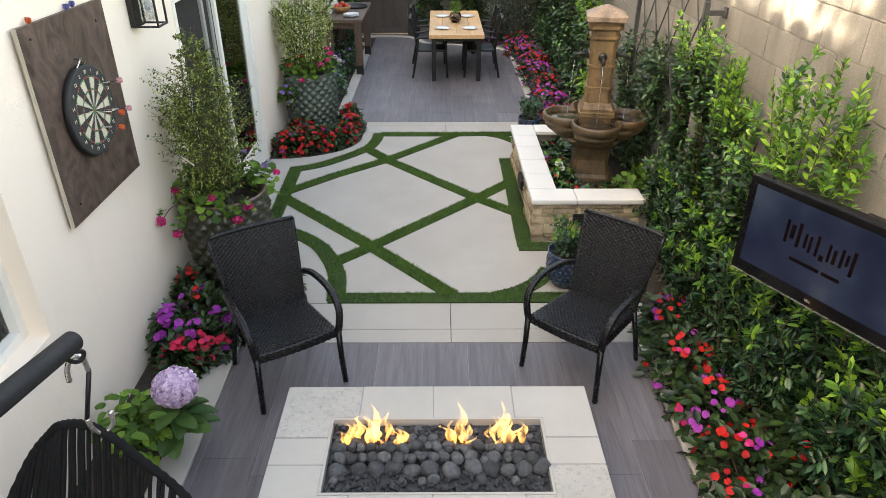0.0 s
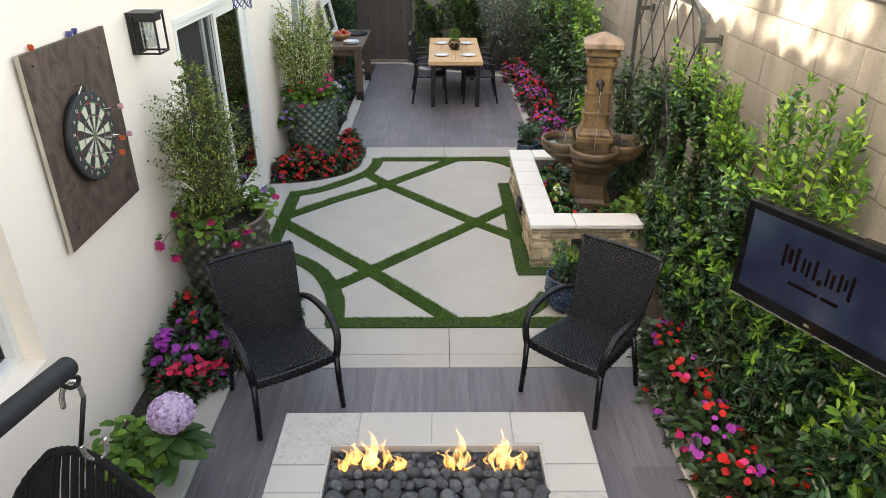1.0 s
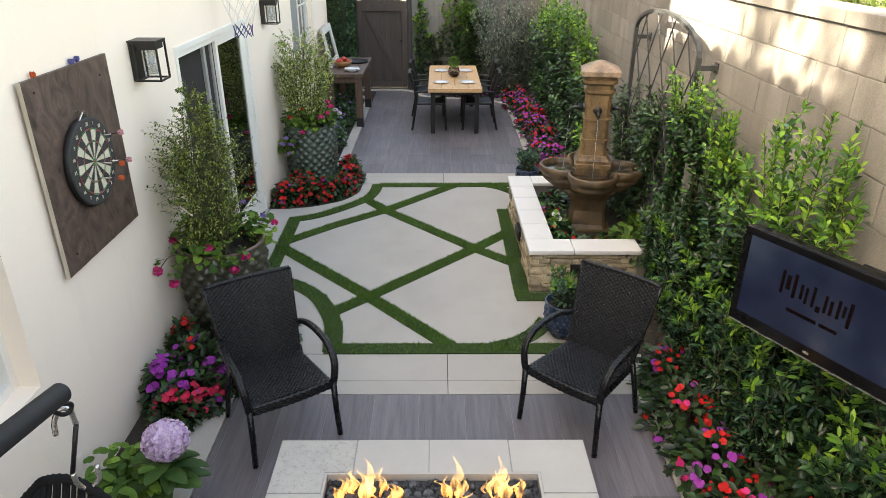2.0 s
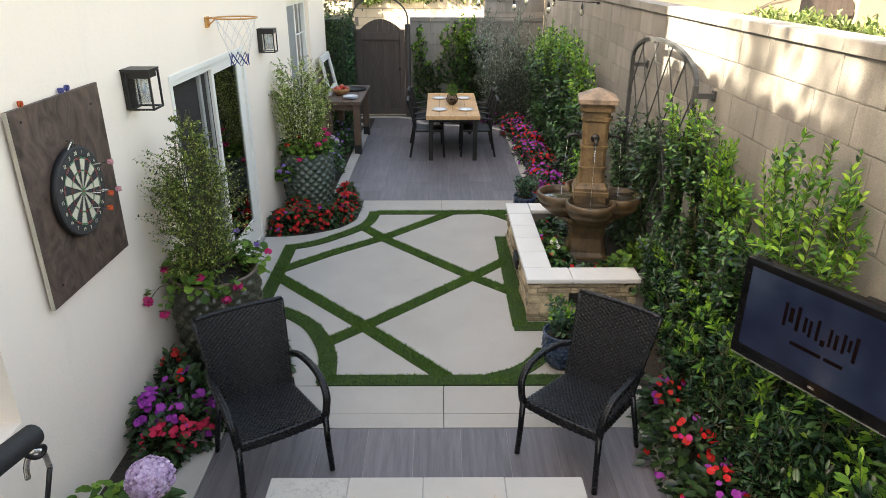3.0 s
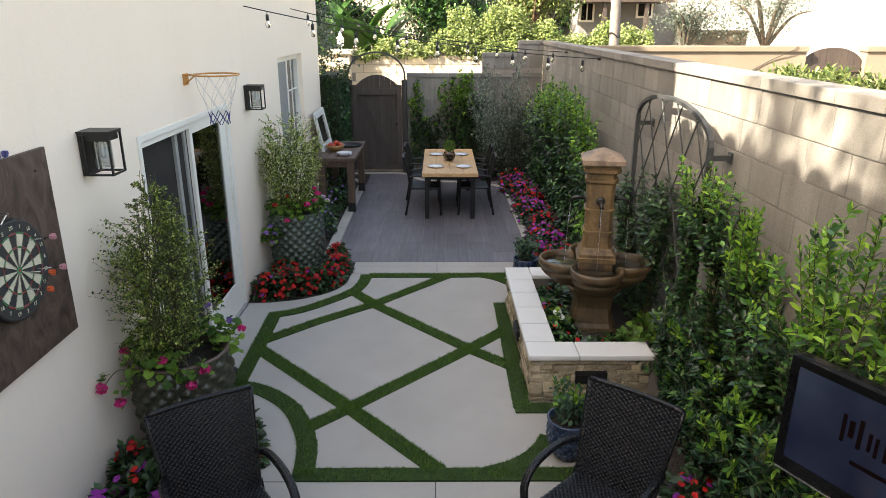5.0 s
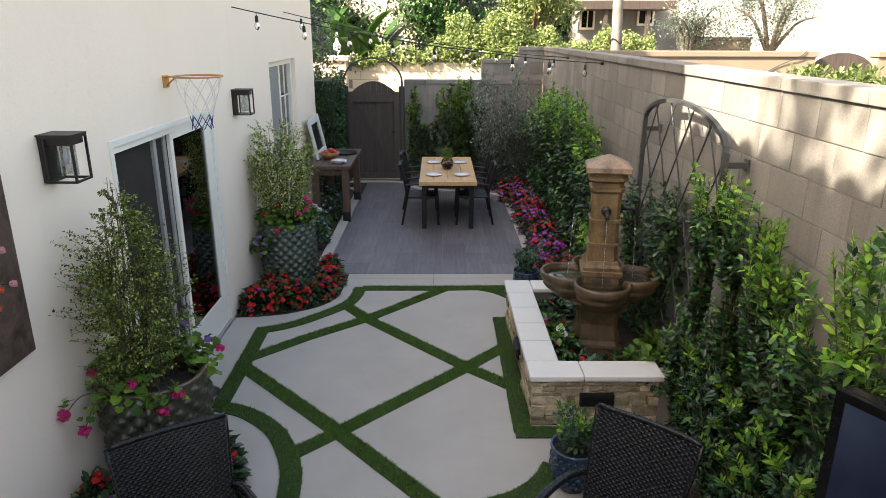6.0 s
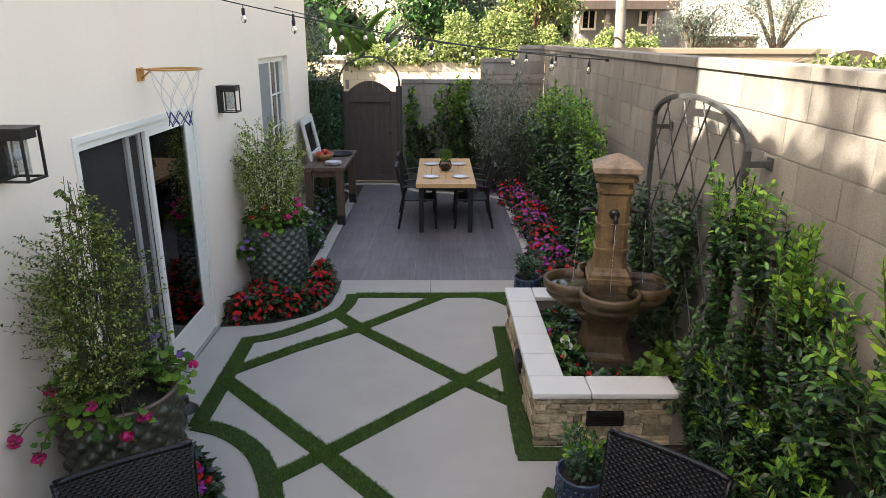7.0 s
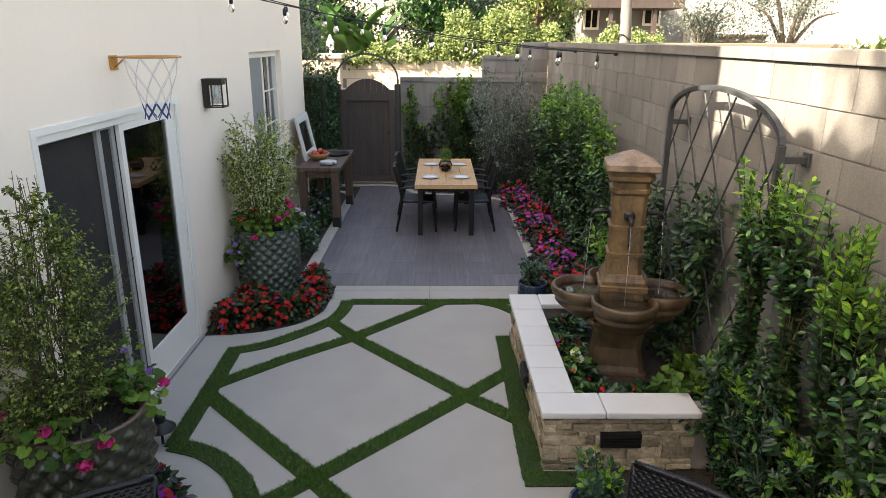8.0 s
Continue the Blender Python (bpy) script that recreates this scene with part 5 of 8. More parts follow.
def wicker_chair(label):
    """Stacking armchair, facing local -y, origin on the floor."""
    c = thing("armchair", label, "chair", group="wicker armchairs")

    def seat(u, v):
        x = (u - 0.5) * (0.50 - 0.05 * v)
        return Vector((x, -0.27 + 0.50 * v, 0.425 - 0.03 * v - 0.02 * math.sin(math.pi * v) * math.sin(math.pi * u))), Vector((0, 0.05, 1)).normalized()

    def back(u, v):
        x = (u - 0.5) * (0.46 + 0.115 * v)
        return Vector((x, 0.20 + 0.175 * v + 0.022 * math.sin(math.pi * u) * (0.4 + 0.6 * v) + 0.02 * v * v, 0.36 + 0.572 * v)), Vector((0, -0.95, 0.3)).normalized()

    weave_panel("seat", c, seat, 136, 168, 0.510, 0.504, 0.030, 0.018, 0.0052, 0.016)
    weave_panel("backrest", c, back, 150, 276, 0.506, 0.552, 0.034, 0.012, 0.0040, 0.020)
    bm = bmesh.new()
    tube(bm, smoothed([back(0, 0)[0], back(0, 0.5)[0], back(0, 1)[0]], 4), 0.014, 8)
    tube(bm, smoothed([back(1, 0)[0], back(1, 0.5)[0], back(1, 1)[0]], 4), 0.014, 8)
    tube(bm, [back(k / 10, 1)[0] for k in range(11)], 0.017, 8)
    part("back_frame", bm, WICKER, c, smooth=True)
    bm = bmesh.new()
    for drop, rad in ((0.006, 0.013), (0.020, 0.014), (0.035, 0.013), (0.048, 0.011)):
        for line in ([Vector((0, -0.014 * math.sin(math.pi * k / 48), -drop)) + seat(k / 48, 0)[0] for k in range(49)], [seat(0, k / 48)[0] - Vector((0, 0, drop)) for k in range(49)], [seat(1, k / 48)[0] - Vector((0, 0, drop)) for k in range(49)]):
            tube(bm, line, [rad + 0.0032 * ((k + int(drop * 200)) % 4 < 2) for k in range(49)], 7)
    part("seat_frame", bm, WICKER, c, smooth=True)
    for s in (-1, 1):
        line = smoothed([(s * 0.262, 0.245, 0.60), (s * 0.285, 0.12, 0.635), (s * 0.295, -0.06, 0.645), (s * 0.293, -0.20, 0.625), (s * 0.288, -0.275, 0.56), (s * 0.278, -0.285, 0.47), (s * 0.27, -0.275, 0.40)], 26)
        bm = bmesh.new()
        for shift in (-0.007, 0.007):
            tube(bm, [Vector((q[0] + shift, q[1], q[2])) for q in line], [0.0150 + 0.0030 * (k % 3 > 0) for k in range(len(line))], 10)
        part("arm", bm, WICKER, c, smooth=True)
        bm = tube(bmesh.new(), [(s * 0.27, -0.275, 0.42), (s * 0.275, -0.28, 0.2), (s * 0.285, -0.29, 0.0)], [0.020, 0.019, 0.018], 10)
        part("leg", bm, WICKER, c, smooth=True)
        bm = tube(bmesh.new(), [(s * 0.24, 0.22, 0.42), (s * 0.265, 0.255, 0.2), (s * 0.285, 0.285, 0.0)], [0.019, 0.018, 0.017], 10)
        part("leg", bm, WICKER, c, smooth=True)
    return c


chair = wicker_chair("black woven wicker stacking armchair on the plank floor")
chair.matrix_world = pose(-1.01, 3.59, 0.001, 0, 0, 32.5)
copy_thing(chair, pose(0.987, 3.685, 0.001, 0, 0, -41))

# ---- television on its bracket ----
tv = thing("television", "flat black television showing a blue title screen", "television", (1.53, 3.0, 1.705), turn=-62)
# local x runs along the screen from its far corner to the near one, local -y is the screen side
TWD, THT = 0.87, 0.505
part("casing", boxed(0, TWD, 0.012, 0.075, -THT, 0, bevel=0.012), SCREEN_FRAME, tv)
bm = bmesh.new()
for x0, x1, z0, z1 in ((0, TWD, -0.036, 0), (0, TWD, -THT, -THT + 0.058), (0, 0.036, -THT + 0.058, -0.036), (TWD - 0.036, TWD, -THT + 0.058, -0.036)):
    box(bm, x0, x1, -0.004, 0.014, z0, z1, 0.003)
part("bezel", bm, SCREEN_FRAME, tv)
part("silver_lip", boxed(0.01, TWD - 0.01, -0.008, 0.01, -THT - 0.006, -THT, bevel=0.002), STEEL, tv)


def screen_mat():
    n = Nodes("lit_screen")
    c = n.ramp(n.noise(3.2, 4, 0.5), [(0.25, (0.008, 0.013, 0.05)), (0.5, (0.025, 0.04, 0.10)), (0.75, (0.06, 0.09, 0.17))])
    n.done((0.002, 0.002, 0.003), 0.12, spec=0.12)
    n.t.links.new(c, n.b.inputs["Emission Color"])
    n.b.inputs["Emission Strength"].default_value = 0.075
    return n.m


screen = part("screen", boxed(0.036, TWD - 0.036, 0.0, 0.012, -THT + 0.058, -0.036), screen_mat(), tv, "glowing dim blue screen")
LETTER = surface("dark_red_letter_paint", (0.003, 0.0012, 0.0014), (0.005, 0.0018, 0.002), 20, 0.8, 60, 0.02, 0.0005, spec=0.05)
for k, (x, w, low, high) in enumerate(((0.235, 0.014, 0.0, 0.115), (0.262, 0.02, 0.03, 0.10), (0.297, 0.016, 0.0, 0.12), (0.335, 0.013, 0.012, 0.085), (0.361, 0.012, 0.0, 0.08), (0.395, 0.013, 0.0, 0.10), (0.421, 0.02, -0.012, 0.016), (0.455, 0.012, 0.0, 0.085), (0.481, 0.014, 0.0, 0.07), (0.515, 0.013, 0.0, 0.09), (0.541, 0.012, 0.02, 0.075), (0.566, 0.015, -0.02, 0.10))):
    part("title_bar", boxed(x, x + w, -0.003, 0.001, -0.252 + low, -0.252 + high), LETTER, tv, "plain dark red title bar")
part("caption_bar", boxed(0.29, 0.44, -0.003, 0.001, -0.325, -0.309), LETTER, tv, "thin dark caption bar")
part("caption_bar", boxed(0.455, 0.54, -0.003, 0.001, -0.325, -0.309), LETTER, tv, "thin dark caption bar")
part("maker_badge", boxed(0.42, 0.45, -0.006, 0.0, -THT + 0.022, -THT + 0.034), STEEL, tv)
bm = bmesh.new()
box(bm, 0.30, 0.58, 0.075, 0.10, -0.40, -0.15, 0.004)
tube(bm, [(0.44, 0.09, -0.27), (0.52, 0.28, -0.27), (0.46, 0.42, -0.27)], 0.022, 8)
box(bm, 0.36, 0.56, 0.40, 0.425, -0.40, -0.15, 0.004)
part("wall_bracket", bm, BLACKMETAL, tv)

# ---- plywood panel with the dartboard ----
panel = thing("plywood_panel", "dark stained plywood panel with knots, mounted on the wall", "panel", (XL, 3.72, 1.80))
bm = boxed(0.022, 0.042, -0.45, 0.45, -0.525, 0.525, bevel=0.001)
part("board", bm, PLY, panel)
part("raw_edge", boxed(0.02, 0.04, -0.456, -0.4505, -0.525, 0.525), PLYEDGE, panel, "raw pale plywood edge")
bm = bmesh.new()
for yy in (-0.35, 0.35):
    box(bm, 0.0, 0.022, yy - 0.04, yy + 0.04, -0.5, 0.5)
part("batten", bm, PLYEDGE, panel)
bm = bmesh.new()
for yy, zz in ((-0.36, 0.46), (0.33, 0.42), (0.30, 0.06), (-0.34, -0.43)):
    tube(bm, [(0.042, yy, zz), (0.046, yy, zz)], [0.008, 0.006], 8)
part("screw", bm, BLACKMETAL, panel)

dart = thing("dartboard", "round bristle dartboard with black rim and wire numbers", "dartboard", (XL + 0.043, 3.70, 1.80))
dart.scale = (1.0, 1.06, 1.04)
SISAL = surface("cream_sisal", (0.52, 0.47, 0.33), (0.64, 0.58, 0.43), 40, 0.85, 200, 0.2, 0.001)
SISALBLACK = surface("black_sisal", (0.022, 0.020, 0.018), (0.04, 0.037, 0.033), 40, 0.85, 200, 0.2, 0.001)
SISALRED = surface("red_sisal", (0.28, 0.03, 0.03), (0.38, 0.06, 0.05), 40, 0.85, 200, 0.2, 0.001)
SISALGREEN = surface("green_sisal", (0.03, 0.16, 0.06), (0.05, 0.24, 0.09), 40, 0.85, 200, 0.2, 0.001)
bm = bmesh.new()
lathe(bm, [(0.0, 0.0), (0.232, 0.0), (0.24, 0.006), (0.24, 0.034), (0.232, 0.040), (0.0, 0.040)], sides=64)
rim = part("rim", bm, SISALBLACK, dart, smooth=False)
rim.matrix_local = pose(0, 0, 0, 0, 90, 0)
bm = bmesh.new()
lathe(bm, [(0.241, 0.004), (0.244, 0.01), (0.244, 0.026), (0.241, 0.032)], sides=64)
hoop_band = part("rim_band", bm, BLACKMETAL, dart, "thin black band", smooth=True)
hoop_band.matrix_local = pose(0, 0, 0, 0, 90, 0)


def wedge(bm, r0, r1, a0, a1, x):
    pts = [(r0, a0), (r1, a0), (r1, (a0 + a1) / 2), (r1, a1), (r0, a1), (r0, (a0 + a1) / 2)] if r0 > 0.02 else [(r0, a0), (r1, a0), (r1, (a0 + a1) / 2), (r1, a1), (r0, a1)]
    bm.faces.new([bm.verts.new((x, r_ * math.sin(a), r_ * math.cos(a))) for r_, a in pts])


k_ = 0.182 / 0.17
SISALS = {"cream": SISAL, "red": SISALRED, "green": SISALGREEN, "black": SISALBLACK}
for i in range(20):
    a0, a1 = 2 * math.pi * (i - 0.5) / 20, 2 * math.pi * (i + 0.5) / 20
    main_, ring_ = ("black", "red") if i % 2 == 0 else ("cream", "green")
    for r0, r1, key in ((0.016, 0.099, main_), (0.099, 0.107, ring_), (0.107, 0.162, main_), (0.162, 0.170, ring_)):
        bm = bmesh.new()
        wedge(bm, r0 * k_, r1 * k_, a0, a1, 0.0412)
        part(key + "_field", bm, SISALS[key], dart)
bm = bmesh.new()
tube(bm, [(0.040, 0, 0), (0.0435, 0, 0)], 0.017, 20)
part("outer_bull", bm, SISALGREEN, dart)
part("bullseye", tube(bmesh.new(), [(0.040, 0, 0), (0.0445, 0, 0)], 0.0075, 16), SISALRED, dart)
for i in range(20):
    a = 2 * math.pi * (i + 0.5) / 20
    part("wire", tube(bmesh.new(), [(0.043, 0.017 * math.sin(a), 0.017 * math.cos(a)), (0.043, 0.182 * math.sin(a), 0.182 * math.cos(a))], 0.0008, 4), STEEL, dart)
for rr in (0.106, 0.1145, 0.1735, 0.182):
    part("wire_ring", tube(bmesh.new(), [(0.043, rr * math.sin(2 * math.pi * q / 60), rr * math.cos(2 * math.pi * q / 60)) for q in range(61)], 0.0008, 4), STEEL, dart)
NUMS = (20, 1, 18, 4, 13, 6, 10, 15, 2, 17, 3, 19, 7, 16, 8, 11, 14, 9, 12, 5)
for i, num in enumerate(NUMS):
    a = 2 * math.pi * i / 20
    cu = bpy.data.curves.new("number", "FONT")
    cu.body, cu.size, cu.extrude, cu.align_x, cu.align_y = str(num), 0.027, 0.0008, "CENTER", "CENTER"
    cu.materials.append(SISAL)
    ob = new("number", cu)
    ob.parent = dart
    ob.matrix_local = pose(0.042, 0.206 * math.sin(a), 0.206 * math.cos(a), 90, 0, 90)
bm = bmesh.new()
tube(bm, [(0.03, -0.045, 0.236), (0.035, 0.0, 0.272), (0.03, 0.045, 0.236)], 0.004, 6)
tube(bm, [(0.0, 0.0, 0.272), (0.045, 0.0, 0.276)], 0.005, 8)
part("hanger", bm, STEEL, dart, "bent steel hanging wire")
FLIGHTPINK = surface("pink_patterned_flight", (0.35, 0.10, 0.13), (0.62, 0.35, 0.38), 120, 0.5, 200, 0.02, 0.0005)
FLIGHTRED = surface("red_yellow_flight", (0.40, 0.02, 0.015), (0.55, 0.14, 0.03), 70, 0.5, 200, 0.02, 0.0005)
FLIGHTBLUE = surface("blue_patterned_flight", (0.03, 0.03, 0.12), (0.12, 0.12, 0.32), 120, 0.5, 200, 0.02, 0.0005)


def a_dart(at, way, flight, label):
    """A dart stuck at a point, its tail along way."""
    d = thing("dart", label, "dart", at, "darts")
    d.matrix_world = Matrix.Translation(at) @ Vector(way).to_track_quat("Z", "Y").to_matrix().to_4x4()
    part("point", tube(bmesh.new(), [(0, 0, -0.008), (0, 0, 0.02)], [0.0006, 0.0012], 6), STEEL, d)
    part("barrel", tube(bmesh.new(), [(0, 0, 0.02), (0, 0, 0.03), (0, 0, 0.065), (0, 0, 0.07)], [0.0018, 0.0034, 0.0034, 0.002], 8), STEEL, d)
    part("shaft", tube(bmesh.new(), [(0, 0, 0.07), (0, 0, 0.12)], 0.002, 6), BLACKMETAL, d)
    bm = bmesh.new()
    vane = [(0.0, 0.102), (0.014, 0.110), (0.017, 0.126), (0.014, 0.138), (0.0, 0.138)]
    spine = [bm.verts.new((0, 0, z)) for z in (0.102, 0.138)]
    for q in range(4):
        cx, cy = math.cos(math.pi * q / 2), math.sin(math.pi * q / 2)
        out = [bm.verts.new((h * cx, h * cy, z)) for h, z in vane[1:4]]
        bm.faces.new([spine[0], *out, spine[1]])
    part("flight", bm, flight, d)


DX = XL + 0.084
for at, way, fl, lb in (((DX, 3.80, 1.92), (1, 0.25, 0.12), FLIGHTPINK, "steel dart with pink flight stuck in the dartboard"), ((DX, 3.74, 1.78), (1, 0.2, -0.1), FLIGHTRED, "steel dart with red and yellow flight stuck in the dartboard"),
                        ((DX, 3.83, 1.76), (1, 0.3, 0.0), FLIGHTPINK, "steel dart with pink flight stuck in the dartboard"), ((DX, 3.70, 1.70), (1, 0.2, -0.05), FLIGHTRED, "steel dart with red and yellow flight stuck in the dartboard"),
                        ((XL + 0.011, 3.42, 2.215), (0.10, 0.0, 1.0), FLIGHTRED, "dart with red flight tucked behind the panel's top edge"), ((XL + 0.011, 3.80, 2.215), (0.08, 0.05, 1.0), FLIGHTBLUE, "dart with blue flight tucked behind the panel's top edge"), ((XL + 0.011, 3.86, 2.22), (0.08, 0.1, 1.0), FLIGHTBLUE, "dart with blue flight tucked behind the panel's top edge")):
    a_dart(at, way, fl, lb)

# ---- wall lanterns ----


def lantern(at):
    w = thing("wall_lantern", "black box-frame wall lantern with a clear glass cylinder, unlit", "lamp", at, "wall lanterns")
    part("back_plate", boxed(0.0, 0.02, -0.075, 0.075, -0.13, 0.13, bevel=0.003), BRONZE, w)
    bars = []
    for yy in (-0.085, 0.073):
        for xx in (0.03, 0.178):
            bars.append((xx, xx + 0.012, yy, yy + 0.012, -0.118, 0.113))
    for z0 in (-0.13, 0.113):
        for yy in (-0.085, 0.073):
            bars.append((0.02, 0.19, yy, yy + 0.012, z0, z0 + 0.012))
        for xx in (0.03, 0.178):
            bars.append((xx, xx + 0.012, -0.073, 0.073, z0, z0 + 0.012))
    for b_ in bars:
        part("cage_bar", boxed(*b_), BRONZE, w)
    part("roof", boxed(0.0, 0.192, -0.087, 0.087, 0.125, 0.135, bevel=0.002), BRONZE, w)
    part("hood", boxed(0.035, 0.175, -0.07, 0.07, 0.075, 0.124, bevel=0.003), BRONZE, w)
    part("chimney", lathe(bmesh.new(), [(0.052, 0.075), (0.052, -0.10), (0.049, -0.10), (0.049, 0.075)], (0.105, 0, 0), 24), SEEDED, w, "seeded glass cylinder", smooth=True)
    part("bulb", lathe(bmesh.new(), [(0.001, -0.035), (0.014, -0.03), (0.02, 0.0), (0.012, 0.035), (0.010, 0.075)], (0.105, 0, 0), 14), CERAMIC, w, smooth=True)
    return w


l1 = lantern((XL, 4.655, 2.205))
copy_thing(l1, pose(XL, 8.19, 2.165))

# ---- small basketball hoop on the wall ----
hoop = thing("basketball_hoop", "small orange wall hoop with a hanging net", "hoop", (XL, 6.42, 2.50))
part("mount", boxed(0, 0.012, -0.055, 0.055, -0.05, 0.045, bevel=0.004), ORANGEMETAL, hoop)
bm = bmesh.new()
ring = [(0.26 + 0.19 * math.cos(2 * math.pi * k / 32), 0.19 * math.sin(2 * math.pi * k / 32), 0.035) for k in range(33)]
tube(bm, ring, 0.007, 8)
tube(bm, [(0.01, -0.03, 0.03), (0.08, -0.04, 0.035)], 0.006, 6)
tube(bm, [(0.01, 0.03, 0.03), (0.08, 0.04, 0.035)], 0.006, 6)
tube(bm, [(0.01, 0, -0.035), (0.09, 0, 0.03)], 0.006, 6)
part("rim", bm, ORANGEMETAL, hoop, smooth=True)
up_net, low_net = bmesh.new(), bmesh.new()
nn = 8
rads, drops = [0.18, 0.15, 0.118, 0.088, 0.08, 0.082], [0.03, -0.08, -0.18, -0.27, -0.33, -0.375]
for lev in range(5):
    for k in range(nn):
        for s in (-0.5, 0.5):
            a0 = 2 * math.pi * (k + 0.5 * (lev % 2)) / nn
            a1 = 2 * math.pi * (k + 0.5 * (lev % 2) + s) / nn + (0.25 * math.sin(3.1 * k) if lev > 3 else 0)
            tube(up_net if lev < 3 else low_net, [(0.26 + rads[lev] * math.cos(a0), rads[lev] * math.sin(a0), drops[lev]), (0.26 + rads[lev + 1] * math.cos(a1), rads[lev + 1] * math.sin(a1), drops[lev + 1])], 0.0022 if lev < 3 else 0.0036, 5)
part("net", up_net, NETWHITE, hoop, "thin white upper net")
part("net_hem", low_net, NETBLUE, hoop, "blue lower net")

# ---- garden gate and its arch ----
gate = thing("gate", "dark brown boarded garden gate with an arched top", "gate", (-1.13, 14.50, 0), kind="structure")


def arch_top(x, half=0.50, base=1.76, rise=0.2):
    t = abs(x) / half
    return base + rise * math.cos(min(1, t / 0.82) * math.pi / 2) ** 0.8 if t < 0.82 else base


for k in range(9):
    x0 = -0.50 + k * 1.0 / 9
    pts = [(x0 + 0.0015 + (1 / 9 - 0.003) * q / 4, arch_top(x0 + (1 / 9) * q / 4)) for q in range(5)]
    bm = bmesh.new()
    front = [bm.verts.new((x, 0, z)) for x, z in [(pts[0][0], 0.03), (pts[-1][0], 0.03), *reversed(pts)]]
    f = bm.faces.new(front)
    ex = bmesh.ops.extrude_face_region(bm, geom=[f])
    bmesh.ops.translate(bm, verts=[v for v in ex["geom"] if isinstance(v, bmesh.types.BMVert)], vec=(0, 0.025, 0))
    bmesh.ops.recalc_face_normals(bm, faces=bm.faces)
    part("board", bm, GATEWOOD, gate)
bm = bmesh.new()
box(bm, -0.50, -0.40, -0.045, -0.002, 0.03, 1.74, 0.004)
box(bm, 0.40, 0.50, -0.045, -0.002, 0.03, 1.74, 0.004)
box(bm, -0.399, 0.399, -0.045, -0.002, 0.03, 0.15, 0.004)
box(bm, -0.399, 0.399, -0.045, -0.002, 1.56, 1.70, 0.004)
part("gate_frame", bm, GATEWOOD, gate)
part("backing", boxed(-0.498, 0.498, 0.026, 0.036, 0.03, 1.75), GATEWOOD, gate)
bm = boxed(-0.03, 0.03, -0.04, -0.003, -0.755, 0.755, bevel=0.004)
bmesh.ops.transform(bm, matrix=pose(0, 0, 0.855, 0, -26, 0), verts=bm.verts)
part("brace", bm, GATEWOOD, gate)
for s in (-1, 1):
    part("gate_post", boxed(s * 0.556 - 0.055, s * 0.556 + 0.055, -0.01, 0.09, -0.05, 1.86, bevel=0.006), GATEWOOD, gate)
part("latch", boxed(0.36, 0.42, -0.045, -0.02, 0.95, 1.0, bevel=0.004), BLACKMETAL, gate)


def trellis_arch(name, label, at, turn, half, spring, top, feet, r_=0.017, lattice=False, arms=0.0):
    """Iron arch in the local x-z plane."""
    a = thing(name, label, "trellis", at, turn=turn)
    for s in (-1, 1):
        part("post", boxed(s * half - 0.02, s * half + 0.02, -0.02, 0.02, feet, spring, bevel=0.004), IRON, a)
    line = [(half * math.cos(math.pi * k / 20), 0, spring + (top - spring) * math.sin(math.pi * k / 20)) for k in range(21)]
    part("bow", tube(bmesh.new(), line, 0.024, 4), IRON, a)
    if lattice:
        n_ = 5
        step = 2 * half / n_
        for k in range(-6, 7):
            for s in (-1, 1):
                pts = []
                for q in range(80):
                    x = -half + 2 * half * q / 79
                    z = 1.25 + k * 0.62 + s * x * 1.55
                    lim = spring + (top - spring) * math.sqrt(max(0, 1 - (x / half) ** 2))
                    if feet + 0.2 < z < lim:
                        pts.append((x, -0.012 * s, z))
                if len(pts) > 4:
                    part("lattice_bar", tube(bmesh.new(), [pts[0], pts[-1]], 0.0068, 6), IRON, a)
    if arms:
        for s in (-1, 1):
            part("wall_arm", boxed(s * half - 0.02, s * half + 0.02, -arms, -0.02, spring - 0.10, spring - 0.06, bevel=0.003), IRON, a)
            part("wall_plate", boxed(s * half - 0.035, s * half + 0.035, -arms, -arms + 0.012, spring - 0.12, spring - 0.04, bevel=0.003), IRON, a)
    return a


trellis_arch("iron_trellis", "grey weathered iron arched trellis standing against the block wall", (2.07, 6.295, 0), 90, 0.912, 2.11, 2.355, 0.25, lattice=True, arms=0.155)
trellis_arch("gate_arch", "grey iron arch over the garden gate", (-1.13, 14.42, 0), 0, 0.57, 1.95, 2.40, 0.0)

# ---- dining set ----
table = thing("dining_table", "honey teak slatted dining table on dark metal legs", "table", (0.30, 11.83, 0))
TX, TY = 0.435, 1.06
for k in range(4):
    x0 = -TX + k * 2 * TX / 4
    part("slat", boxed(x0 + 0.002, x0 + 2 * TX / 4 - 0.002, -TY + 0.09, TY - 0.09, 0.69, 0.75, bevel=0.004), TABLEWOOD, table)
for s in (-1, 1):
    part("end_board", boxed(-TX, TX, s * TY - (0.086 if s > 0 else 0), s * TY + (0.086 if s < 0 else 0), 0.69, 0.75, bevel=0.004), TABLEWOOD, table)
for sx in (-1, 1):
    for sy in (-1, 1):
        part("leg", boxed(sx * 0.36 - 0.035, sx * 0.36 + 0.035, sy * 0.95 - 0.035, sy * 0.95 + 0.035, 0.0, 0.689, bevel=0.004), BLACKMETAL, table)
part("apron", boxed(-0.36, 0.36, -0.95, 0.95, 0.63, 0.688, bevel=0.003), BLACKMETAL, table)


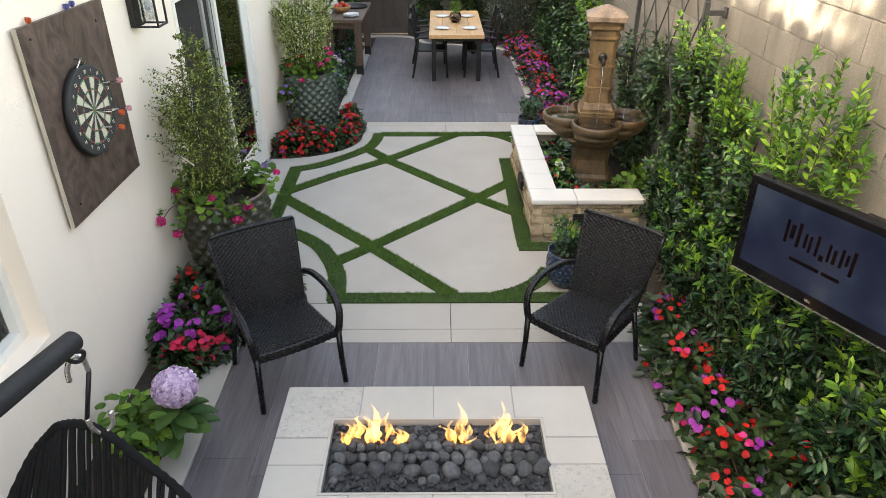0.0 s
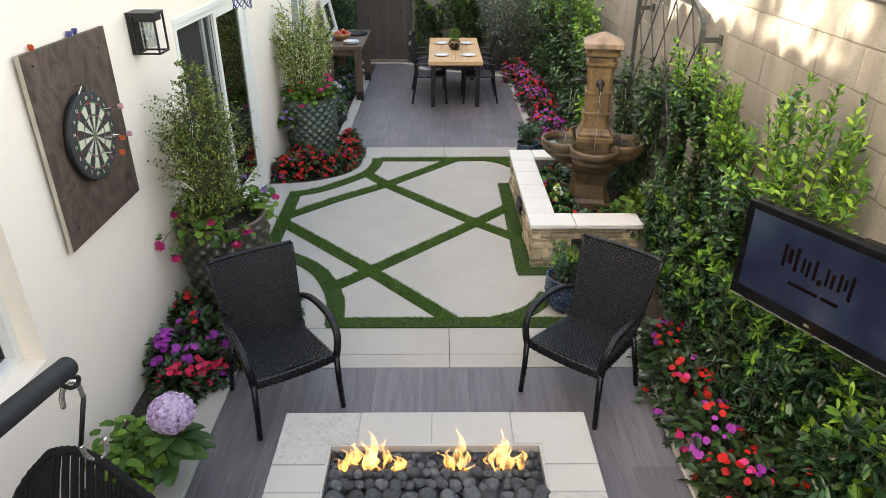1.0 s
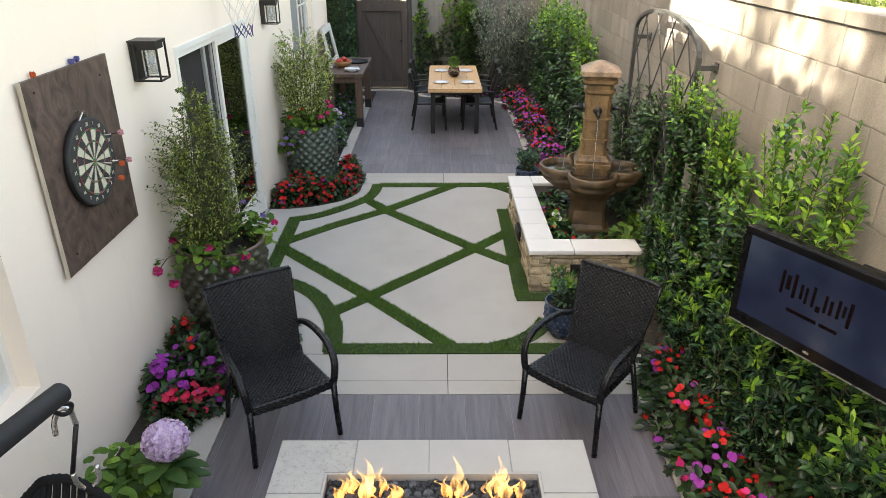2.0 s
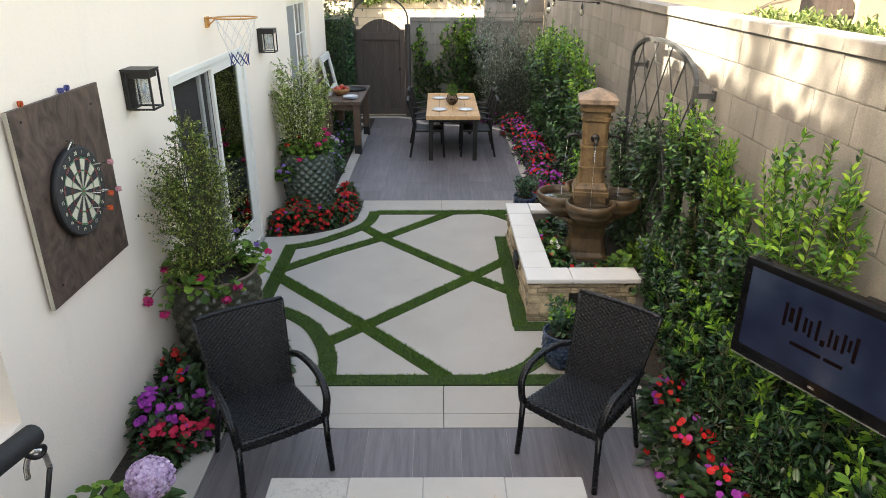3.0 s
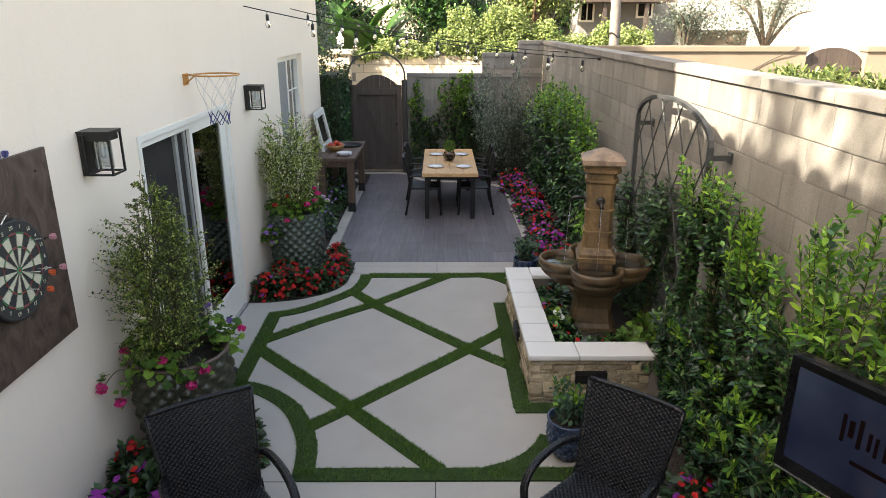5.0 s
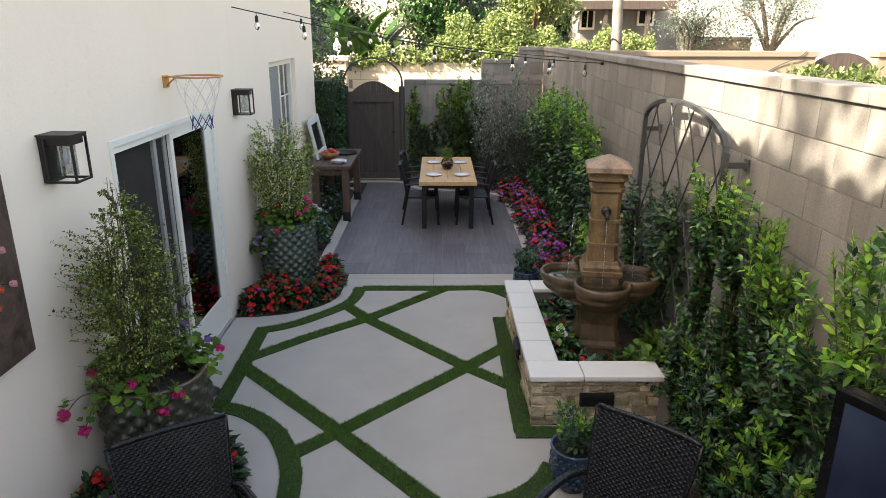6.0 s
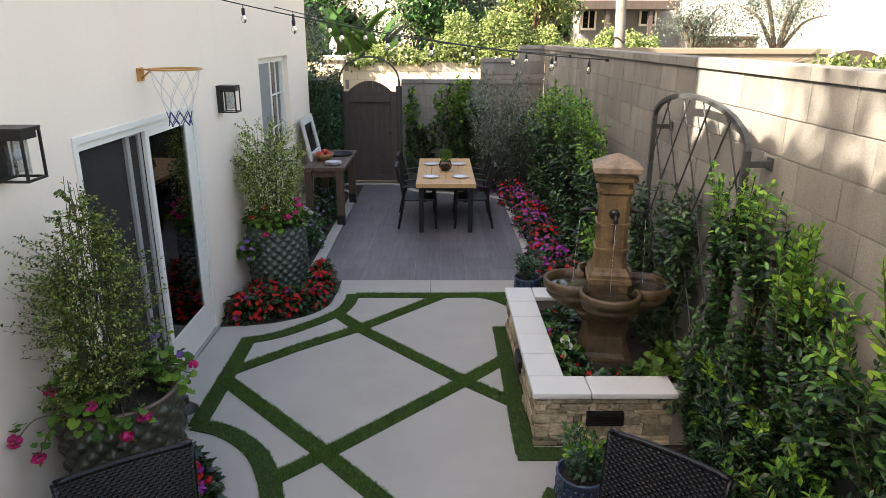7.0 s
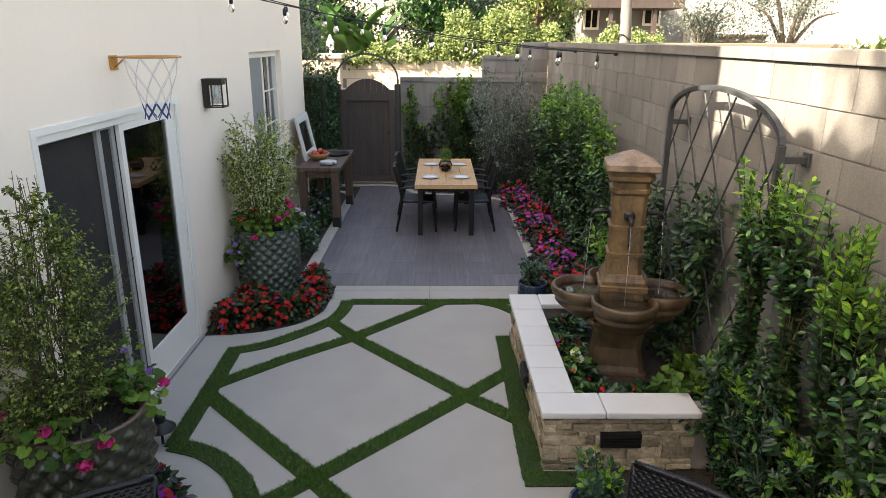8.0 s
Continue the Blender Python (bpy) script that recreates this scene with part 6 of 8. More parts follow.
def dining_chair():
    """Black metal armchair, facing local -y."""
    c = thing("dining_chair", "black metal dining armchair tucked under the teak table", "chair", group="dining chairs")
    part("seat", boxed(-0.24, 0.24, -0.24, 0.22, 0.42, 0.455, bevel=0.012), BLACKMETAL, c)
    for s in (-1, 1):
        part("leg", tube(bmesh.new(), [(s * 0.24, -0.23, 0.64), (s * 0.245, -0.24, 0.3), (s * 0.25, -0.26, 0.0)], 0.018, 8), BLACKMETAL, c)
        part("leg", tube(bmesh.new(), smoothed([(s * 0.22, 0.33, 0.92), (s * 0.225, 0.25, 0.6), (s * 0.235, 0.24, 0.4), (s * 0.25, 0.31, 0.0)], 4), 0.018, 8), BLACKMETAL, c)
        part("arm", tube(bmesh.new(), smoothed([(s * 0.23, 0.25, 0.63), (s * 0.25, 0.0, 0.655), (s * 0.24, -0.23, 0.64)], 4), 0.015, 8), BLACKMETAL, c)
    part("backrest", tube(bmesh.new(), [(-0.22, 0.33, 0.92), (-0.1, 0.345, 0.935), (0.1, 0.345, 0.935), (0.22, 0.33, 0.92)], 0.024, 8), BLACKMETAL, c)
    for k in range(7):
        x = -0.17 + k * 0.34 / 6
        part("back_slat", tube(bmesh.new(), [(x, 0.345, 0.93), (x, 0.255, 0.6), (x, 0.225, 0.44)], 0.013, 5), BLACKMETAL, c)
    return c


dc = dining_chair()
dc.matrix_world = pose(-0.10, 11.30, 0, 0, 0, 90)
for m in (pose(-0.12, 12.25, 0, 0, 0, 87), pose(0.70, 11.32, 0, 0, 0, -90), pose(0.71, 12.25, 0, 0, 0, -92)):
    copy_thing(dc, m)


def plate(at, count=1, group="plates"):
    p = thing("plate", "stacked white round plates" if count > 1 else "white round dinner plate on the wooden table", "plate", at, group)
    for k in range(count):
        part("dish", lathe(bmesh.new(), [(0.001, 0.004), (0.085, 0.004), (0.125, 0.018), (0.127, 0.022), (0.085, 0.010), (0.001, 0.009)], (0, 0, k * 0.014), 36), CERAMIC, p, smooth=True)
    return p


p0 = plate((0.08, 11.25, 0.75))
for x, y in ((0.52, 11.25), (0.08, 12.3), (0.52, 12.3)):
    copy_thing(p0, pose(x, y, 0.75))

vase = thing("vase", "round smoked glass vase holding a clipped green ball plant", "vase", (0.30, 11.78, 0.75))
SMOKE = glass("smoked_glass", (0.55, 0.52, 0.5), 0.03)
part("bowl", lathe(bmesh.new(), [(0.001, 0.0), (0.06, 0.0), (0.10, 0.05), (0.105, 0.09), (0.085, 0.15), (0.08, 0.16), (0.076, 0.15), (0.098, 0.09), (0.055, 0.008), (0.001, 0.008)], sides=28), SMOKE, vase, smooth=True)
part("planting_soil", lathe(bmesh.new(), [(0.001, 0.01), (0.05, 0.01), (0.085, 0.06), (0.001, 0.10)], sides=16), SOIL, vase)
k = 700
d = unit(rng.normal(0, 1, (k, 3)))
foliage("ball_leaves", d * rng.uniform(0.06, 0.095, (k, 1)) + np.array([0, 0, 0.25]), d + rng.normal(0, 0.4, (k, 3)), np.tile([0, 0, 1.0], (k, 1)) + rng.normal(0, 0.3, (k, 3)), rng.uniform(0.018, 0.03, k), rng.uniform(0.010, 0.016, k), LEAF_GERANIUM, vase, "clipped green ball")

# ---- rustic side table and what stands on it ----
st = thing("side_table", "rustic weathered timber console table against the house", "table", (-1.52, 12.03, 0))
for k in range(4):
    x0 = -0.31 + k * 0.62 / 4
    part("top_board", boxed(x0 + 0.002, x0 + 0.153, -0.83, 0.83, 0.845, 0.90, bevel=0.006), RUSTIC, st)
for sx, sy in ((-0.25, -0.74), (0.22, -0.74), (-0.25, 0.70), (0.22, 0.70)):
    part("leg", boxed(sx - 0.055, sx + 0.055, sy - 0.055, sy + 0.055, 0.0, 0.844, bevel=0.006), RUSTLEG, st)
    part("leg_shoe", boxed(sx - 0.058, sx + 0.058, sy - 0.058, sy + 0.058, 0.0, 0.16, bevel=0.004), BLACKMETAL, st, "black metal leg shoe")
part("apron", boxed(-0.26, 0.23, -0.75, 0.71, 0.74, 0.843), RUSTLEG, st)
plate((-1.42, 11.48, 0.90), 3)
bowl = thing("fruit_bowl", "orange wooden bowl filled with red apples", "bowl", (-1.62, 11.85, 0.90))
part("dish", lathe(bmesh.new(), [(0.001, 0.0), (0.08, 0.0), (0.15, 0.07), (0.16, 0.11), (0.15, 0.11), (0.135, 0.07), (0.001, 0.02)], sides=28), BOWLWOOD, bowl, smooth=True)
for k in range(8):
    a = k * 0.9
    bm = bmesh.new()
    bmesh.ops.create_icosphere(bm, subdivisions=2, radius=0.042, matrix=Matrix.Translation(((0.085 if k < 6 else 0.02) * math.cos(a), (0.085 if k < 6 else 0.03) * math.sin(a), 0.10 if k < 6 else 0.14)))
    part("apple", bm, REDFRUIT, bowl, smooth=True)
tray = tagged(part("tray", lathe(bmesh.new(), [(0.001, 0.0), (0.2, 0.0), (0.215, 0.03), (0.21, 0.03), (0.19, 0.008), (0.001, 0.008)], sides=36), BLACKMETAL, smooth=True), "round black metal tray on the side table", "tray")
tray.matrix_world = pose(-1.44, 12.35, 0.90)
fr = thing("picture_frame", "whitewashed wooden frame with dark mirror leaning on the wall", "frame", (-1.80, 12.12, 0.905))
fr.matrix_world = pose(-1.79, 12.12, 0.905, 0, -12, 0)
for y0, y1, z0, z1 in ((-0.44, -0.33, 0, 0.66), (0.33, 0.44, 0, 0.66), (-0.33, 0.33, 0, 0.11), (-0.33, 0.33, 0.55, 0.66)):
    part("moulding", boxed(-0.015, 0.02, y0, y1, z0, z1, bevel=0.006), WHITEWASH, fr)
MIRROR = Nodes("dark_mirror").done((0.35, 0.36, 0.36), 0.06, 1.0)
part("mirror", boxed(-0.012, 0.0, -0.33, 0.33, 0.11, 0.55), MIRROR, fr, "dark mirror glass")

# ---- string lights ----
WIRE = surface("black_cable", (0.012, 0.012, 0.012), (0.02, 0.02, 0.02), 20, 0.6, 90, 0.1, 0.001)
BULB = glass("bulb_glass", (1.0, 0.97, 0.9))
for a, b, sag, cnt in (((XL, 8.40, 3.12), (2.22, 9.65, 2.51), 0.09, 9), ((XL, 10.83, 3.14), (2.22, 12.0, 2.50), 0.10, 9)):
    s = thing("string_light", "black string light cable with clear bulbs, unlit", "string light", group="string lights")
    A, B = Vector(a), Vector(b)
    line = [A.lerp(B, t / 30) - Vector((0, 0, sag * 4 * (t / 30) * (1 - t / 30))) for t in range(31)]
    part("cable", tube(bmesh.new(), line, 0.006, 6), WIRE, s, smooth=True)
    part("hook", boxed(b[0] - 0.03, b[0] + 0.01, b[1] - 0.012, b[1] + 0.012, b[2] - 0.02, b[2] + 0.012, bevel=0.002), BLACKMETAL, s)
    for k in range(cnt):
        t = (k + 0.5) / cnt
        p = A.lerp(B, t) - Vector((0, 0, sag * 4 * t * (1 - t)))
        part("socket", tube(bmesh.new(), [p, p - Vector((0, 0, 0.03)), p - Vector((0, 0, 0.035)), p - Vector((0, 0, 0.095))], [0.004, 0.005, 0.017, 0.019], 8), WIRE, s, smooth=True)
        part("bulb", lathe(bmesh.new(), [(0.014, -0.095), (0.027, -0.125), (0.028, -0.145), (0.018, -0.17), (0.001, -0.178)], p, 12), BULB, s, "clear glass bulb", smooth=True)

# ---- hanging rope chair on its stand ----
ROPE = surface("black_cord", (0.005, 0.005, 0.0055), (0.012, 0.0115, 0.012), 30, 0.75, 220, 0.6, 0.003, spec=0.15)
FOAM = surface("black_foam_sleeve", (0.009, 0.009, 0.0095), (0.019, 0.019, 0.0195), 12, 0.62, 160, 0.25, 0.002, spec=0.3)
hang = thing("hanging_chair", "black woven cord hanging chair on a steel hook and padded arm", "chair", (-1.25, 1.84, 0))
part("support_arm", tube(bmesh.new(), [(0.0, -2.2, 2.0), (0.0, -1.0, 1.79), (0.012, -0.33, 1.652), (0.020, 0.012, 1.585)], 0.037, 44), FOAM, hang, "padded black support arm")
part("stand_post", tube(bmesh.new(), [(0.0, -2.2, 0.0), (0.0, -2.2, 2.0)], 0.04, 14), BLACKMETAL, hang, smooth=True)
part("stand_foot", tube(bmesh.new(), [(-0.5, -2.2, 0.03), (0.45, -2.2, 0.03)], 0.03, 12), BLACKMETAL, hang, smooth=True)
bm = bmesh.new()
tube(bm, smoothed([(0.0, -0.035, 1.555), (0.012, -0.005, 1.51), (0.025, 0.02, 1.50), (0.033, 0.03, 1.525), (0.022, 0.0, 1.55)], 5), 0.008, 8)
part("eye_ring", bm, BLACKMETAL, hang, smooth=True)
bm = bmesh.new()
tube(bm, smoothed([(-0.045, 0.02, 1.40), (-0.043, 0.03, 1.45), (-0.02, 0.04, 1.495), (0.004, 0.055, 1.48), (0.006, 0.065, 1.41)], 6), 0.0095, 10)
part("hook", bm, STEEL, hang, "polished steel hook", smooth=True)
bm = bmesh.new()
tube(bm, smoothed([(-0.055, 0.06, 1.19), (-0.05, 0.065, 1.13), (-0.022, 0.08, 1.10), (0.01, 0.095, 1.125), (0.014, 0.10, 1.19)], 6), 0.010, 10)
part("hook", bm, STEEL, hang, "polished steel hook", smooth=True)
part("hook_shank", tube(bmesh.new(), [(0.006, 0.065, 1.41), (-0.055, 0.06, 1.19)], 0.009, 10), BLACKMETAL, hang, smooth=True)
hoop_line = smoothed([(-0.46, 0.0, 0.76), (-0.34, 0.08, 0.965), (-0.235, 0.09, 1.085), (-0.185, 0.09, 1.125), (-0.10, 0.09, 1.13), (-0.01, 0.08, 1.085), (0.09, 0.08, 0.945), (0.19, 0.08, 0.80), (0.29, 0.04, 0.68)], 8)
bm = tube(bmesh.new(), hoop_line, [0.0165 + 0.0035 * (k % 2) for k in range(len(hoop_line))], 10)
part("wrapped_rim", bm, ROPE, hang, "cord-wrapped rim", smooth=True)
foot_line = smoothed([(-0.58, -0.55, 0.52), (-0.44, -0.50, 0.42), (-0.22, -0.46, 0.40), (0.02, -0.46, 0.42), (0.24, -0.50, 0.50)], 12)
bm = tube(bmesh.new(), foot_line, 0.02, 8)
part("seat_rim", bm, ROPE, hang, smooth=True)
for k in range(40):
    t = (k + 0.5) / 40
    p = hoop_line[int(t * (len(hoop_line) - 1))]
    q = foot_line[int(t * (len(foot_line) - 1))]
    mid = (p + q) / 2 + Vector((0, 0.12, -0.08))
    part("cord", tube(bmesh.new(), smoothed([p, mid, q], 5), 0.009, 6), ROPE, hang, smooth=True)
for s in (0, -1):
    e = foot_line[s]
    part("side_strut", tube(bmesh.new(), [hoop_line[s], e], 0.018, 8), ROPE, hang, smooth=True)

# ---- pots ----


def quilted_pot(name, label, at, r_top, r_base, height, material, cells=15, rows=6, depth=0.034):
    """A large pot with a raised diamond quilt."""
    p = thing(name, label, "pot", at, "large quilted pots")
    bm = bmesh.new()
    nu, nv = cells * 8, rows * 8
    rings = []
    for j in range(nv + 1):
        t = j / nv
        base_r = r_base + (r_top - r_base) * (t ** 0.8) + 0.02 * math.sin(math.pi * t)
        ring_ = []
        for i in range(nu):
            u = i / nu * cells
            v = t * rows
            a_, b_ = (u + v) % 1.0, (u - v) % 1.0
            q = min(min(a_, 1 - a_), min(b_, 1 - b_)) * 2
            edge = min(1.0, t * 14, (1 - t) * 14)
            rr = base_r + depth * (q ** 0.75) * edge
            an = 2 * math.pi * i / nu
            ring_.append(bm.verts.new((rr * math.cos(an), rr * math.sin(an), height * t)))
        rings.append(ring_)
    for a_, b_ in zip(rings, rings[1:]):
        for i in range(nu):
            bm.faces.new((a_[i], a_[(i + 1) % nu], b_[(i + 1) % nu], b_[i]))
    part("body", bm, material, p, smooth=True)
    lip = [(r_top - 0.002, height - 0.006), (r_top + 0.014, height + 0.004), (r_top + 0.010, height + 0.016), (r_top - 0.012, height + 0.016), (r_top - 0.03, height - 0.01), (r_top - 0.04, height - 0.12)]
    part("rim", lathe(bmesh.new(), lip, sides=64), RIMGLAZE if material is BROWNPOT else material, p, smooth=True)
    part("potting_soil", lathe(bmesh.new(), [(0.001, height - 0.06), (r_top - 0.03, height - 0.07)], sides=32), SOIL, p)
    return p


POT_A, POT_B = (-1.672, 4.80), (-1.645, 8.62)
quilted_pot("plant_pot", "large olive-brown glazed pot with a quilted diamond pattern", (*POT_A, 0.0), 0.322, 0.23, 0.80, BROWNPOT, 17, 7, 0.038)
quilted_pot("plant_pot", "large dark green glazed pot with a quilted diamond pattern", (*POT_B, 0.0), 0.305, 0.275, 0.74, GREENPOT, 17, 7)


def small_pot(label, at, r_top, height, material, dimples):
    p = thing("plant_pot", label, "pot", at, "small pots")
    prof = [(0.001, 0.0), (r_top * 0.62, 0.0), (r_top * 0.85, height * 0.2), (r_top * 1.02, height * 0.55), (r_top * 0.97, height * 0.9), (r_top * 1.03, height * 0.95), (r_top * 1.03, height), (r_top * 0.92, height), (r_top * 0.88, height * 0.8)]
    part("body", lathe(bmesh.new(), prof, sides=40), material, p, smooth=True)
    if dimples:
        bm = bmesh.new()
        for j in range(6):
            for i in range(20):
                a_ = 2 * math.pi * (i + 0.5 * (j % 2)) / 20
                z = height * (0.2 + 0.12 * j)
                rr = np.interp(z, [0, height * 0.2, height * 0.55, height * 0.9], [r_top * 0.62, r_top * 0.85, r_top * 1.02, r_top * 0.97])
                bmesh.ops.create_icosphere(bm, subdivisions=1, radius=1, matrix=Matrix.Translation((rr * math.cos(a_), rr * math.sin(a_), z)) @ Matrix.Rotation(a_, 4, "Z") @ Matrix.Diagonal((0.008, 0.017, 0.017, 1)))
        part("studs", bm, material, p, "raised studs", smooth=True)
    part("potting_soil", lathe(bmesh.new(), [(0.001, height * 0.86), (r_top * 0.9, height * 0.84)], sides=24), SOIL, p)
    return p


small_pot("round dark blue glazed pot with raised studs", (1.05, 4.72, 0.0), 0.155, 0.31, BLUEPOT, True)
small_pot("plain dark slate-blue round pot beside the planter", (1.17, 8.22, 0.0), 0.15, 0.27, BLUEPOT, False)
shrub("small_shrub", "young green shrub growing in a blue pot", "plant", (1.05, 4.72, 0.26), 0.30, 0.17, 18, 34, 0.046, LEAF_BLUE, 301, 0.6, 0.07, 0.2, tips=LEAF_LIME, tip_share=0.12)
shrub("small_shrub", "young blue-green shrub growing in a dark pot", "plant", (1.17, 8.22, 0.22), 0.33, 0.16, 18, 34, 0.048, LEAF_BLUE, 302, 0.55, 0.07, 0.2)

# ---- tall airy shrubs and geraniums in the large pots ----


def airy_shrub(label, at, profile, stems_n, twigs, per_twig, leaf, material, seed, squash=1.0, spikes=6, base_r=0.15):
    """An upright wispy shrub: thin stems inside an outline of (height, radius), arching twigs and tiny leaves."""
    r = np.random.default_rng(seed)
    ob = thing("potted_shrub", label, "shrub", at)
    hs, rs = [p[0] for p in profile], [p[1] for p in profile]
    top = hs[-1]
    lines = []
    for k in range(stems_n + spikes):
        a = 2.4 * k + r.uniform(-0.3, 0.3)
        tall = top * (r.uniform(0.55, 0.92) if k < stems_n else r.uniform(0.95, 1.12))
        out = np.interp(min(tall, top) * 0.92, hs, rs) * (r.uniform(0.3, 0.98) if k < stems_n else r.uniform(0.2, 0.9))
        foot = base_r * math.sqrt(r.random())
        ln = []
        for t in np.linspace(0, 1, 9):
            rad = foot + (out - foot) * t ** 0.8
            ln.append([rad * math.cos(a) * squash + r.normal(0, 0.008), rad * math.sin(a) + r.normal(0, 0.008), tall * t])
        lines.append(np.array(ln))
        part("stem", tube(bmesh.new(), ln, list(np.linspace(0.0055, 0.0014, 9)), 5, cap=False), STEM, ob, smooth=True)
    base, way, twig_bm = [], [], bmesh.new()
    for k in range(twigs):
        ln = lines[int(r.integers(0, len(lines)))]
        z = min(top, ln[-1][2]) * (0.06 + 0.92 * r.random() ** 0.9)
        foot = np.array([np.interp(z, ln[:, 2], ln[:, q]) for q in range(3)])
        reach = np.interp(z, hs, rs)
        a = math.atan2(foot[1], foot[0]) + r.normal(0, 0.9)
        far = min(0.36, max(0.08, reach * r.uniform(0.55, 1.2) - math.hypot(foot[0], foot[1])))
        tip = foot + np.array([math.cos(a) * far * squash, math.sin(a) * far, far * r.uniform(0.35, 1.0)])
        tip[0] = max(tip[0], -0.31)
        mid = foot * 0.5 + tip * 0.5 + np.array([0, 0, far * r.uniform(-0.02, 0.16)])
        tube(twig_bm, [foot, mid, tip], [0.0018, 0.0014, 0.0008], 3, cap=False)
        s = np.linspace(0.08, 1.0, per_twig)[:, None] + r.normal(0, 0.02, (per_twig, 1))
        p = foot * (1 - s) ** 2 + 2 * (2 * mid - 0.5 * foot - 0.5 * tip) * s * (1 - s) + tip * s ** 2
        d = (tip - foot) / np.linalg.norm(tip - foot)
        q = np.cross(d, r.normal(0, 1, 3))
        q /= np.linalg.norm(q)
        flip = np.where(np.arange(per_twig) % 2, 1.0, -1.0)[:, None]
        base.append(p)
        way.append(q * flip + d * 0.55 + r.normal(0, 0.4, (per_twig, 3)))
    for ln in lines:
        m = 26
        t = r.uniform(0.25, 1.0, m)
        p = np.stack([np.interp(t, np.linspace(0, 1, 9), ln[:, q]) for q in range(3)], 1)
        base.append(p)
        way.append(r.normal(0, 1, (m, 3)) + np.array([0, 0, 0.5]))
    part("twig_work", twig_bm, STEM, ob)
    base, way = np.concatenate(base), np.concatenate(way)
    n = len(base)
    size = leaf * r.uniform(0.6, 1.25, n)
    foliage("leaves", base, way, np.tile([0, 0, 1.0], (n, 1)) + r.normal(0, 0.5, (n, 3)), size, size * 0.62, material, ob, simple=True)
    return ob


airy_shrub("tall airy small-leaved shrub growing in a quilted pot", (-1.70, 4.73, 0.74), ((0.0, 0.28), (0.12, 0.42), (0.35, 0.50), (0.60, 0.42), (0.82, 0.29), (1.0, 0.18), (1.26, 0.07)), 30, 560, 18, 0.023, LEAF_SHRUB, 311, 0.80, 9)
airy_shrub("rounded airy shrub with pale new leaves growing in a green pot", (-1.68, 8.62, 0.70), ((0.0, 0.28), (0.15, 0.38), (0.40, 0.40), (0.70, 0.40), (0.95, 0.38), (1.08, 0.30), (1.2, 0.16)), 30, 620, 14, 0.030, LEAF_PALE, 312, 0.88, 4)


def geranium(label, at, n_leaf, spread, heads, seed, up=0.14, gap=None):
    """Trailing geranium: round leaves and pompon flower heads on stalks."""
    r_ = np.random.default_rng(seed)
    g = thing("geranium", label, "flower", at, "pot geraniums")
    a_ = r_.uniform(0, 2 * math.pi, n_leaf) if gap is None else gap[1] + r_.uniform(0, 2 * math.pi - gap[1] + gap[0], n_leaf)
    rad = spread * np.sqrt(r_.uniform(0.06, 1.0, n_leaf))
    p = np.stack([rad * np.cos(a_), rad * np.sin(a_), r_.uniform(-0.02, up, n_leaf) - 0.05 * (rad / spread) ** 4], 1)
    way = np.stack([np.cos(a_), np.sin(a_), r_.uniform(-0.4, 0.5, n_leaf)], 1) + r_.normal(0, 0.4, (n_leaf, 3))
    ln = r_.uniform(0.045, 0.075, n_leaf)
    broad_leaves("leaves", p, way, np.tile([0, 0, 1.0], (n_leaf, 1)) + r_.normal(0, 0.4, (n_leaf, 3)), ln * 1.05, LEAF_GERANIUM, g, lobes=7)
    for k, (x, y, z, material, size) in enumerate(heads):
        c = Vector((x, y, z))
        stalk = tube(bmesh.new(), smoothed([(x * 0.55, y * 0.55, 0.0), (x * 0.8, y * 0.8, z * 0.5 + 0.06), tuple(c)], 4), 0.0035, 5)
        part("stalk", stalk, STEM, g, smooth=True)
        d_ = unit(r_.normal(0, 1, (26, 3)) + np.array([0, 0, 0.35]))
        squash = np.array([r_.uniform(0.9, 1.25), r_.uniform(0.9, 1.25), 0.62]) * r_.uniform(0.55, 1.0, (26, 1))
        blossoms("flower_head", np.array(c) + d_ * size * 0.72 * squash, d_ + r_.normal(0, 0.3, (26, 3)), 0.032, material, g, seed=seed * 7 + k)
        q_ = np.array([x * 0.9, y * 0.9, z * 0.8 + 0.01]) + r_.normal(0, 0.035, (8, 3))
        broad_leaves("stalk_leaves", q_, r_.normal(0, 0.6, (8, 3)) + np.array([x * 2, y * 2, 0.2]), np.tile([0, 0, 1.0], (8, 1)) + r_.normal(0, 0.4, (8, 3)), r_.uniform(0.035, 0.062, 8), LEAF_GERANIUM, g, lobes=7)
    return g


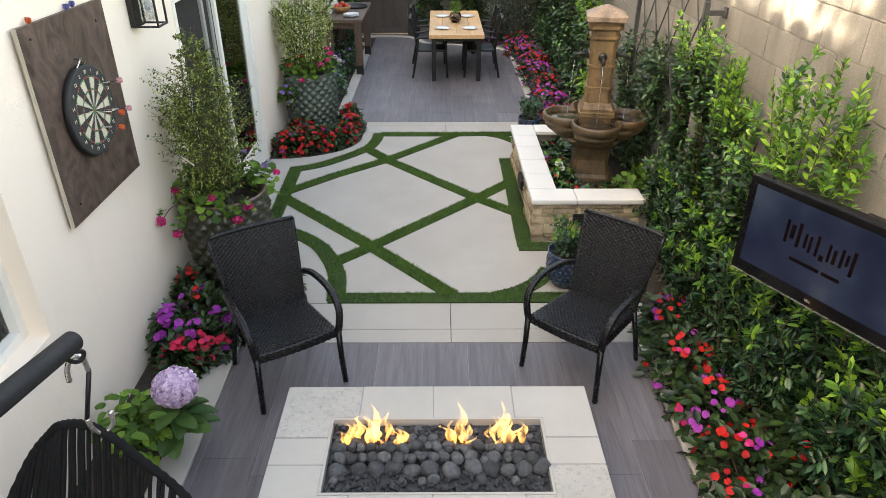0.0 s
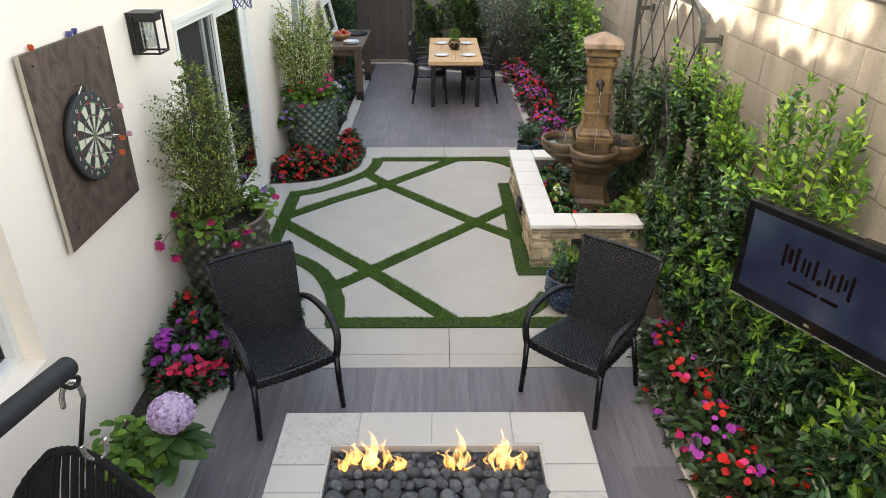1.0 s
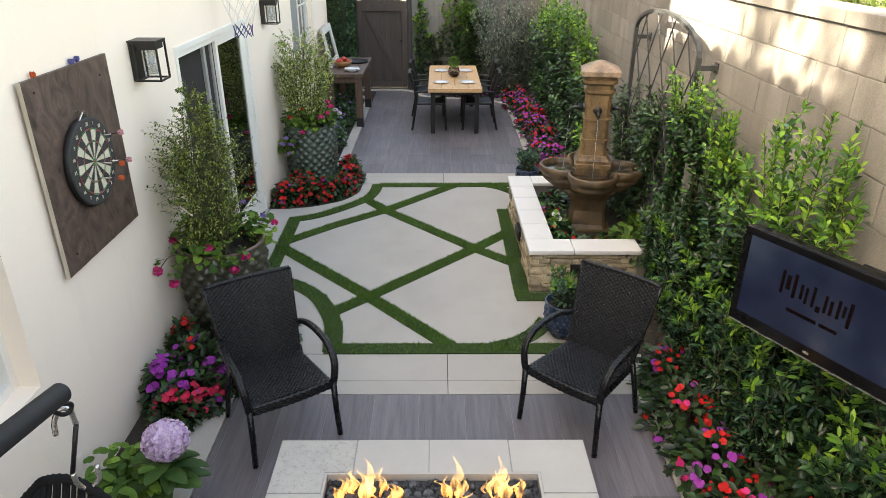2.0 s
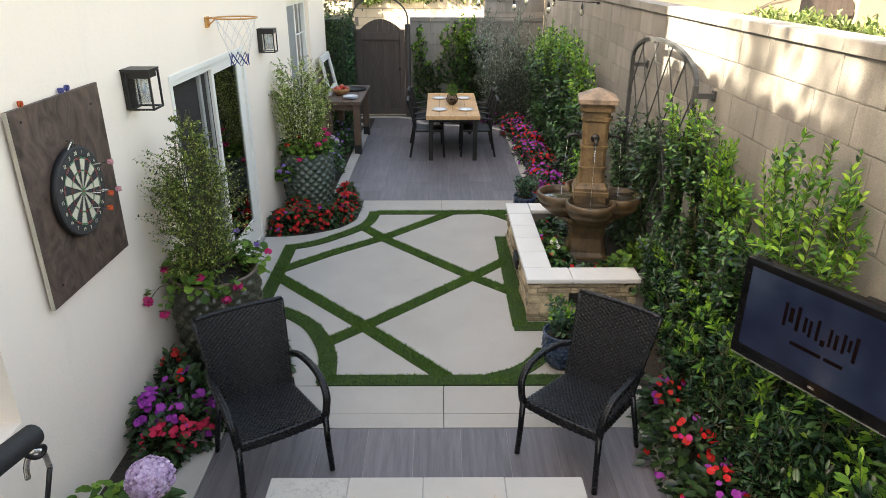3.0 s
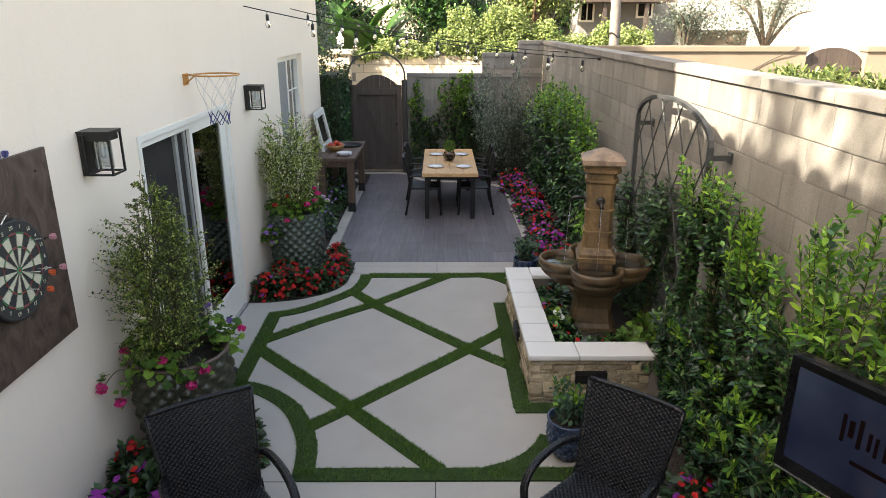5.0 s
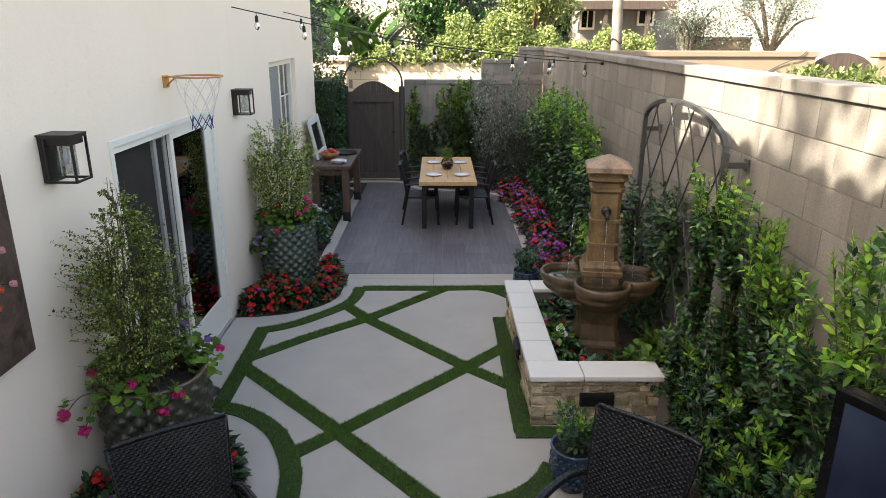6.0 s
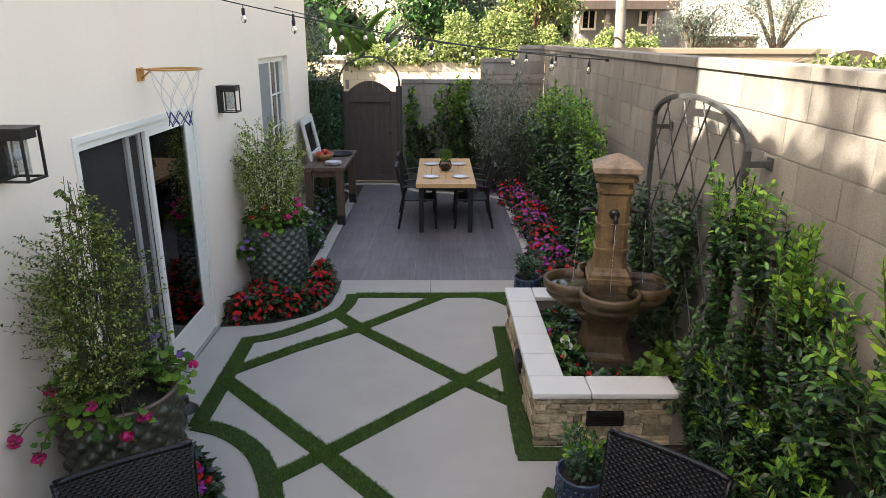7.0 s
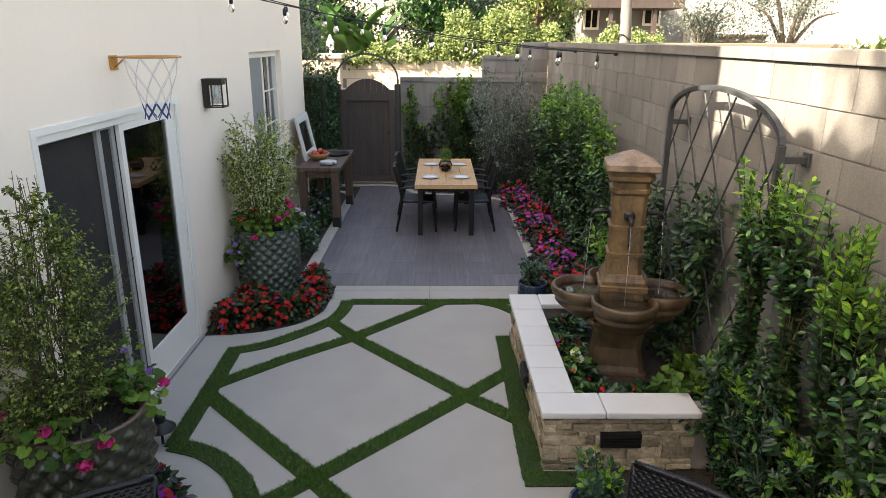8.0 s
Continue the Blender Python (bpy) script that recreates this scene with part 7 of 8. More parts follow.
geranium("hot pink geranium trailing over the pot rim", (*POT_A, 0.81), 260, 0.37, [(-0.30, -0.50, -0.02, PINK, 0.062), (-0.22, -0.47, -0.14, PINK, 0.052), (0.02, -0.34, 0.09, PINK, 0.044), (0.27, -0.28, -0.01, PINK, 0.046), (0.20, -0.36, -0.08, PINK, 0.05), (0.40, 0.12, 0.10, PINK, 0.035), (-0.31, -0.14, 0.06, PINK, 0.04), (0.30, 0.20, 0.12, VIOLET, 0.03), (0.12, 0.30, 0.2, VIOLET, 0.03)], 321, gap=(-1.05, 0.0))
geranium("hot pink and lilac geranium in the green pot", (*POT_B, 0.78), 230, 0.33, [(0.20, -0.26, 0.12, PINK, 0.055), (0.28, -0.20, 0.15, PINK, 0.052), (0.30, -0.12, 0.22, PINK, 0.05), (0.26, -0.05, 0.26, PINK, 0.042), (-0.04, -0.34, -0.06, PINK, 0.048), (-0.20, -0.22, 0.1, RED, 0.04), (0.34, 0.02, 0.14, LILAC, 0.04), (0.38, 0.08, 0.08, LILAC, 0.04), (-0.05, -0.2, 0.2, RED, 0.03)], 322)
geranium("lilac flowers trailing beside the green pot", (-1.9, 8.35, 0.52), 60, 0.12, [(-0.03, -0.08, 0.05, VIOLET, 0.052), (0.07, -0.09, 0.05, VIOLET, 0.055), (0.05, -0.12, -0.06, VIOLET, 0.05), (0.0, -0.04, 0.12, VIOLET, 0.04)], 323, 0.06)

# ---- bedding flowers ----
C_ = ("crimson_flower", CRIMSON)
R_, M_, P_ = ("red_flower", RED), ("purple_flower", MAGENTA), ("pink_flower", PINK)
for k, (x, y, rx, ry, hh, mix_) in enumerate((
        (-1.72, 3.60, 0.14, 0.16, 0.24, ((*C_, 0.8),)), (-1.64, 3.80, 0.18, 0.20, 0.30, ((*C_, 0.45), (*M_, 0.4))), (-1.86, 3.86, 0.14, 0.2, 0.34, ((*M_, 0.9),)),
        (-1.70, 4.08, 0.22, 0.2, 0.36, ((*M_, 0.6), (*R_, 0.25))), (-1.88, 4.30, 0.13, 0.16, 0.36, ((*R_, 0.4),)), (-1.50, 4.02, 0.12, 0.14, 0.26, ((*M_, 0.7), (*P_, 0.2))))):
    impatiens("dark-leaved impatiens with purple and crimson flowers by the house wall", (x, y, -0.01), rx, ry, hh, mix_, 400 + k, 40, 300, 0.056, leaf_len=0.075, bunch=3)
for k, (x, y) in enumerate(((-1.26, 4.66), (-1.34, 4.90), (-1.50, 5.10))):
    impatiens("red and purple impatiens at the foot of the quilted pot", (x, y, -0.01), 0.13, 0.13, 0.24, ((*R_, 0.5), (*M_, 0.5)), 420 + k, 34, 260, 0.052)
for k, (x, y, rx, ry, hh) in enumerate(((-1.82, 7.74, 0.17, 0.2, 0.25), (-1.60, 7.81, 0.20, 0.2, 0.27), (-1.35, 7.93, 0.18, 0.2, 0.24), (-1.17, 8.14, 0.16, 0.2, 0.22), (-1.13, 8.44, 0.15, 0.2, 0.24), (-1.18, 8.74, 0.14, 0.2, 0.26), (-1.70, 8.16, 0.2, 0.16, 0.26))):
    impatiens("mounded dark-leaved impatiens full of red flowers round the green pot", (x, y, -0.01), rx, ry, hh, ((*R_, 0.9), (*M_, 0.16 if k in (0, 3, 4) else 0.02)), 440 + k, 48, 400, 0.053)
for k in range(7):
    y = 1.35 + k * 0.44
    impatiens("impatiens with red and purple flowers in front of the hedge", (1.69 + 0.04 * math.sin(k * 2.3), y, -0.01), 0.26, 0.28, 0.30 + 0.03 * (k % 2), ((*R_, 0.62), (*M_, 0.25 if k % 2 else 0.45), (*P_, 0.08)), 460 + k, 46, 380, 0.050, leaf_len=0.080, bunch=2)
for k in range(5):
    y = 1.5 + k * 0.6
    impatiens("impatiens with red flowers at the foot of the hedge", (1.98, y, 0.10), 0.2, 0.28, 0.32, ((*R_, 0.8), (*M_, 0.15)), 480 + k, 18, 320, 0.050, leaf_len=0.080, bunch=2)
for k in range(11):
    y = 8.15 + k * 0.5
    x = 1.65 + 0.05 * math.sin(k * 1.9) - 0.018 * max(0, k - 6) ** 2 * 0.4
    impatiens("impatiens with red and purple flowers along the dining floor", (x, y, -0.01), 0.28, 0.32, 0.27 + 0.03 * (k % 3), ((*R_, 0.75 if k % 3 == 1 else 0.35), (*M_, 0.3 if k % 3 == 1 else 0.75)), 500 + k, 72, 440, 0.050)
for k in range(4):
    impatiens("purple impatiens along the bend of the curb", (1.15 - k * 0.33, 13.7 + 0.05 * k, -0.01), 0.2, 0.2, 0.22, ((*M_, 0.8), (*R_, 0.1)), 520 + k, 24, 260, 0.05)
for k, (x, y) in enumerate(((1.30, 5.78), (1.62, 5.80), (1.95, 5.84), (1.2, 6.1), (1.18, 6.6), (1.3, 6.95))):
    impatiens("small red-flowered impatiens under the fountain", (x, y, 0.26), 0.16, 0.15, 0.13, ((*R_, 0.8), (*M_, 0.2)), 530 + k, 7, 240, 0.04, leaf_mat=LEAF_FICUS)
geranium("white geranium growing beside the fountain", (1.20, 6.25, 0.32), 60, 0.14, [(0.0, -0.05, 0.14, WHITEPETAL, 0.05), (0.03, -0.09, 0.11, WHITEPETAL, 0.04)], 540, 0.08)
for k in range(5):
    impatiens("leafy violet-flowered planting under the side table", (-1.72 + 0.1 * (k % 2), 9.3 + 0.75 * k, -0.01), 0.22, 0.34, 0.34 + 0.1 * (k == 1), (("violet_flower", VIOLET, 0.7),), 550 + k, 12, 330, 0.05, leaf_mat=LEAF_FICUS)
for k in range(3):
    shrub("bedding_shrub", "low leafy green plant beside the curb", "plant", (-1.66, 9.25 + k * 0.6, 0), 0.55, 0.24, 12, 44, 0.05, LEAF_FICUS, 560 + k, 0.5, 0.09)

# ---- hydrangea ----
LEAF_BROAD = leafy("broad_hydrangea_leaves", [(0.0, (0.03, 0.075, 0.02)), (1.0, (0.075, 0.15, 0.035))], 0.5, 0.25)
hy = thing("hydrangea", "hydrangea with one round lilac-pink flower head and broad leaves", "flower", (-1.72, 2.85, -0.01))
r_ = np.random.default_rng(77)
k = 2300
d = unit(r_.normal(0, 1, (k, 3)))
blossoms("flower_head", d * np.array([0.116, 0.116, 0.100]) * r_.uniform(0.84, 1.06, (k, 1)) + np.array([0.275, 0.02, 0.505]), d + r_.normal(0, 0.3, (k, 3)), 0.025, LILAC, hy, "round lilac-pink flower head", count=4, seed=78)
core = bmesh.new()
bmesh.ops.create_icosphere(core, subdivisions=3, radius=1.0, matrix=Matrix.Translation((0.27, 0.02, 0.50)) @ Matrix.Diagonal((0.094, 0.094, 0.08, 1)))
part("inner_florets", core, LILAC, hy)
part("stalk", tube(bmesh.new(), smoothed([(0.05, 0.05, 0.0), (0.14, 0.03, 0.25), (0.27, 0.02, 0.48)], 4), 0.008, 6), STEM, hy, smooth=True)
for j, (cx, cy, cz, cnt, ln0) in enumerate(((0.27, -0.02, 0.37, 10, 0.18), (0.25, 0.0, 0.29, 10, 0.21), (0.02, 0.05, 0.31, 60, 0.085), (-0.06, 0.0, 0.25, 60, 0.085), (0.07, -0.12, 0.28, 56, 0.09))):
    a_ = 2 * math.pi * (np.arange(cnt) + r_.random(cnt) * 0.7) / cnt
    way = np.stack([np.cos(a_), np.sin(a_), r_.uniform(-0.35, 0.25, cnt)], 1)
    jit = 0.02 if ln0 > 0.15 else 0.065
    base = np.array([cx, cy, cz]) + way * 0.02 + r_.normal(0, jit, (cnt, 3))
    ln = ln0 * r_.uniform(0.75, 1.15, cnt)
    broad_leaves("leaves", base, way, np.tile([0, 0, 1.0], (cnt, 1)) + r_.normal(0, 0.25, (cnt, 3)), ln, LEAF_GERANIUM if j > 1 else LEAF_BROAD, hy)

# ---- hedge shrubs along the block wall ----


def shoot_shrub(label, at, lines, leaf, gap, material, tips, tip_from, seed, width=0.46, bare=0.12, side=0.0, thin=None, group="hedge shrubs", rise=0.3):
    """A shrub of upright shoots, each with leaves set in a spiral; thin(z) gives the share of leaves kept at a height."""
    r = np.random.default_rng(seed)
    ob = thing("hedge_shrub", label, "shrub", at, group)
    old, young = ([], [], []), ([], [], [])
    for pts in lines:
        ln = np.array(smoothed(pts, 5))
        rad = 0.007 * r.uniform(0.7, 1.1)
        bm = tube(bmesh.new(), ln, list(np.linspace(rad, rad * 0.3, len(ln))), 5, cap=False)
        runs = [(ln, bare)]
        if side:
            for q in range(int(side * r.uniform(0.6, 1.4))):
                i = int(r.integers(len(ln) // 3, len(ln) - 2))
                d = ln[i + 1] - ln[i]
                d = d / np.linalg.norm(d) * 0.7 + r.normal(0, 0.45, 3)
                size = r.uniform(0.10, 0.24)
                sub = np.array([ln[i] + d * size * t + np.array([0, 0, 0.06 * t * t]) for t in np.linspace(0, 1, 5)])
                tube(bm, sub, [rad * 0.5, rad * 0.45, rad * 0.4, rad * 0.3, rad * 0.2], 4, cap=False)
                runs.append((sub, 0.1))
        part("shoot", bm, STEM, ob, smooth=True)
        for run, from_t in runs:
            step = np.linalg.norm(np.diff(run, axis=0), axis=1)
            arc = np.concatenate([[0], np.cumsum(step)])
            n = max(4, int(arc[-1] * (1 - from_t) / gap))
            at_ = arc[-1] * (from_t + (1 - from_t) * (np.arange(n) + r.uniform(0, 0.6, n)) / n)
            at_ = np.minimum(at_, arc[-1] - 1e-4)
            p = np.stack([np.interp(at_, arc, run[:, q]) for q in range(3)], 1)
            i = np.clip(np.searchsorted(arc, at_) - 1, 0, len(run) - 2)
            d = unit(run[i + 1] - run[i])
            side_a = unit(np.cross(d, np.array([0.3, 0.9, 0.1])))
            side_b = np.cross(d, side_a)
            turn = 2.4 * np.arange(n) + r.uniform(0, 6)
            out = side_a * np.cos(turn)[:, None] + side_b * np.sin(turn)[:, None]
            end = np.clip((at_ / arc[-1] - 0.8) / 0.2, 0, 1)[:, None]
            way = out * (1.0 - 0.4 * end) + d * (rise + 0.6 * end) + r.normal(0, 0.28, (n, 3))
            size = leaf * r.uniform(0.65, 1.12, n) * (1.08 - 0.35 * end[:, 0])
            kept = np.ones(n, bool) if thin is None else r.random(n) < np.array([thin(z) for z in p[:, 2]])
            fresh = (p[:, 2] + r.normal(0, 0.07, n) > tip_from) & (r.random(n) < 0.88)
            for store, pick in ((old, kept & ~fresh), (young, kept & fresh)):
                for into, val in zip(store, (p, way, size)):
                    into.append(val[pick])
    for name_, store, m_ in (("leaves", old, material), ("young_leaves", young, tips)):
        b_, w_, l_ = (np.concatenate(v) for v in store)
        if len(b_):
            up = np.tile([-0.25, -0.1, 1.0], (len(b_), 1)) + r.normal(0, 0.35, (len(b_), 3))
            foliage(name_, b_, w_, up, l_, l_ * width, m_, ob, "bright young leaves" if store is young else "", fold=0.18, droop=0.10)
    return ob


def column_lines(height, neck, crown_r, low_r, count, lows, seed, flat=0.65, lean=(0.0, 0.0)):
    """Shoots gathered at a neck below a spreading head, with shorter ones round the foot."""
    r = np.random.default_rng(seed)
    out = []
    for k in range(count):
        a, b = r.uniform(0, 2 * math.pi), r.uniform(0, 2 * math.pi)
        h = height * r.uniform(0.80, 1.0)
        c = crown_r * math.sqrt(r.random()) * (1.15 - 0.5 * max(0, h / height - 0.85) / 0.15)
        n_ = 0.055 * math.sqrt(r.random())
        out.append([(0.05 * math.cos(a) * flat, 0.05 * math.sin(a), 0.0), (0.09 * math.cos(a) * flat, 0.09 * math.sin(a), neck * 0.5),
                    (n_ * math.cos(b) * flat + lean[0] * 0.6, n_ * math.sin(b) + lean[1] * 0.6, neck),
                    (c * 0.75 * math.cos(b) * flat + lean[0] * 0.85, c * 0.75 * math.sin(b) + lean[1] * 0.85, neck + (h - neck) * 0.55), (c * math.cos(b) * flat + lean[0], c * math.sin(b) + lean[1], h)])
    for k in range(lows):
        a = r.uniform(0, 2 * math.pi)
        h, c = neck * r.uniform(0.45, 0.98), low_r * math.sqrt(r.uniform(0.2, 1.0))
        out.append([(0.04 * math.cos(a), 0.04 * math.sin(a), 0.0), (c * 0.7 * math.cos(a) * flat, c * 0.7 * math.sin(a), h * 0.5), (c * math.cos(a) * flat, c * math.sin(a), h)])
    return out


def fan_lines(spread, heights, count, seed, flat=0.35, crotch=0.55):
    """Shoots that open like a vase along the wall."""
    r = np.random.default_rng(seed)
    out = []
    for k in range(count):
        u = (k + r.uniform(0.1, 0.9)) / count * 2 - 1
        h = heights[0] + (heights[1] - heights[0]) * (1 - abs(u) ** 1.6) * r.uniform(0.75, 1.0)
        x = r.uniform(-1, 1) * spread * flat
        out.append([(0.0, 0.03 * u, 0.0), (x * 0.3, 0.10 * u, h * crotch), (x * 0.7, spread * u * 0.65, h * 0.78), (x, spread * u, h)])
    return out


def necked(neck):
    return lambda z: 0.25 + 0.75 * min(1.0, abs(z - neck) / 0.22)


shoot_shrub("green columnar shrub tied at the neck with a bright leafy head", (1.98, 5.30, 0.0), column_lines(2.00, 1.24, 0.235, 0.26, 26, 17, 701), 0.060, 0.0118, LEAF_FICUS, LEAF_LIME, 1.68, 702, side=2.0, thin=necked(1.28))
shoot_shrub("green columnar shrub tied at the neck with a leafy head", (2.03, 4.93, 0.0), column_lines(1.94, 1.20, 0.20, 0.26, 22, 16, 703, lean=(0.02, 0.02)), 0.059, 0.0122, LEAF_FICUS, LEAF_LIME, 1.78, 704, side=2.0, thin=necked(1.24))
shoot_shrub("upright shrub with a spire of lime young leaves", (2.03, 4.47, 0.0), column_lines(1.97, 0.9, 0.19, 0.27, 19, 15, 705, lean=(-0.02, 0.03)), 0.064, 0.0125, LEAF_FICUS, LEAF_LIME, 1.42, 706, side=1.6, rise=0.65, thin=necked(0.95))
shoot_shrub("leafy green shrub filling the hedge below the spires", (2.02, 4.08, 0.0), column_lines(1.50, 0.75, 0.30, 0.30, 18, 16, 707), 0.062, 0.0128, LEAF_FICUS, LEAF_LIME, 1.38, 708, side=1.6)
shoot_shrub("vase-shaped shrub with large bright lime leaves against the wall", (2.03, 3.48, 0.0), fan_lines(0.56, (1.50, 2.18), 21, 709, 0.3, 0.45), 0.064, 0.0130, LEAF_FICUS, LEAF_LIME, 1.42, 710, width=0.40, bare=0.25, side=4.5, rise=0.7)
shoot_shrub("dark green shrub climbing the iron trellis behind the fountain", (2.06, 6.36, 0.26), fan_lines(0.50, (0.95, 1.46), 13, 711, 0.2, 0.4), 0.074, 0.0165, LEAF_DARKGLOSS, LEAF_LIME, 9.0, 712, width=0.52, bare=0.2, side=5.0)
shoot_shrub("dark green shrub behind the fountain", (2.06, 7.25, 0.26), fan_lines(0.34, (0.75, 1.15), 11, 713, 0.22, 0.4), 0.072, 0.0165, LEAF_DARKGLOSS, LEAF_LIME, 9.0, 714, width=0.50, bare=0.2, side=4.0)
LOW_TALL = (0.98, 1.02, 1.05, 1.08, 1.12)
for k in range(5):
    y = 1.2 + k * 0.40
    bush("hedge_shrub", "dense glossy green hedge shrub with lime young tips", "shrub", (2.06 + 0.03 * math.sin(k * 1.7), y, 0), LOW_TALL[k], 0.38, 16, 26, 11, 0.088, LEAF_HEDGE, 600 + k, 0.34, 0.19, 0.5,
         lean=(-0.03, 0), low=0.45, tips=LEAF_LIME, tip_share=0.045, stem_r=0.008, flat=(0.36, 0.95), group="hedge shrubs", from_t=0.05)
for k, (x, y, hgt) in enumerate(((1.90, 3.05, 1.0), (1.86, 3.42, 1.04), (1.86, 3.80, 1.02), (1.88, 4.18, 0.98), (1.90, 4.55, 0.88), (1.94, 4.92, 0.84), (2.00, 5.26, 0.80))):
    bush("hedge_shrub", "low dark glossy green shrub filling the foot of the hedge", "shrub", (x, y, 0), hgt, 0.32, 13, 22, 10, 0.066, LEAF_HEDGE, 615 + k, 0.34, 0.17, 0.5,
         low=0.45, tips=LEAF_LIME, tip_share=0.035, stem_r=0.007, flat=(0.55, 0.95), group="hedge shrubs", from_t=0.05)
for k in range(10):
    y = 7.95 + k * 0.57
    hgt = (0.95, 1.7, 2.1, 2.2, 2.15, 2.2, 2.1, 2.05, 1.9, 1.7)[k]
    shoot_shrub("tall green shrub with bright new growth in the side bed", (2.0, y, 0), column_lines(hgt, 0.42 * hgt, 0.32, 0.32, 15, 13, 650 + k, lean=(-0.12, -0.05)), 0.074, 0.019, LEAF_FICUS, LEAF_LIME, hgt * (0.66, 0.80)[k % 2], 660 + k, width=0.48, side=2.6)
for k, (x, y) in enumerate(((2.02, 6.42), (1.98, 6.72), (1.74, 6.98))):
    shrub("bedding_shrub", "dark low leafy plant behind the fountain", "plant", (x, y, 0.26), 0.34, 0.2, 12, 26, 0.06, LEAF_DARKGLOSS, 680 + k, 0.5, 0.08, 0.2)
for k, (x, y) in enumerate(((1.78, 5.78), (2.02, 5.82), (2.06, 6.1))):
    shrub("bedding_shrub", "broad-leaved green plant growing below the fountain", "plant", (x, y, 0.26), 0.24, 0.16, 9, 8, 0.078, LEAF_GERANIUM, 670 + k, 0.75, 0.06, 0.3)

# ---- climbers, olive and hedge at the gate end ----
for k, (x, hgt, mat_, cnt, wide) in enumerate(((-0.34, 1.95, LEAF_FICUS, 5, 0.12), (-0.02, 1.15, LEAF_DARK, 5, 0.2), (0.40, 2.06, LEAF_FICUS, 9, 0.24), (0.66, 2.1, LEAF_FICUS, 8, 0.22), (0.88, 1.55, LEAF_DARK, 6, 0.2))):
    bush("climber", "green climber trained up the far block wall", "climber", (x, 14.5, 0), hgt, wide, cnt, 24, 8, 0.066, mat_, 700 + k, 0.55, 0.16, 0.35, low=0.7, tips=LEAF_LIME, tip_share=0.25 if k in (0, 2, 3) else 0.02, flat=(1.0, 0.35), group="climbers", stem_r=0.006, from_t=0.03)
shrub("olive_tree", "airy grey-green young olive tree in the corner bed", "tree", (1.3, 13.95, 0), 2.34, 0.66, 23, 240, 0.076, LEAF_OLIVE, 720, 0.26, 0.24, 0.03, low=0.5, stem_r=0.005)
shrub("olive_tree", "grey-green olive sapling near the corner", "tree", (1.78, 13.95, 0), 2.15, 0.46, 16, 210, 0.076, LEAF_OLIVE, 721, 0.26, 0.22, 0.03, low=0.5, stem_r=0.005)


def clipped_hedge(label, x0, x1, y0, y1, z1, count, seed):
    """A hedge clipped to an upright block with a soft top."""
    r_ = np.random.default_rng(seed)
    ob = thing("column_hedge", label, "hedge", ((x0 + x1) / 2, (y0 + y1) / 2, 0))
    hx, hy = (x1 - x0) / 2, (y1 - y0) / 2
    a_ = r_.uniform(0, 2 * math.pi, count)
    sq = 1 / np.maximum(np.abs(np.cos(a_)), np.abs(np.sin(a_))) ** 0.8
    rad = r_.uniform(0.72, 1.06, count)
    t = r_.random(count)
    top = z1 * (1 + 0.03 * np.sin(a_ * 5))
    p = np.stack([np.cos(a_) * sq * rad * hx, np.sin(a_) * sq * rad * hy, t * top], 1)
    way = np.stack([np.cos(a_), np.sin(a_), r_.uniform(-0.4, 0.7, count)], 1) + r_.normal(0, 0.45, (count, 3))
    ln = 0.055 * r_.uniform(0.7, 1.2, count)
    foliage("leaves", p, way, np.tile([0, 0, 1.0], (count, 1)) + r_.normal(0, 0.4, (count, 3)), ln, ln * 0.5, LEAF_FICUS, ob)
    for q in range(9):
        xx, yy = r_.uniform(-hx, hx) * 0.6, r_.uniform(-hy, hy) * 0.6
        part("stem", tube(bmesh.new(), [(xx * 0.3, yy * 0.3, 0), (xx, yy, z1 * 0.5), (xx * 1.1, yy * 1.1, z1 * 0.95)], [0.012, 0.009, 0.004], 6), BARK, ob)
    # solid dark box, its colour standing in for shade between the leaves
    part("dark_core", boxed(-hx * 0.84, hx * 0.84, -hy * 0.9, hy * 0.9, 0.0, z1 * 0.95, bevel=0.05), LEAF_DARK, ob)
    return ob


clipped_hedge("tall dense dark green clipped column hedge by the gate", -2.10, -1.66, 13.1, 14.5, 2.16, 8000, 730)

# ---- beyond the walls ----
for k in range(9):
    shrub("wall_top_plant", "sunlit groundcover spilling along the neighbour's side of the wall", "plant", (2.66, 3.3 + k * 0.30, 2.34), 0.32, 0.24, 14, 44, 0.055, LEAF_IVY, 750 + k, 0.4, 0.10, 0.3, low=0.5, flat=(0.8, 1.0), group="wall top plants")
part_ = tagged(part("raised_bed", boxed(2.44, 3.3, 3.5, 6.2, -0.06, 2.3), BLOCK), "neighbour's raised bed behind the wall", "planter", kind="structure")
nb = thing("wall_neighbour", "tan block wall dividing the neighbouring yards", "wall", kind="structure")
part("body", boxed(2.44, 5.63, 11.0, 11.2, -0.06, 2.55), NBLOCK, nb)
part("cap", boxed(2.42, 5.65, 10.97, 11.23, 2.55, 2.63, bevel=0.01), NBLOCK, nb)
part("body", boxed(6.54, 12.0, 11.0, 11.2, -0.06, 2.55), NBLOCK, nb)
part("cap", boxed(6.52, 12.0, 10.97, 11.23, 2.55, 2.63, bevel=0.01), NBLOCK, nb)
ng = thing("neighbour_gate", "dark brown arched gate in the neighbour's wall", "gate", (6.085, 11.1, 0), kind="structure")
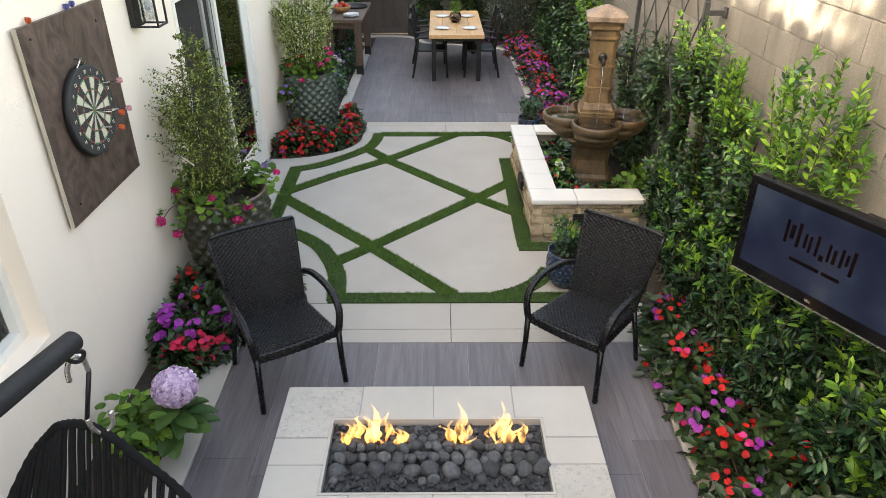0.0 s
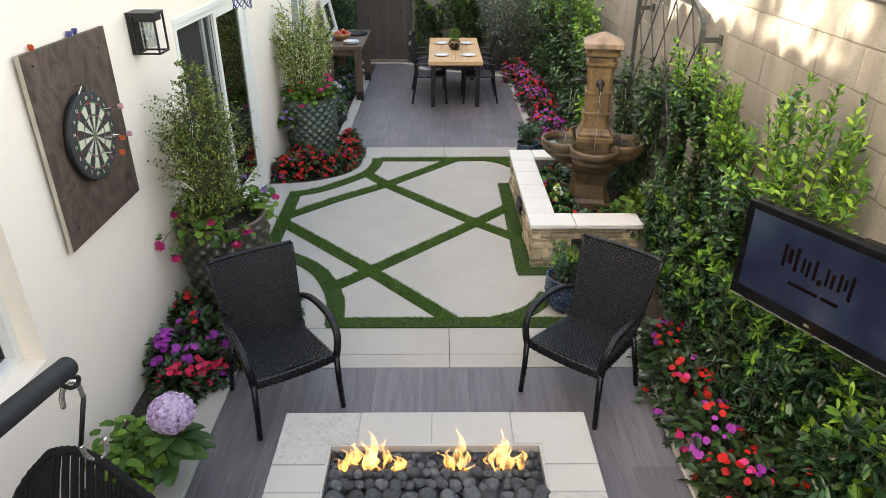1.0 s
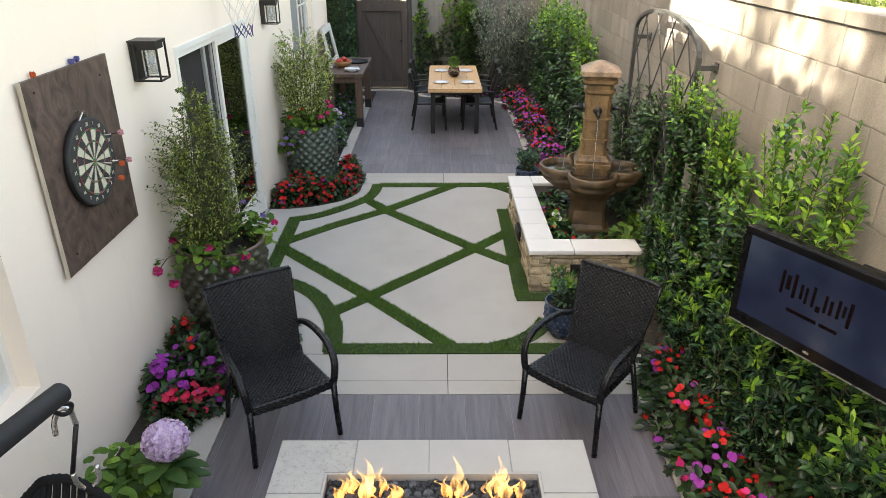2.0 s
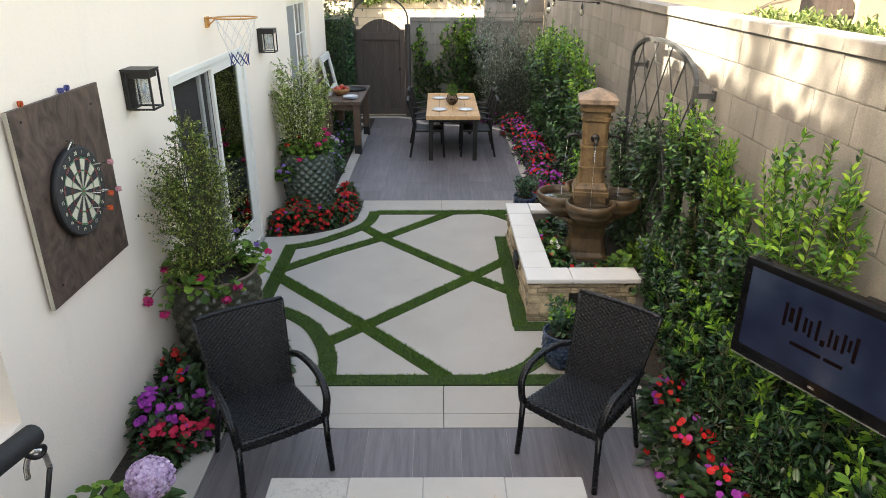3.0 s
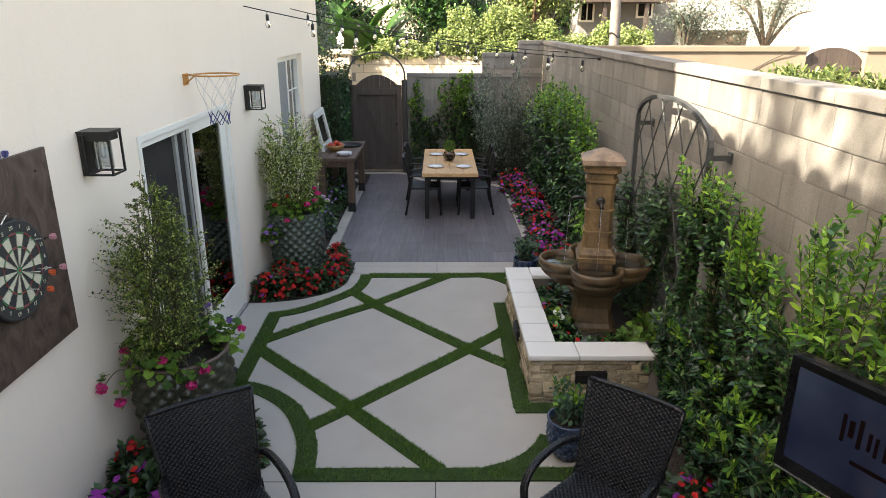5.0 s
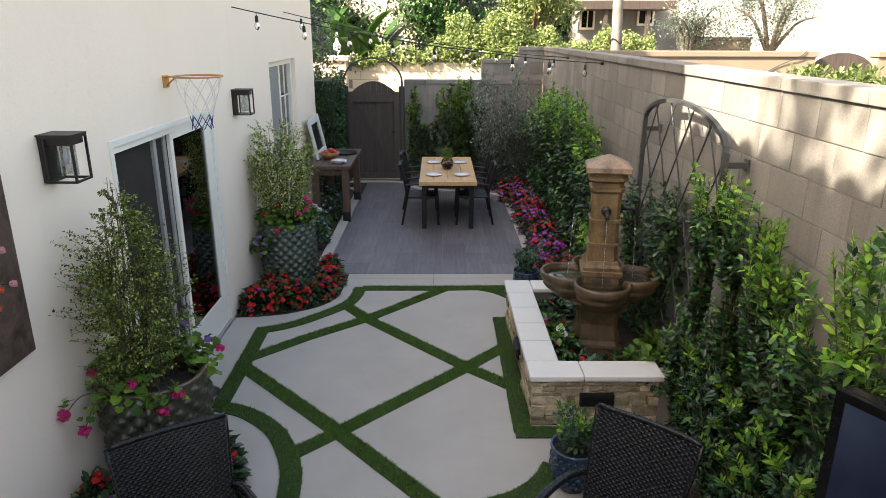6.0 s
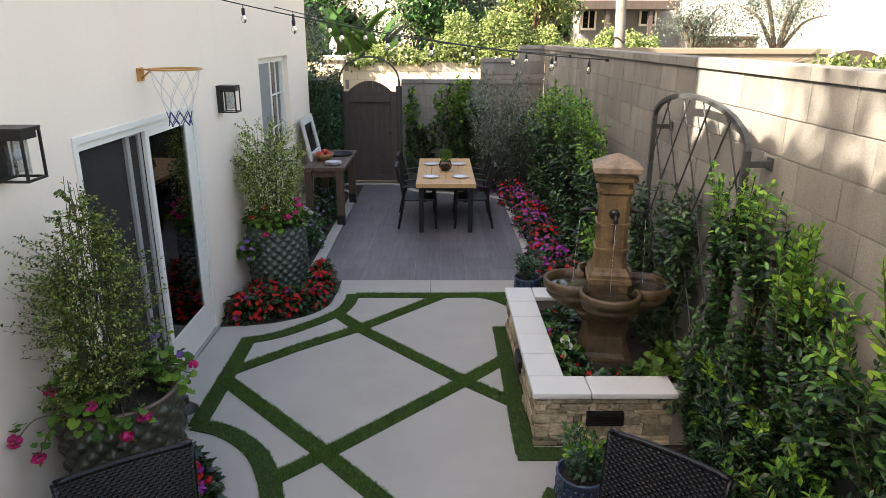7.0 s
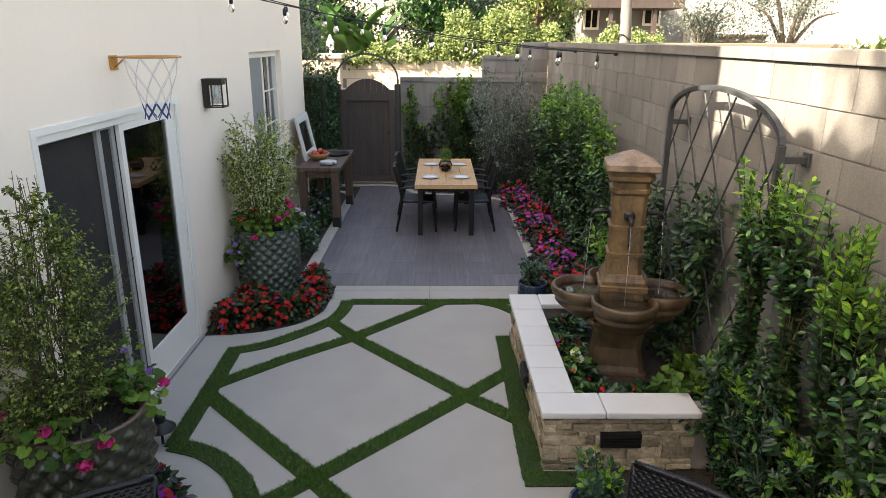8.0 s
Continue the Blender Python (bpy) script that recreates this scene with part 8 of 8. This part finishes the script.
for k in range(8):
    x0 = -0.43 + k * 0.1075
    arc = [(x, 2.30 + 0.31 * math.sqrt(max(0.02, 1 - (x / 0.48) ** 2))) for x in (x0 + 0.1055 - 0.1035 * q / 6 for q in range(7))]
    bm = bmesh.new()
    rim_a, rim_b = ([bm.verts.new((x, y_, z)) for x, z in [(x0 + 0.002, 0.0), (x0 + 0.1055, 0.0), *arc]] for y_ in (-0.02, 0.02))
    bm.faces.new(rim_a)
    bm.faces.new(list(reversed(rim_b)))
    for q in range(len(rim_a)):
        w_ = (q + 1) % len(rim_a)
        bm.faces.new((rim_a[q], rim_b[q], rim_b[w_], rim_a[w_]))
    part("board", bm, GATEWOOD, ng)
part("rail", boxed(-0.425, 0.425, -0.05, -0.022, 2.25, 2.34, bevel=0.004), GATEWOOD, ng)

lane = thing("wall_lane", "sunlit cream block wall across the lane", "wall", kind="structure")
part("body", boxed(-3.5, 9.5, 17.4, 17.6, -0.06, 2.2), MORTAR, lane)
z = 2.2 - 0.2
for row in range(5):
    x = -1.9 - 0.2 * (row % 2)
    while x < 2.4:
        part("block", boxed(x + 0.005, x + 0.395, 17.385, 17.5, z + 0.005, z + 0.195), CREAM, lane)
        x += 0.4
    z -= 0.2
rest = bmesh.new()
box(rest, 2.5, 9.5, 17.386, 17.5, 1.0, 2.2)
box(rest, -3.5, -2.1, 17.386, 17.5, 1.0, 2.2)
part("plain_blocks", rest, CREAM, lane)
lp = thing("lane_pillar", "cream pillar with a small post lantern", "pillar", (-2.2, 17.2, 0))
part("shaft", boxed(-0.22, 0.22, -0.22, 0.22, 0, 2.25, bevel=0.01), CREAM, lp)
part("cap", boxed(-0.28, 0.28, -0.28, 0.28, 2.25, 2.35, bevel=0.02), CREAM, lp)
part("post_lantern", lathe(bmesh.new(), [(0.03, 2.35), (0.03, 2.42), (0.07, 2.44), (0.09, 2.6), (0.05, 2.66), (0.03, 2.72), (0.001, 2.76)], sides=8), CERAMIC, lp, "white post lantern")


def ivy_bank(label, x0, x1, y, z0, z1, deep, count, seed, leaf=0.13, core=True):
    """A rolling bank of sunlit leaves on top of a wall."""
    r_ = np.random.default_rng(seed)
    ob = thing("ivy_hedge", label, "hedge", ((x0 + x1) / 2, y, 0), "lane hedge")
    u = r_.random(count)
    x = (u - 0.5) * (x1 - x0)
    top = z1 + 0.16 * np.sin(x * 1.3 + seed) + 0.14 * np.sin(x * 4.1) + 0.10 * np.sin(x * 9.7 + seed) + r_.normal(0, 0.06, count)
    t = r_.random(count) ** 0.7
    z = z0 + (top - z0) * t
    yy = -deep * np.sqrt(np.maximum(0, 1 - (2 * t - 1) ** 2)) * r_.uniform(0.8, 1.15, count) * np.where(r_.random(count) < 0.8, 1, -0.5)
    p = np.stack([x, yy + r_.normal(0, 0.06, count), z], 1)
    way = unit(r_.normal(0, 1, (count, 3)) + np.array([0, -0.8, -0.2]))
    ln = leaf * r_.uniform(0.6, 1.2, count)
    foliage("leaves", p, way, np.tile([0, -0.5, 1.0], (count, 1)) + r_.normal(0, 0.4, (count, 3)), ln, ln * 0.75, LEAF_IVY, ob, simple=True)
    if not core:
        return ob
    # dark box behind the leaves paints the bank's shaded inside
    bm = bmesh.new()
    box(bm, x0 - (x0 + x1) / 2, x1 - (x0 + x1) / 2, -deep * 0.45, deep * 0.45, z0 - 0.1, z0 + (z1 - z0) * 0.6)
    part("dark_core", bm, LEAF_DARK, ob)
    return ob


ivy_bank("sunlit ivy spilling over the lane wall", -1.9, 2.0, 17.55, 2.10, 2.50, 0.20, 4200, 1, 0.075, False)
ivy_bank("mound of sunlit ivy in the lane hedge", 0.35, 2.7, 18.4, 1.9, 3.12, 0.6, 6500, 2, 0.078)
ivy_bank("lower sunlit ivy hedge along the lane", 2.5, 5.4, 18.4, 1.9, 2.86, 0.6, 7500, 5, 0.078)


def tree(label, at, trunk_h, r0, crown, leaf, material, n_leaf, seed, limbs=7, bark=BARK, clumps=26, name="tree"):
    """Tapered trunk, limbs and a crown of leaf clumps with gaps."""
    r_ = np.random.default_rng(seed)
    t = thing(name, label, "tree", at, "background trees")
    top = np.array([r_.normal(0, 0.15), r_.normal(0, 0.15), trunk_h])
    bm = tube(bmesh.new(), smoothed([(0, 0, -0.1), tuple(top * 0.5 + r_.normal(0, 0.06, 3)), tuple(top)], 5), list(np.linspace(r0, r0 * 0.6, 11)), 10)
    for k in range(limbs):
        a_ = 2 * math.pi * k / limbs + r_.uniform(0, 0.5)
        e = top + np.array([crown[0] * 0.75 * math.cos(a_), crown[1] * 0.75 * math.sin(a_), crown[2] * r_.uniform(0.5, 1.5)])
        tube(bm, smoothed([tuple(top * 0.92), tuple(top * 0.5 + e * 0.5 + np.array([0, 0, 0.15])), tuple(e)], 4), list(np.linspace(r0 * 0.5, r0 * 0.12, 9)), 6)
    part("trunk", bm, bark, t, smooth=True)
    cc = top + np.array([0, 0, crown[2] * 0.9])
    cl = cc + unit(r_.normal(0, 1, (clumps, 3))) * r_.uniform(0.35, 1.0, (clumps, 1)) * np.array(crown)
    which = r_.integers(0, clumps, n_leaf)
    size = r_.uniform(0.2, 0.42, clumps)[which] * min(crown)
    p = cl[which] + r_.normal(0, 0.6, (n_leaf, 3)) * size[:, None]
    ln = leaf * r_.uniform(0.6, 1.2, n_leaf)
    foliage("crown", p, r_.normal(0, 1, (n_leaf, 3)) + np.array([0, 0, -0.3]), np.tile([0, 0, 1.0], (n_leaf, 1)) + r_.normal(0, 0.5, (n_leaf, 3)), ln, ln * 0.5, material, t, simple=True)
    return t


tree("grey-green tree beyond the house corner", (-3.0, 15.0, 0), 1.2, 0.10, (1.0, 1.2, 1.9), 0.09, LEAF_OLIVE, 11000, 31, clumps=60)
tree("grey-green tree beyond the house corner", (-4.6, 14.3, 0), 1.6, 0.12, (1.3, 1.1, 2.2), 0.10, LEAF_OLIVE, 9000, 39, clumps=50)
tree("dark leafy tree behind the banana plants", (-3.6, 21.5, 0), 1.3, 0.2, (2.3, 1.2, 1.9), 0.18, LEAF_FICUS, 13000, 40, clumps=80)
tree("dark spreading tree across the lane", (0.4, 22.6, 0), 1.9, 0.2, (1.5, 1.2, 1.6), 0.15, LEAF_FICUS, 9000, 41, clumps=60)
tree("leafy tree beyond the lane", (0.9, 23.6, 0), 2.6, 0.18, (1.4, 1.5, 1.7), 0.16, LEAF_OLIVE, 5000, 32)
tree("leafy tree with a reddish trunk beyond the lane", (2.62, 20.0, 0), 2.9, 0.10, (1.0, 1.0, 1.0), 0.12, LEAF_IVY, 2600, 33, bark=RUSTLEG)
tree("dark leafy tree beyond the lane", (0.9, 26.0, 0), 2.0, 0.2, (1.6, 2.0, 2.4), 0.2, LEAF_FICUS, 8000, 34, clumps=60)
tree("dark leafy tree beyond the lane", (3.4, 26.5, 0), 2.0, 0.2, (1.5, 1.6, 2.2), 0.2, LEAF_FICUS, 7000, 42, clumps=60)
tree("pale-trunked leafy tree beyond the lane", (3.35, 20.4, 0), 3.0, 0.11, (1.0, 1.0, 1.0), 0.12, LEAF_IVY, 2200, 35, bark=PALMBARK)
tree("sparse olive in front of a white house", (5.85, 16.4, 0), 2.5, 0.09, (0.8, 0.9, 0.9), 0.055, LEAF_OLIVE, 6500, 36)
tree("sparse olive in front of a white house", (7.35, 16.4, 0), 2.6, 0.10, (1.2, 1.0, 1.1), 0.055, LEAF_OLIVE, 9000, 37)
tree("tall open street tree behind the house", (-6.8, -1.0, 0), 7.2, 0.22, (2.2, 2.2, 1.7), 0.17, LEAF_FICUS, 5000, 38, clumps=36)

palm = thing("palm_tree", "pale ringed palm trunk beyond the wall", "tree", (3.72, 15.0, 0), "background trees")
rings_ = [0.102 + 0.005 * math.sin(k * 2.2) for k in range(60)]
part("trunk", tube(bmesh.new(), [(0.03 * math.sin(k * 0.1), 0, -0.1 + k * 0.1) for k in range(60)], rings_, 16), PALMBARK, palm, smooth=True)
part("cord", tube(bmesh.new(), [(0.115 * math.cos(a_), 0.115 * math.sin(a_), 2.72 + 0.05 * math.sin(2 * a_)) for a_ in (2 * math.pi * q / 24 for q in range(25))], 0.012, 5), WIRE, palm, "black cord round the trunk")
r_ = np.random.default_rng(91)
k = 420
a_ = r_.uniform(0, 2 * math.pi, k)
lv = r_.uniform(0.15, 1.0, k)
foliage("crown", np.stack([np.cos(a_.round(1)) * lv * 1.5, np.sin(a_.round(1)) * lv * 1.5, 5.9 + 0.7 * lv - 1.1 * lv ** 2], 1), np.stack([np.cos(a_), np.sin(a_), -0.6 + 0 * a_], 1) + r_.normal(0, 0.3, (k, 3)), np.tile([0, 0, 1.0], (k, 1)), np.full(k, 0.5), np.full(k, 0.05), LEAF_SHRUB, palm)

ban = thing("banana_plant", "banana plants with broad arching leaves beyond the lane", "plant", (-2.2, 19.5, 0), "background trees")
bm = bmesh.new()
for x in (-0.6, 0.05, 0.5):
    tube(bm, [(x, 0, -0.1), (x + 0.05, 0.05, 1.6), (x + 0.1, 0.1, 2.9)], [0.13, 0.11, 0.08], 10)
part("stem", bm, PALMBARK, ban, smooth=True)
r_ = np.random.default_rng(92)
verts, faces = [], []
for k in range(44):
    a_ = r_.uniform(0, 2 * math.pi)
    x0, z0 = r_.choice([-0.7, -0.2, 0.3, 0.8]), r_.uniform(1.6, 2.5)
    L, W = r_.uniform(0.8, 1.3), r_.uniform(0.24, 0.38)
    d_, s_ = Vector((math.cos(a_), math.sin(a_), 0)), Vector((-math.sin(a_), math.cos(a_), 0))
    lift = r_.uniform(0.9, 2.0)
    i0 = len(verts)
    for q in range(9):
        t = q / 8
        c = Vector((x0, 0.1, z0)) + d_ * L * t + Vector((0, 0, L * (lift * t - 0.5 * lift * t * t)))
        w = W * math.sin(math.pi * min(1, t * 0.92 + 0.06)) ** 0.6 * 0.5
        verts += [c - s_ * w + Vector((0, 0, 0.08 * w)), c, c + s_ * w + Vector((0, 0, 0.08 * w))]
    for q in range(8):
        b0 = i0 + q * 3
        faces += [(b0, b0 + 1, b0 + 4, b0 + 3), (b0 + 1, b0 + 2, b0 + 5, b0 + 4)]
meshed("leaves", verts, faces, LEAF_BANANA, ban, smooth=True)


def far_house(label, x0, x1, y0, y1, h, material, windows, roof=0.0):
    ho = thing("house", label, "house", ((x0 + x1) / 2, y0, 0), "neighbouring houses")
    hw, dp = (x1 - x0) / 2, y1 - y0
    part("wall", boxed(-hw, hw, 0, dp, -0.06, h), material, ho)
    part("roof", boxed(-hw - 0.4, hw + 0.4, -0.5 * roof, dp + 0.4, h, h + 0.25, bevel=0.02), ROOFTILE, ho)
    for wx, wz, ww, wh in windows:
        w = part("window", boxed(wx - ww / 2 - 0.07, wx + ww / 2 + 0.07, -0.05, 0.02, wz - 0.07, wz + wh + 0.07, bevel=0.01), WHITEPAINT, ho)
        part("pane", boxed(wx - ww / 2, wx + ww / 2, -0.06, -0.048, wz, wz + wh), SCREEN_FRAME, w)
        part("glazing_bar", boxed(wx - 0.02, wx + 0.02, -0.068, -0.061, wz, wz + wh), WHITEPAINT, w)
    return ho


far_house("cream stucco house across the lane", -9.0, -0.33, 25.0, 33.0, 6.0, FARSTUCCO, ((-2.0, 3.4, 1.0, 1.2),))
grey_house = far_house("grey stucco house with white windows across the lane", 4.8, 7.98, 24.0, 32.0, 5.8, GREYSTUCCO, ((-1.38, 3.05, 0.36, 0.75), (0.52, 3.18, 0.42, 0.42)), 0.0)
far_house("sunlit white stucco house beyond the neighbouring yard", 8.0, 25.0, 23.4, 30.0, 6.2, WHITESTUCCO, ())
balcony = part("balcony", boxed(-2.4, 0.95, -1.7, -0.002, 3.56, 3.80, bevel=0.01), GATEWOOD, grey_house, "dark brown timber balcony")
for x in (-1.15, 0.15):
    part("balcony_post", boxed(x - 0.06, x + 0.06, -1.6, -1.48, 0.0, 3.555), GATEWOOD, balcony)
tb = thing("wall_far_bed", "orange-tan wall of a raised bed beyond the neighbouring yard", "wall", kind="structure")
part("body", boxed(5.95, 7.35, 17.0, 17.2, -0.06, 2.74), NBLOCK, tb)
part("cap", boxed(5.93, 7.37, 16.97, 17.23, 2.74, 2.80, bevel=0.01), NBLOCK, tb)

# ---- path light beside the quilted pot ----
pl = thing("path_light", "dark bronze mushroom path light on a short stem, unlit", "lamp", (-1.695, 5.72, 0.0))
part("stem", tube(bmesh.new(), [(0, 0, -0.03), (0, 0, 0.17)], 0.010, 10), BRONZE, pl, smooth=True)
part("shade", lathe(bmesh.new(), [(0.098, 0.120), (0.096, 0.128), (0.040, 0.172), (0.036, 0.177), (0.032, 0.168), (0.09, 0.122)], sides=28), BRONZE, pl, smooth=True)
part("finial", lathe(bmesh.new(), [(0.037, 0.173), (0.036, 0.222), (0.030, 0.230), (0.001, 0.232)], sides=20), BRONZE, pl, smooth=True)
tagged(pl, group="path lights")
copy_thing(pl, pose(-1.62, 7.90, 0.07))
cord = thing("cable", "thin black cable running up the neighbour's wall", "cable", (4.8, 10.988, 2.26))
part("cord", tube(bmesh.new(), smoothed([(0.0, 0.0, 0.0), (0.30, -0.004, 0.17), (0.58, -0.028, 0.30), (0.66, -0.03, 0.375), (0.70, 0.02, 0.38)], 5), 0.006, 6), WIRE, cord, smooth=True)
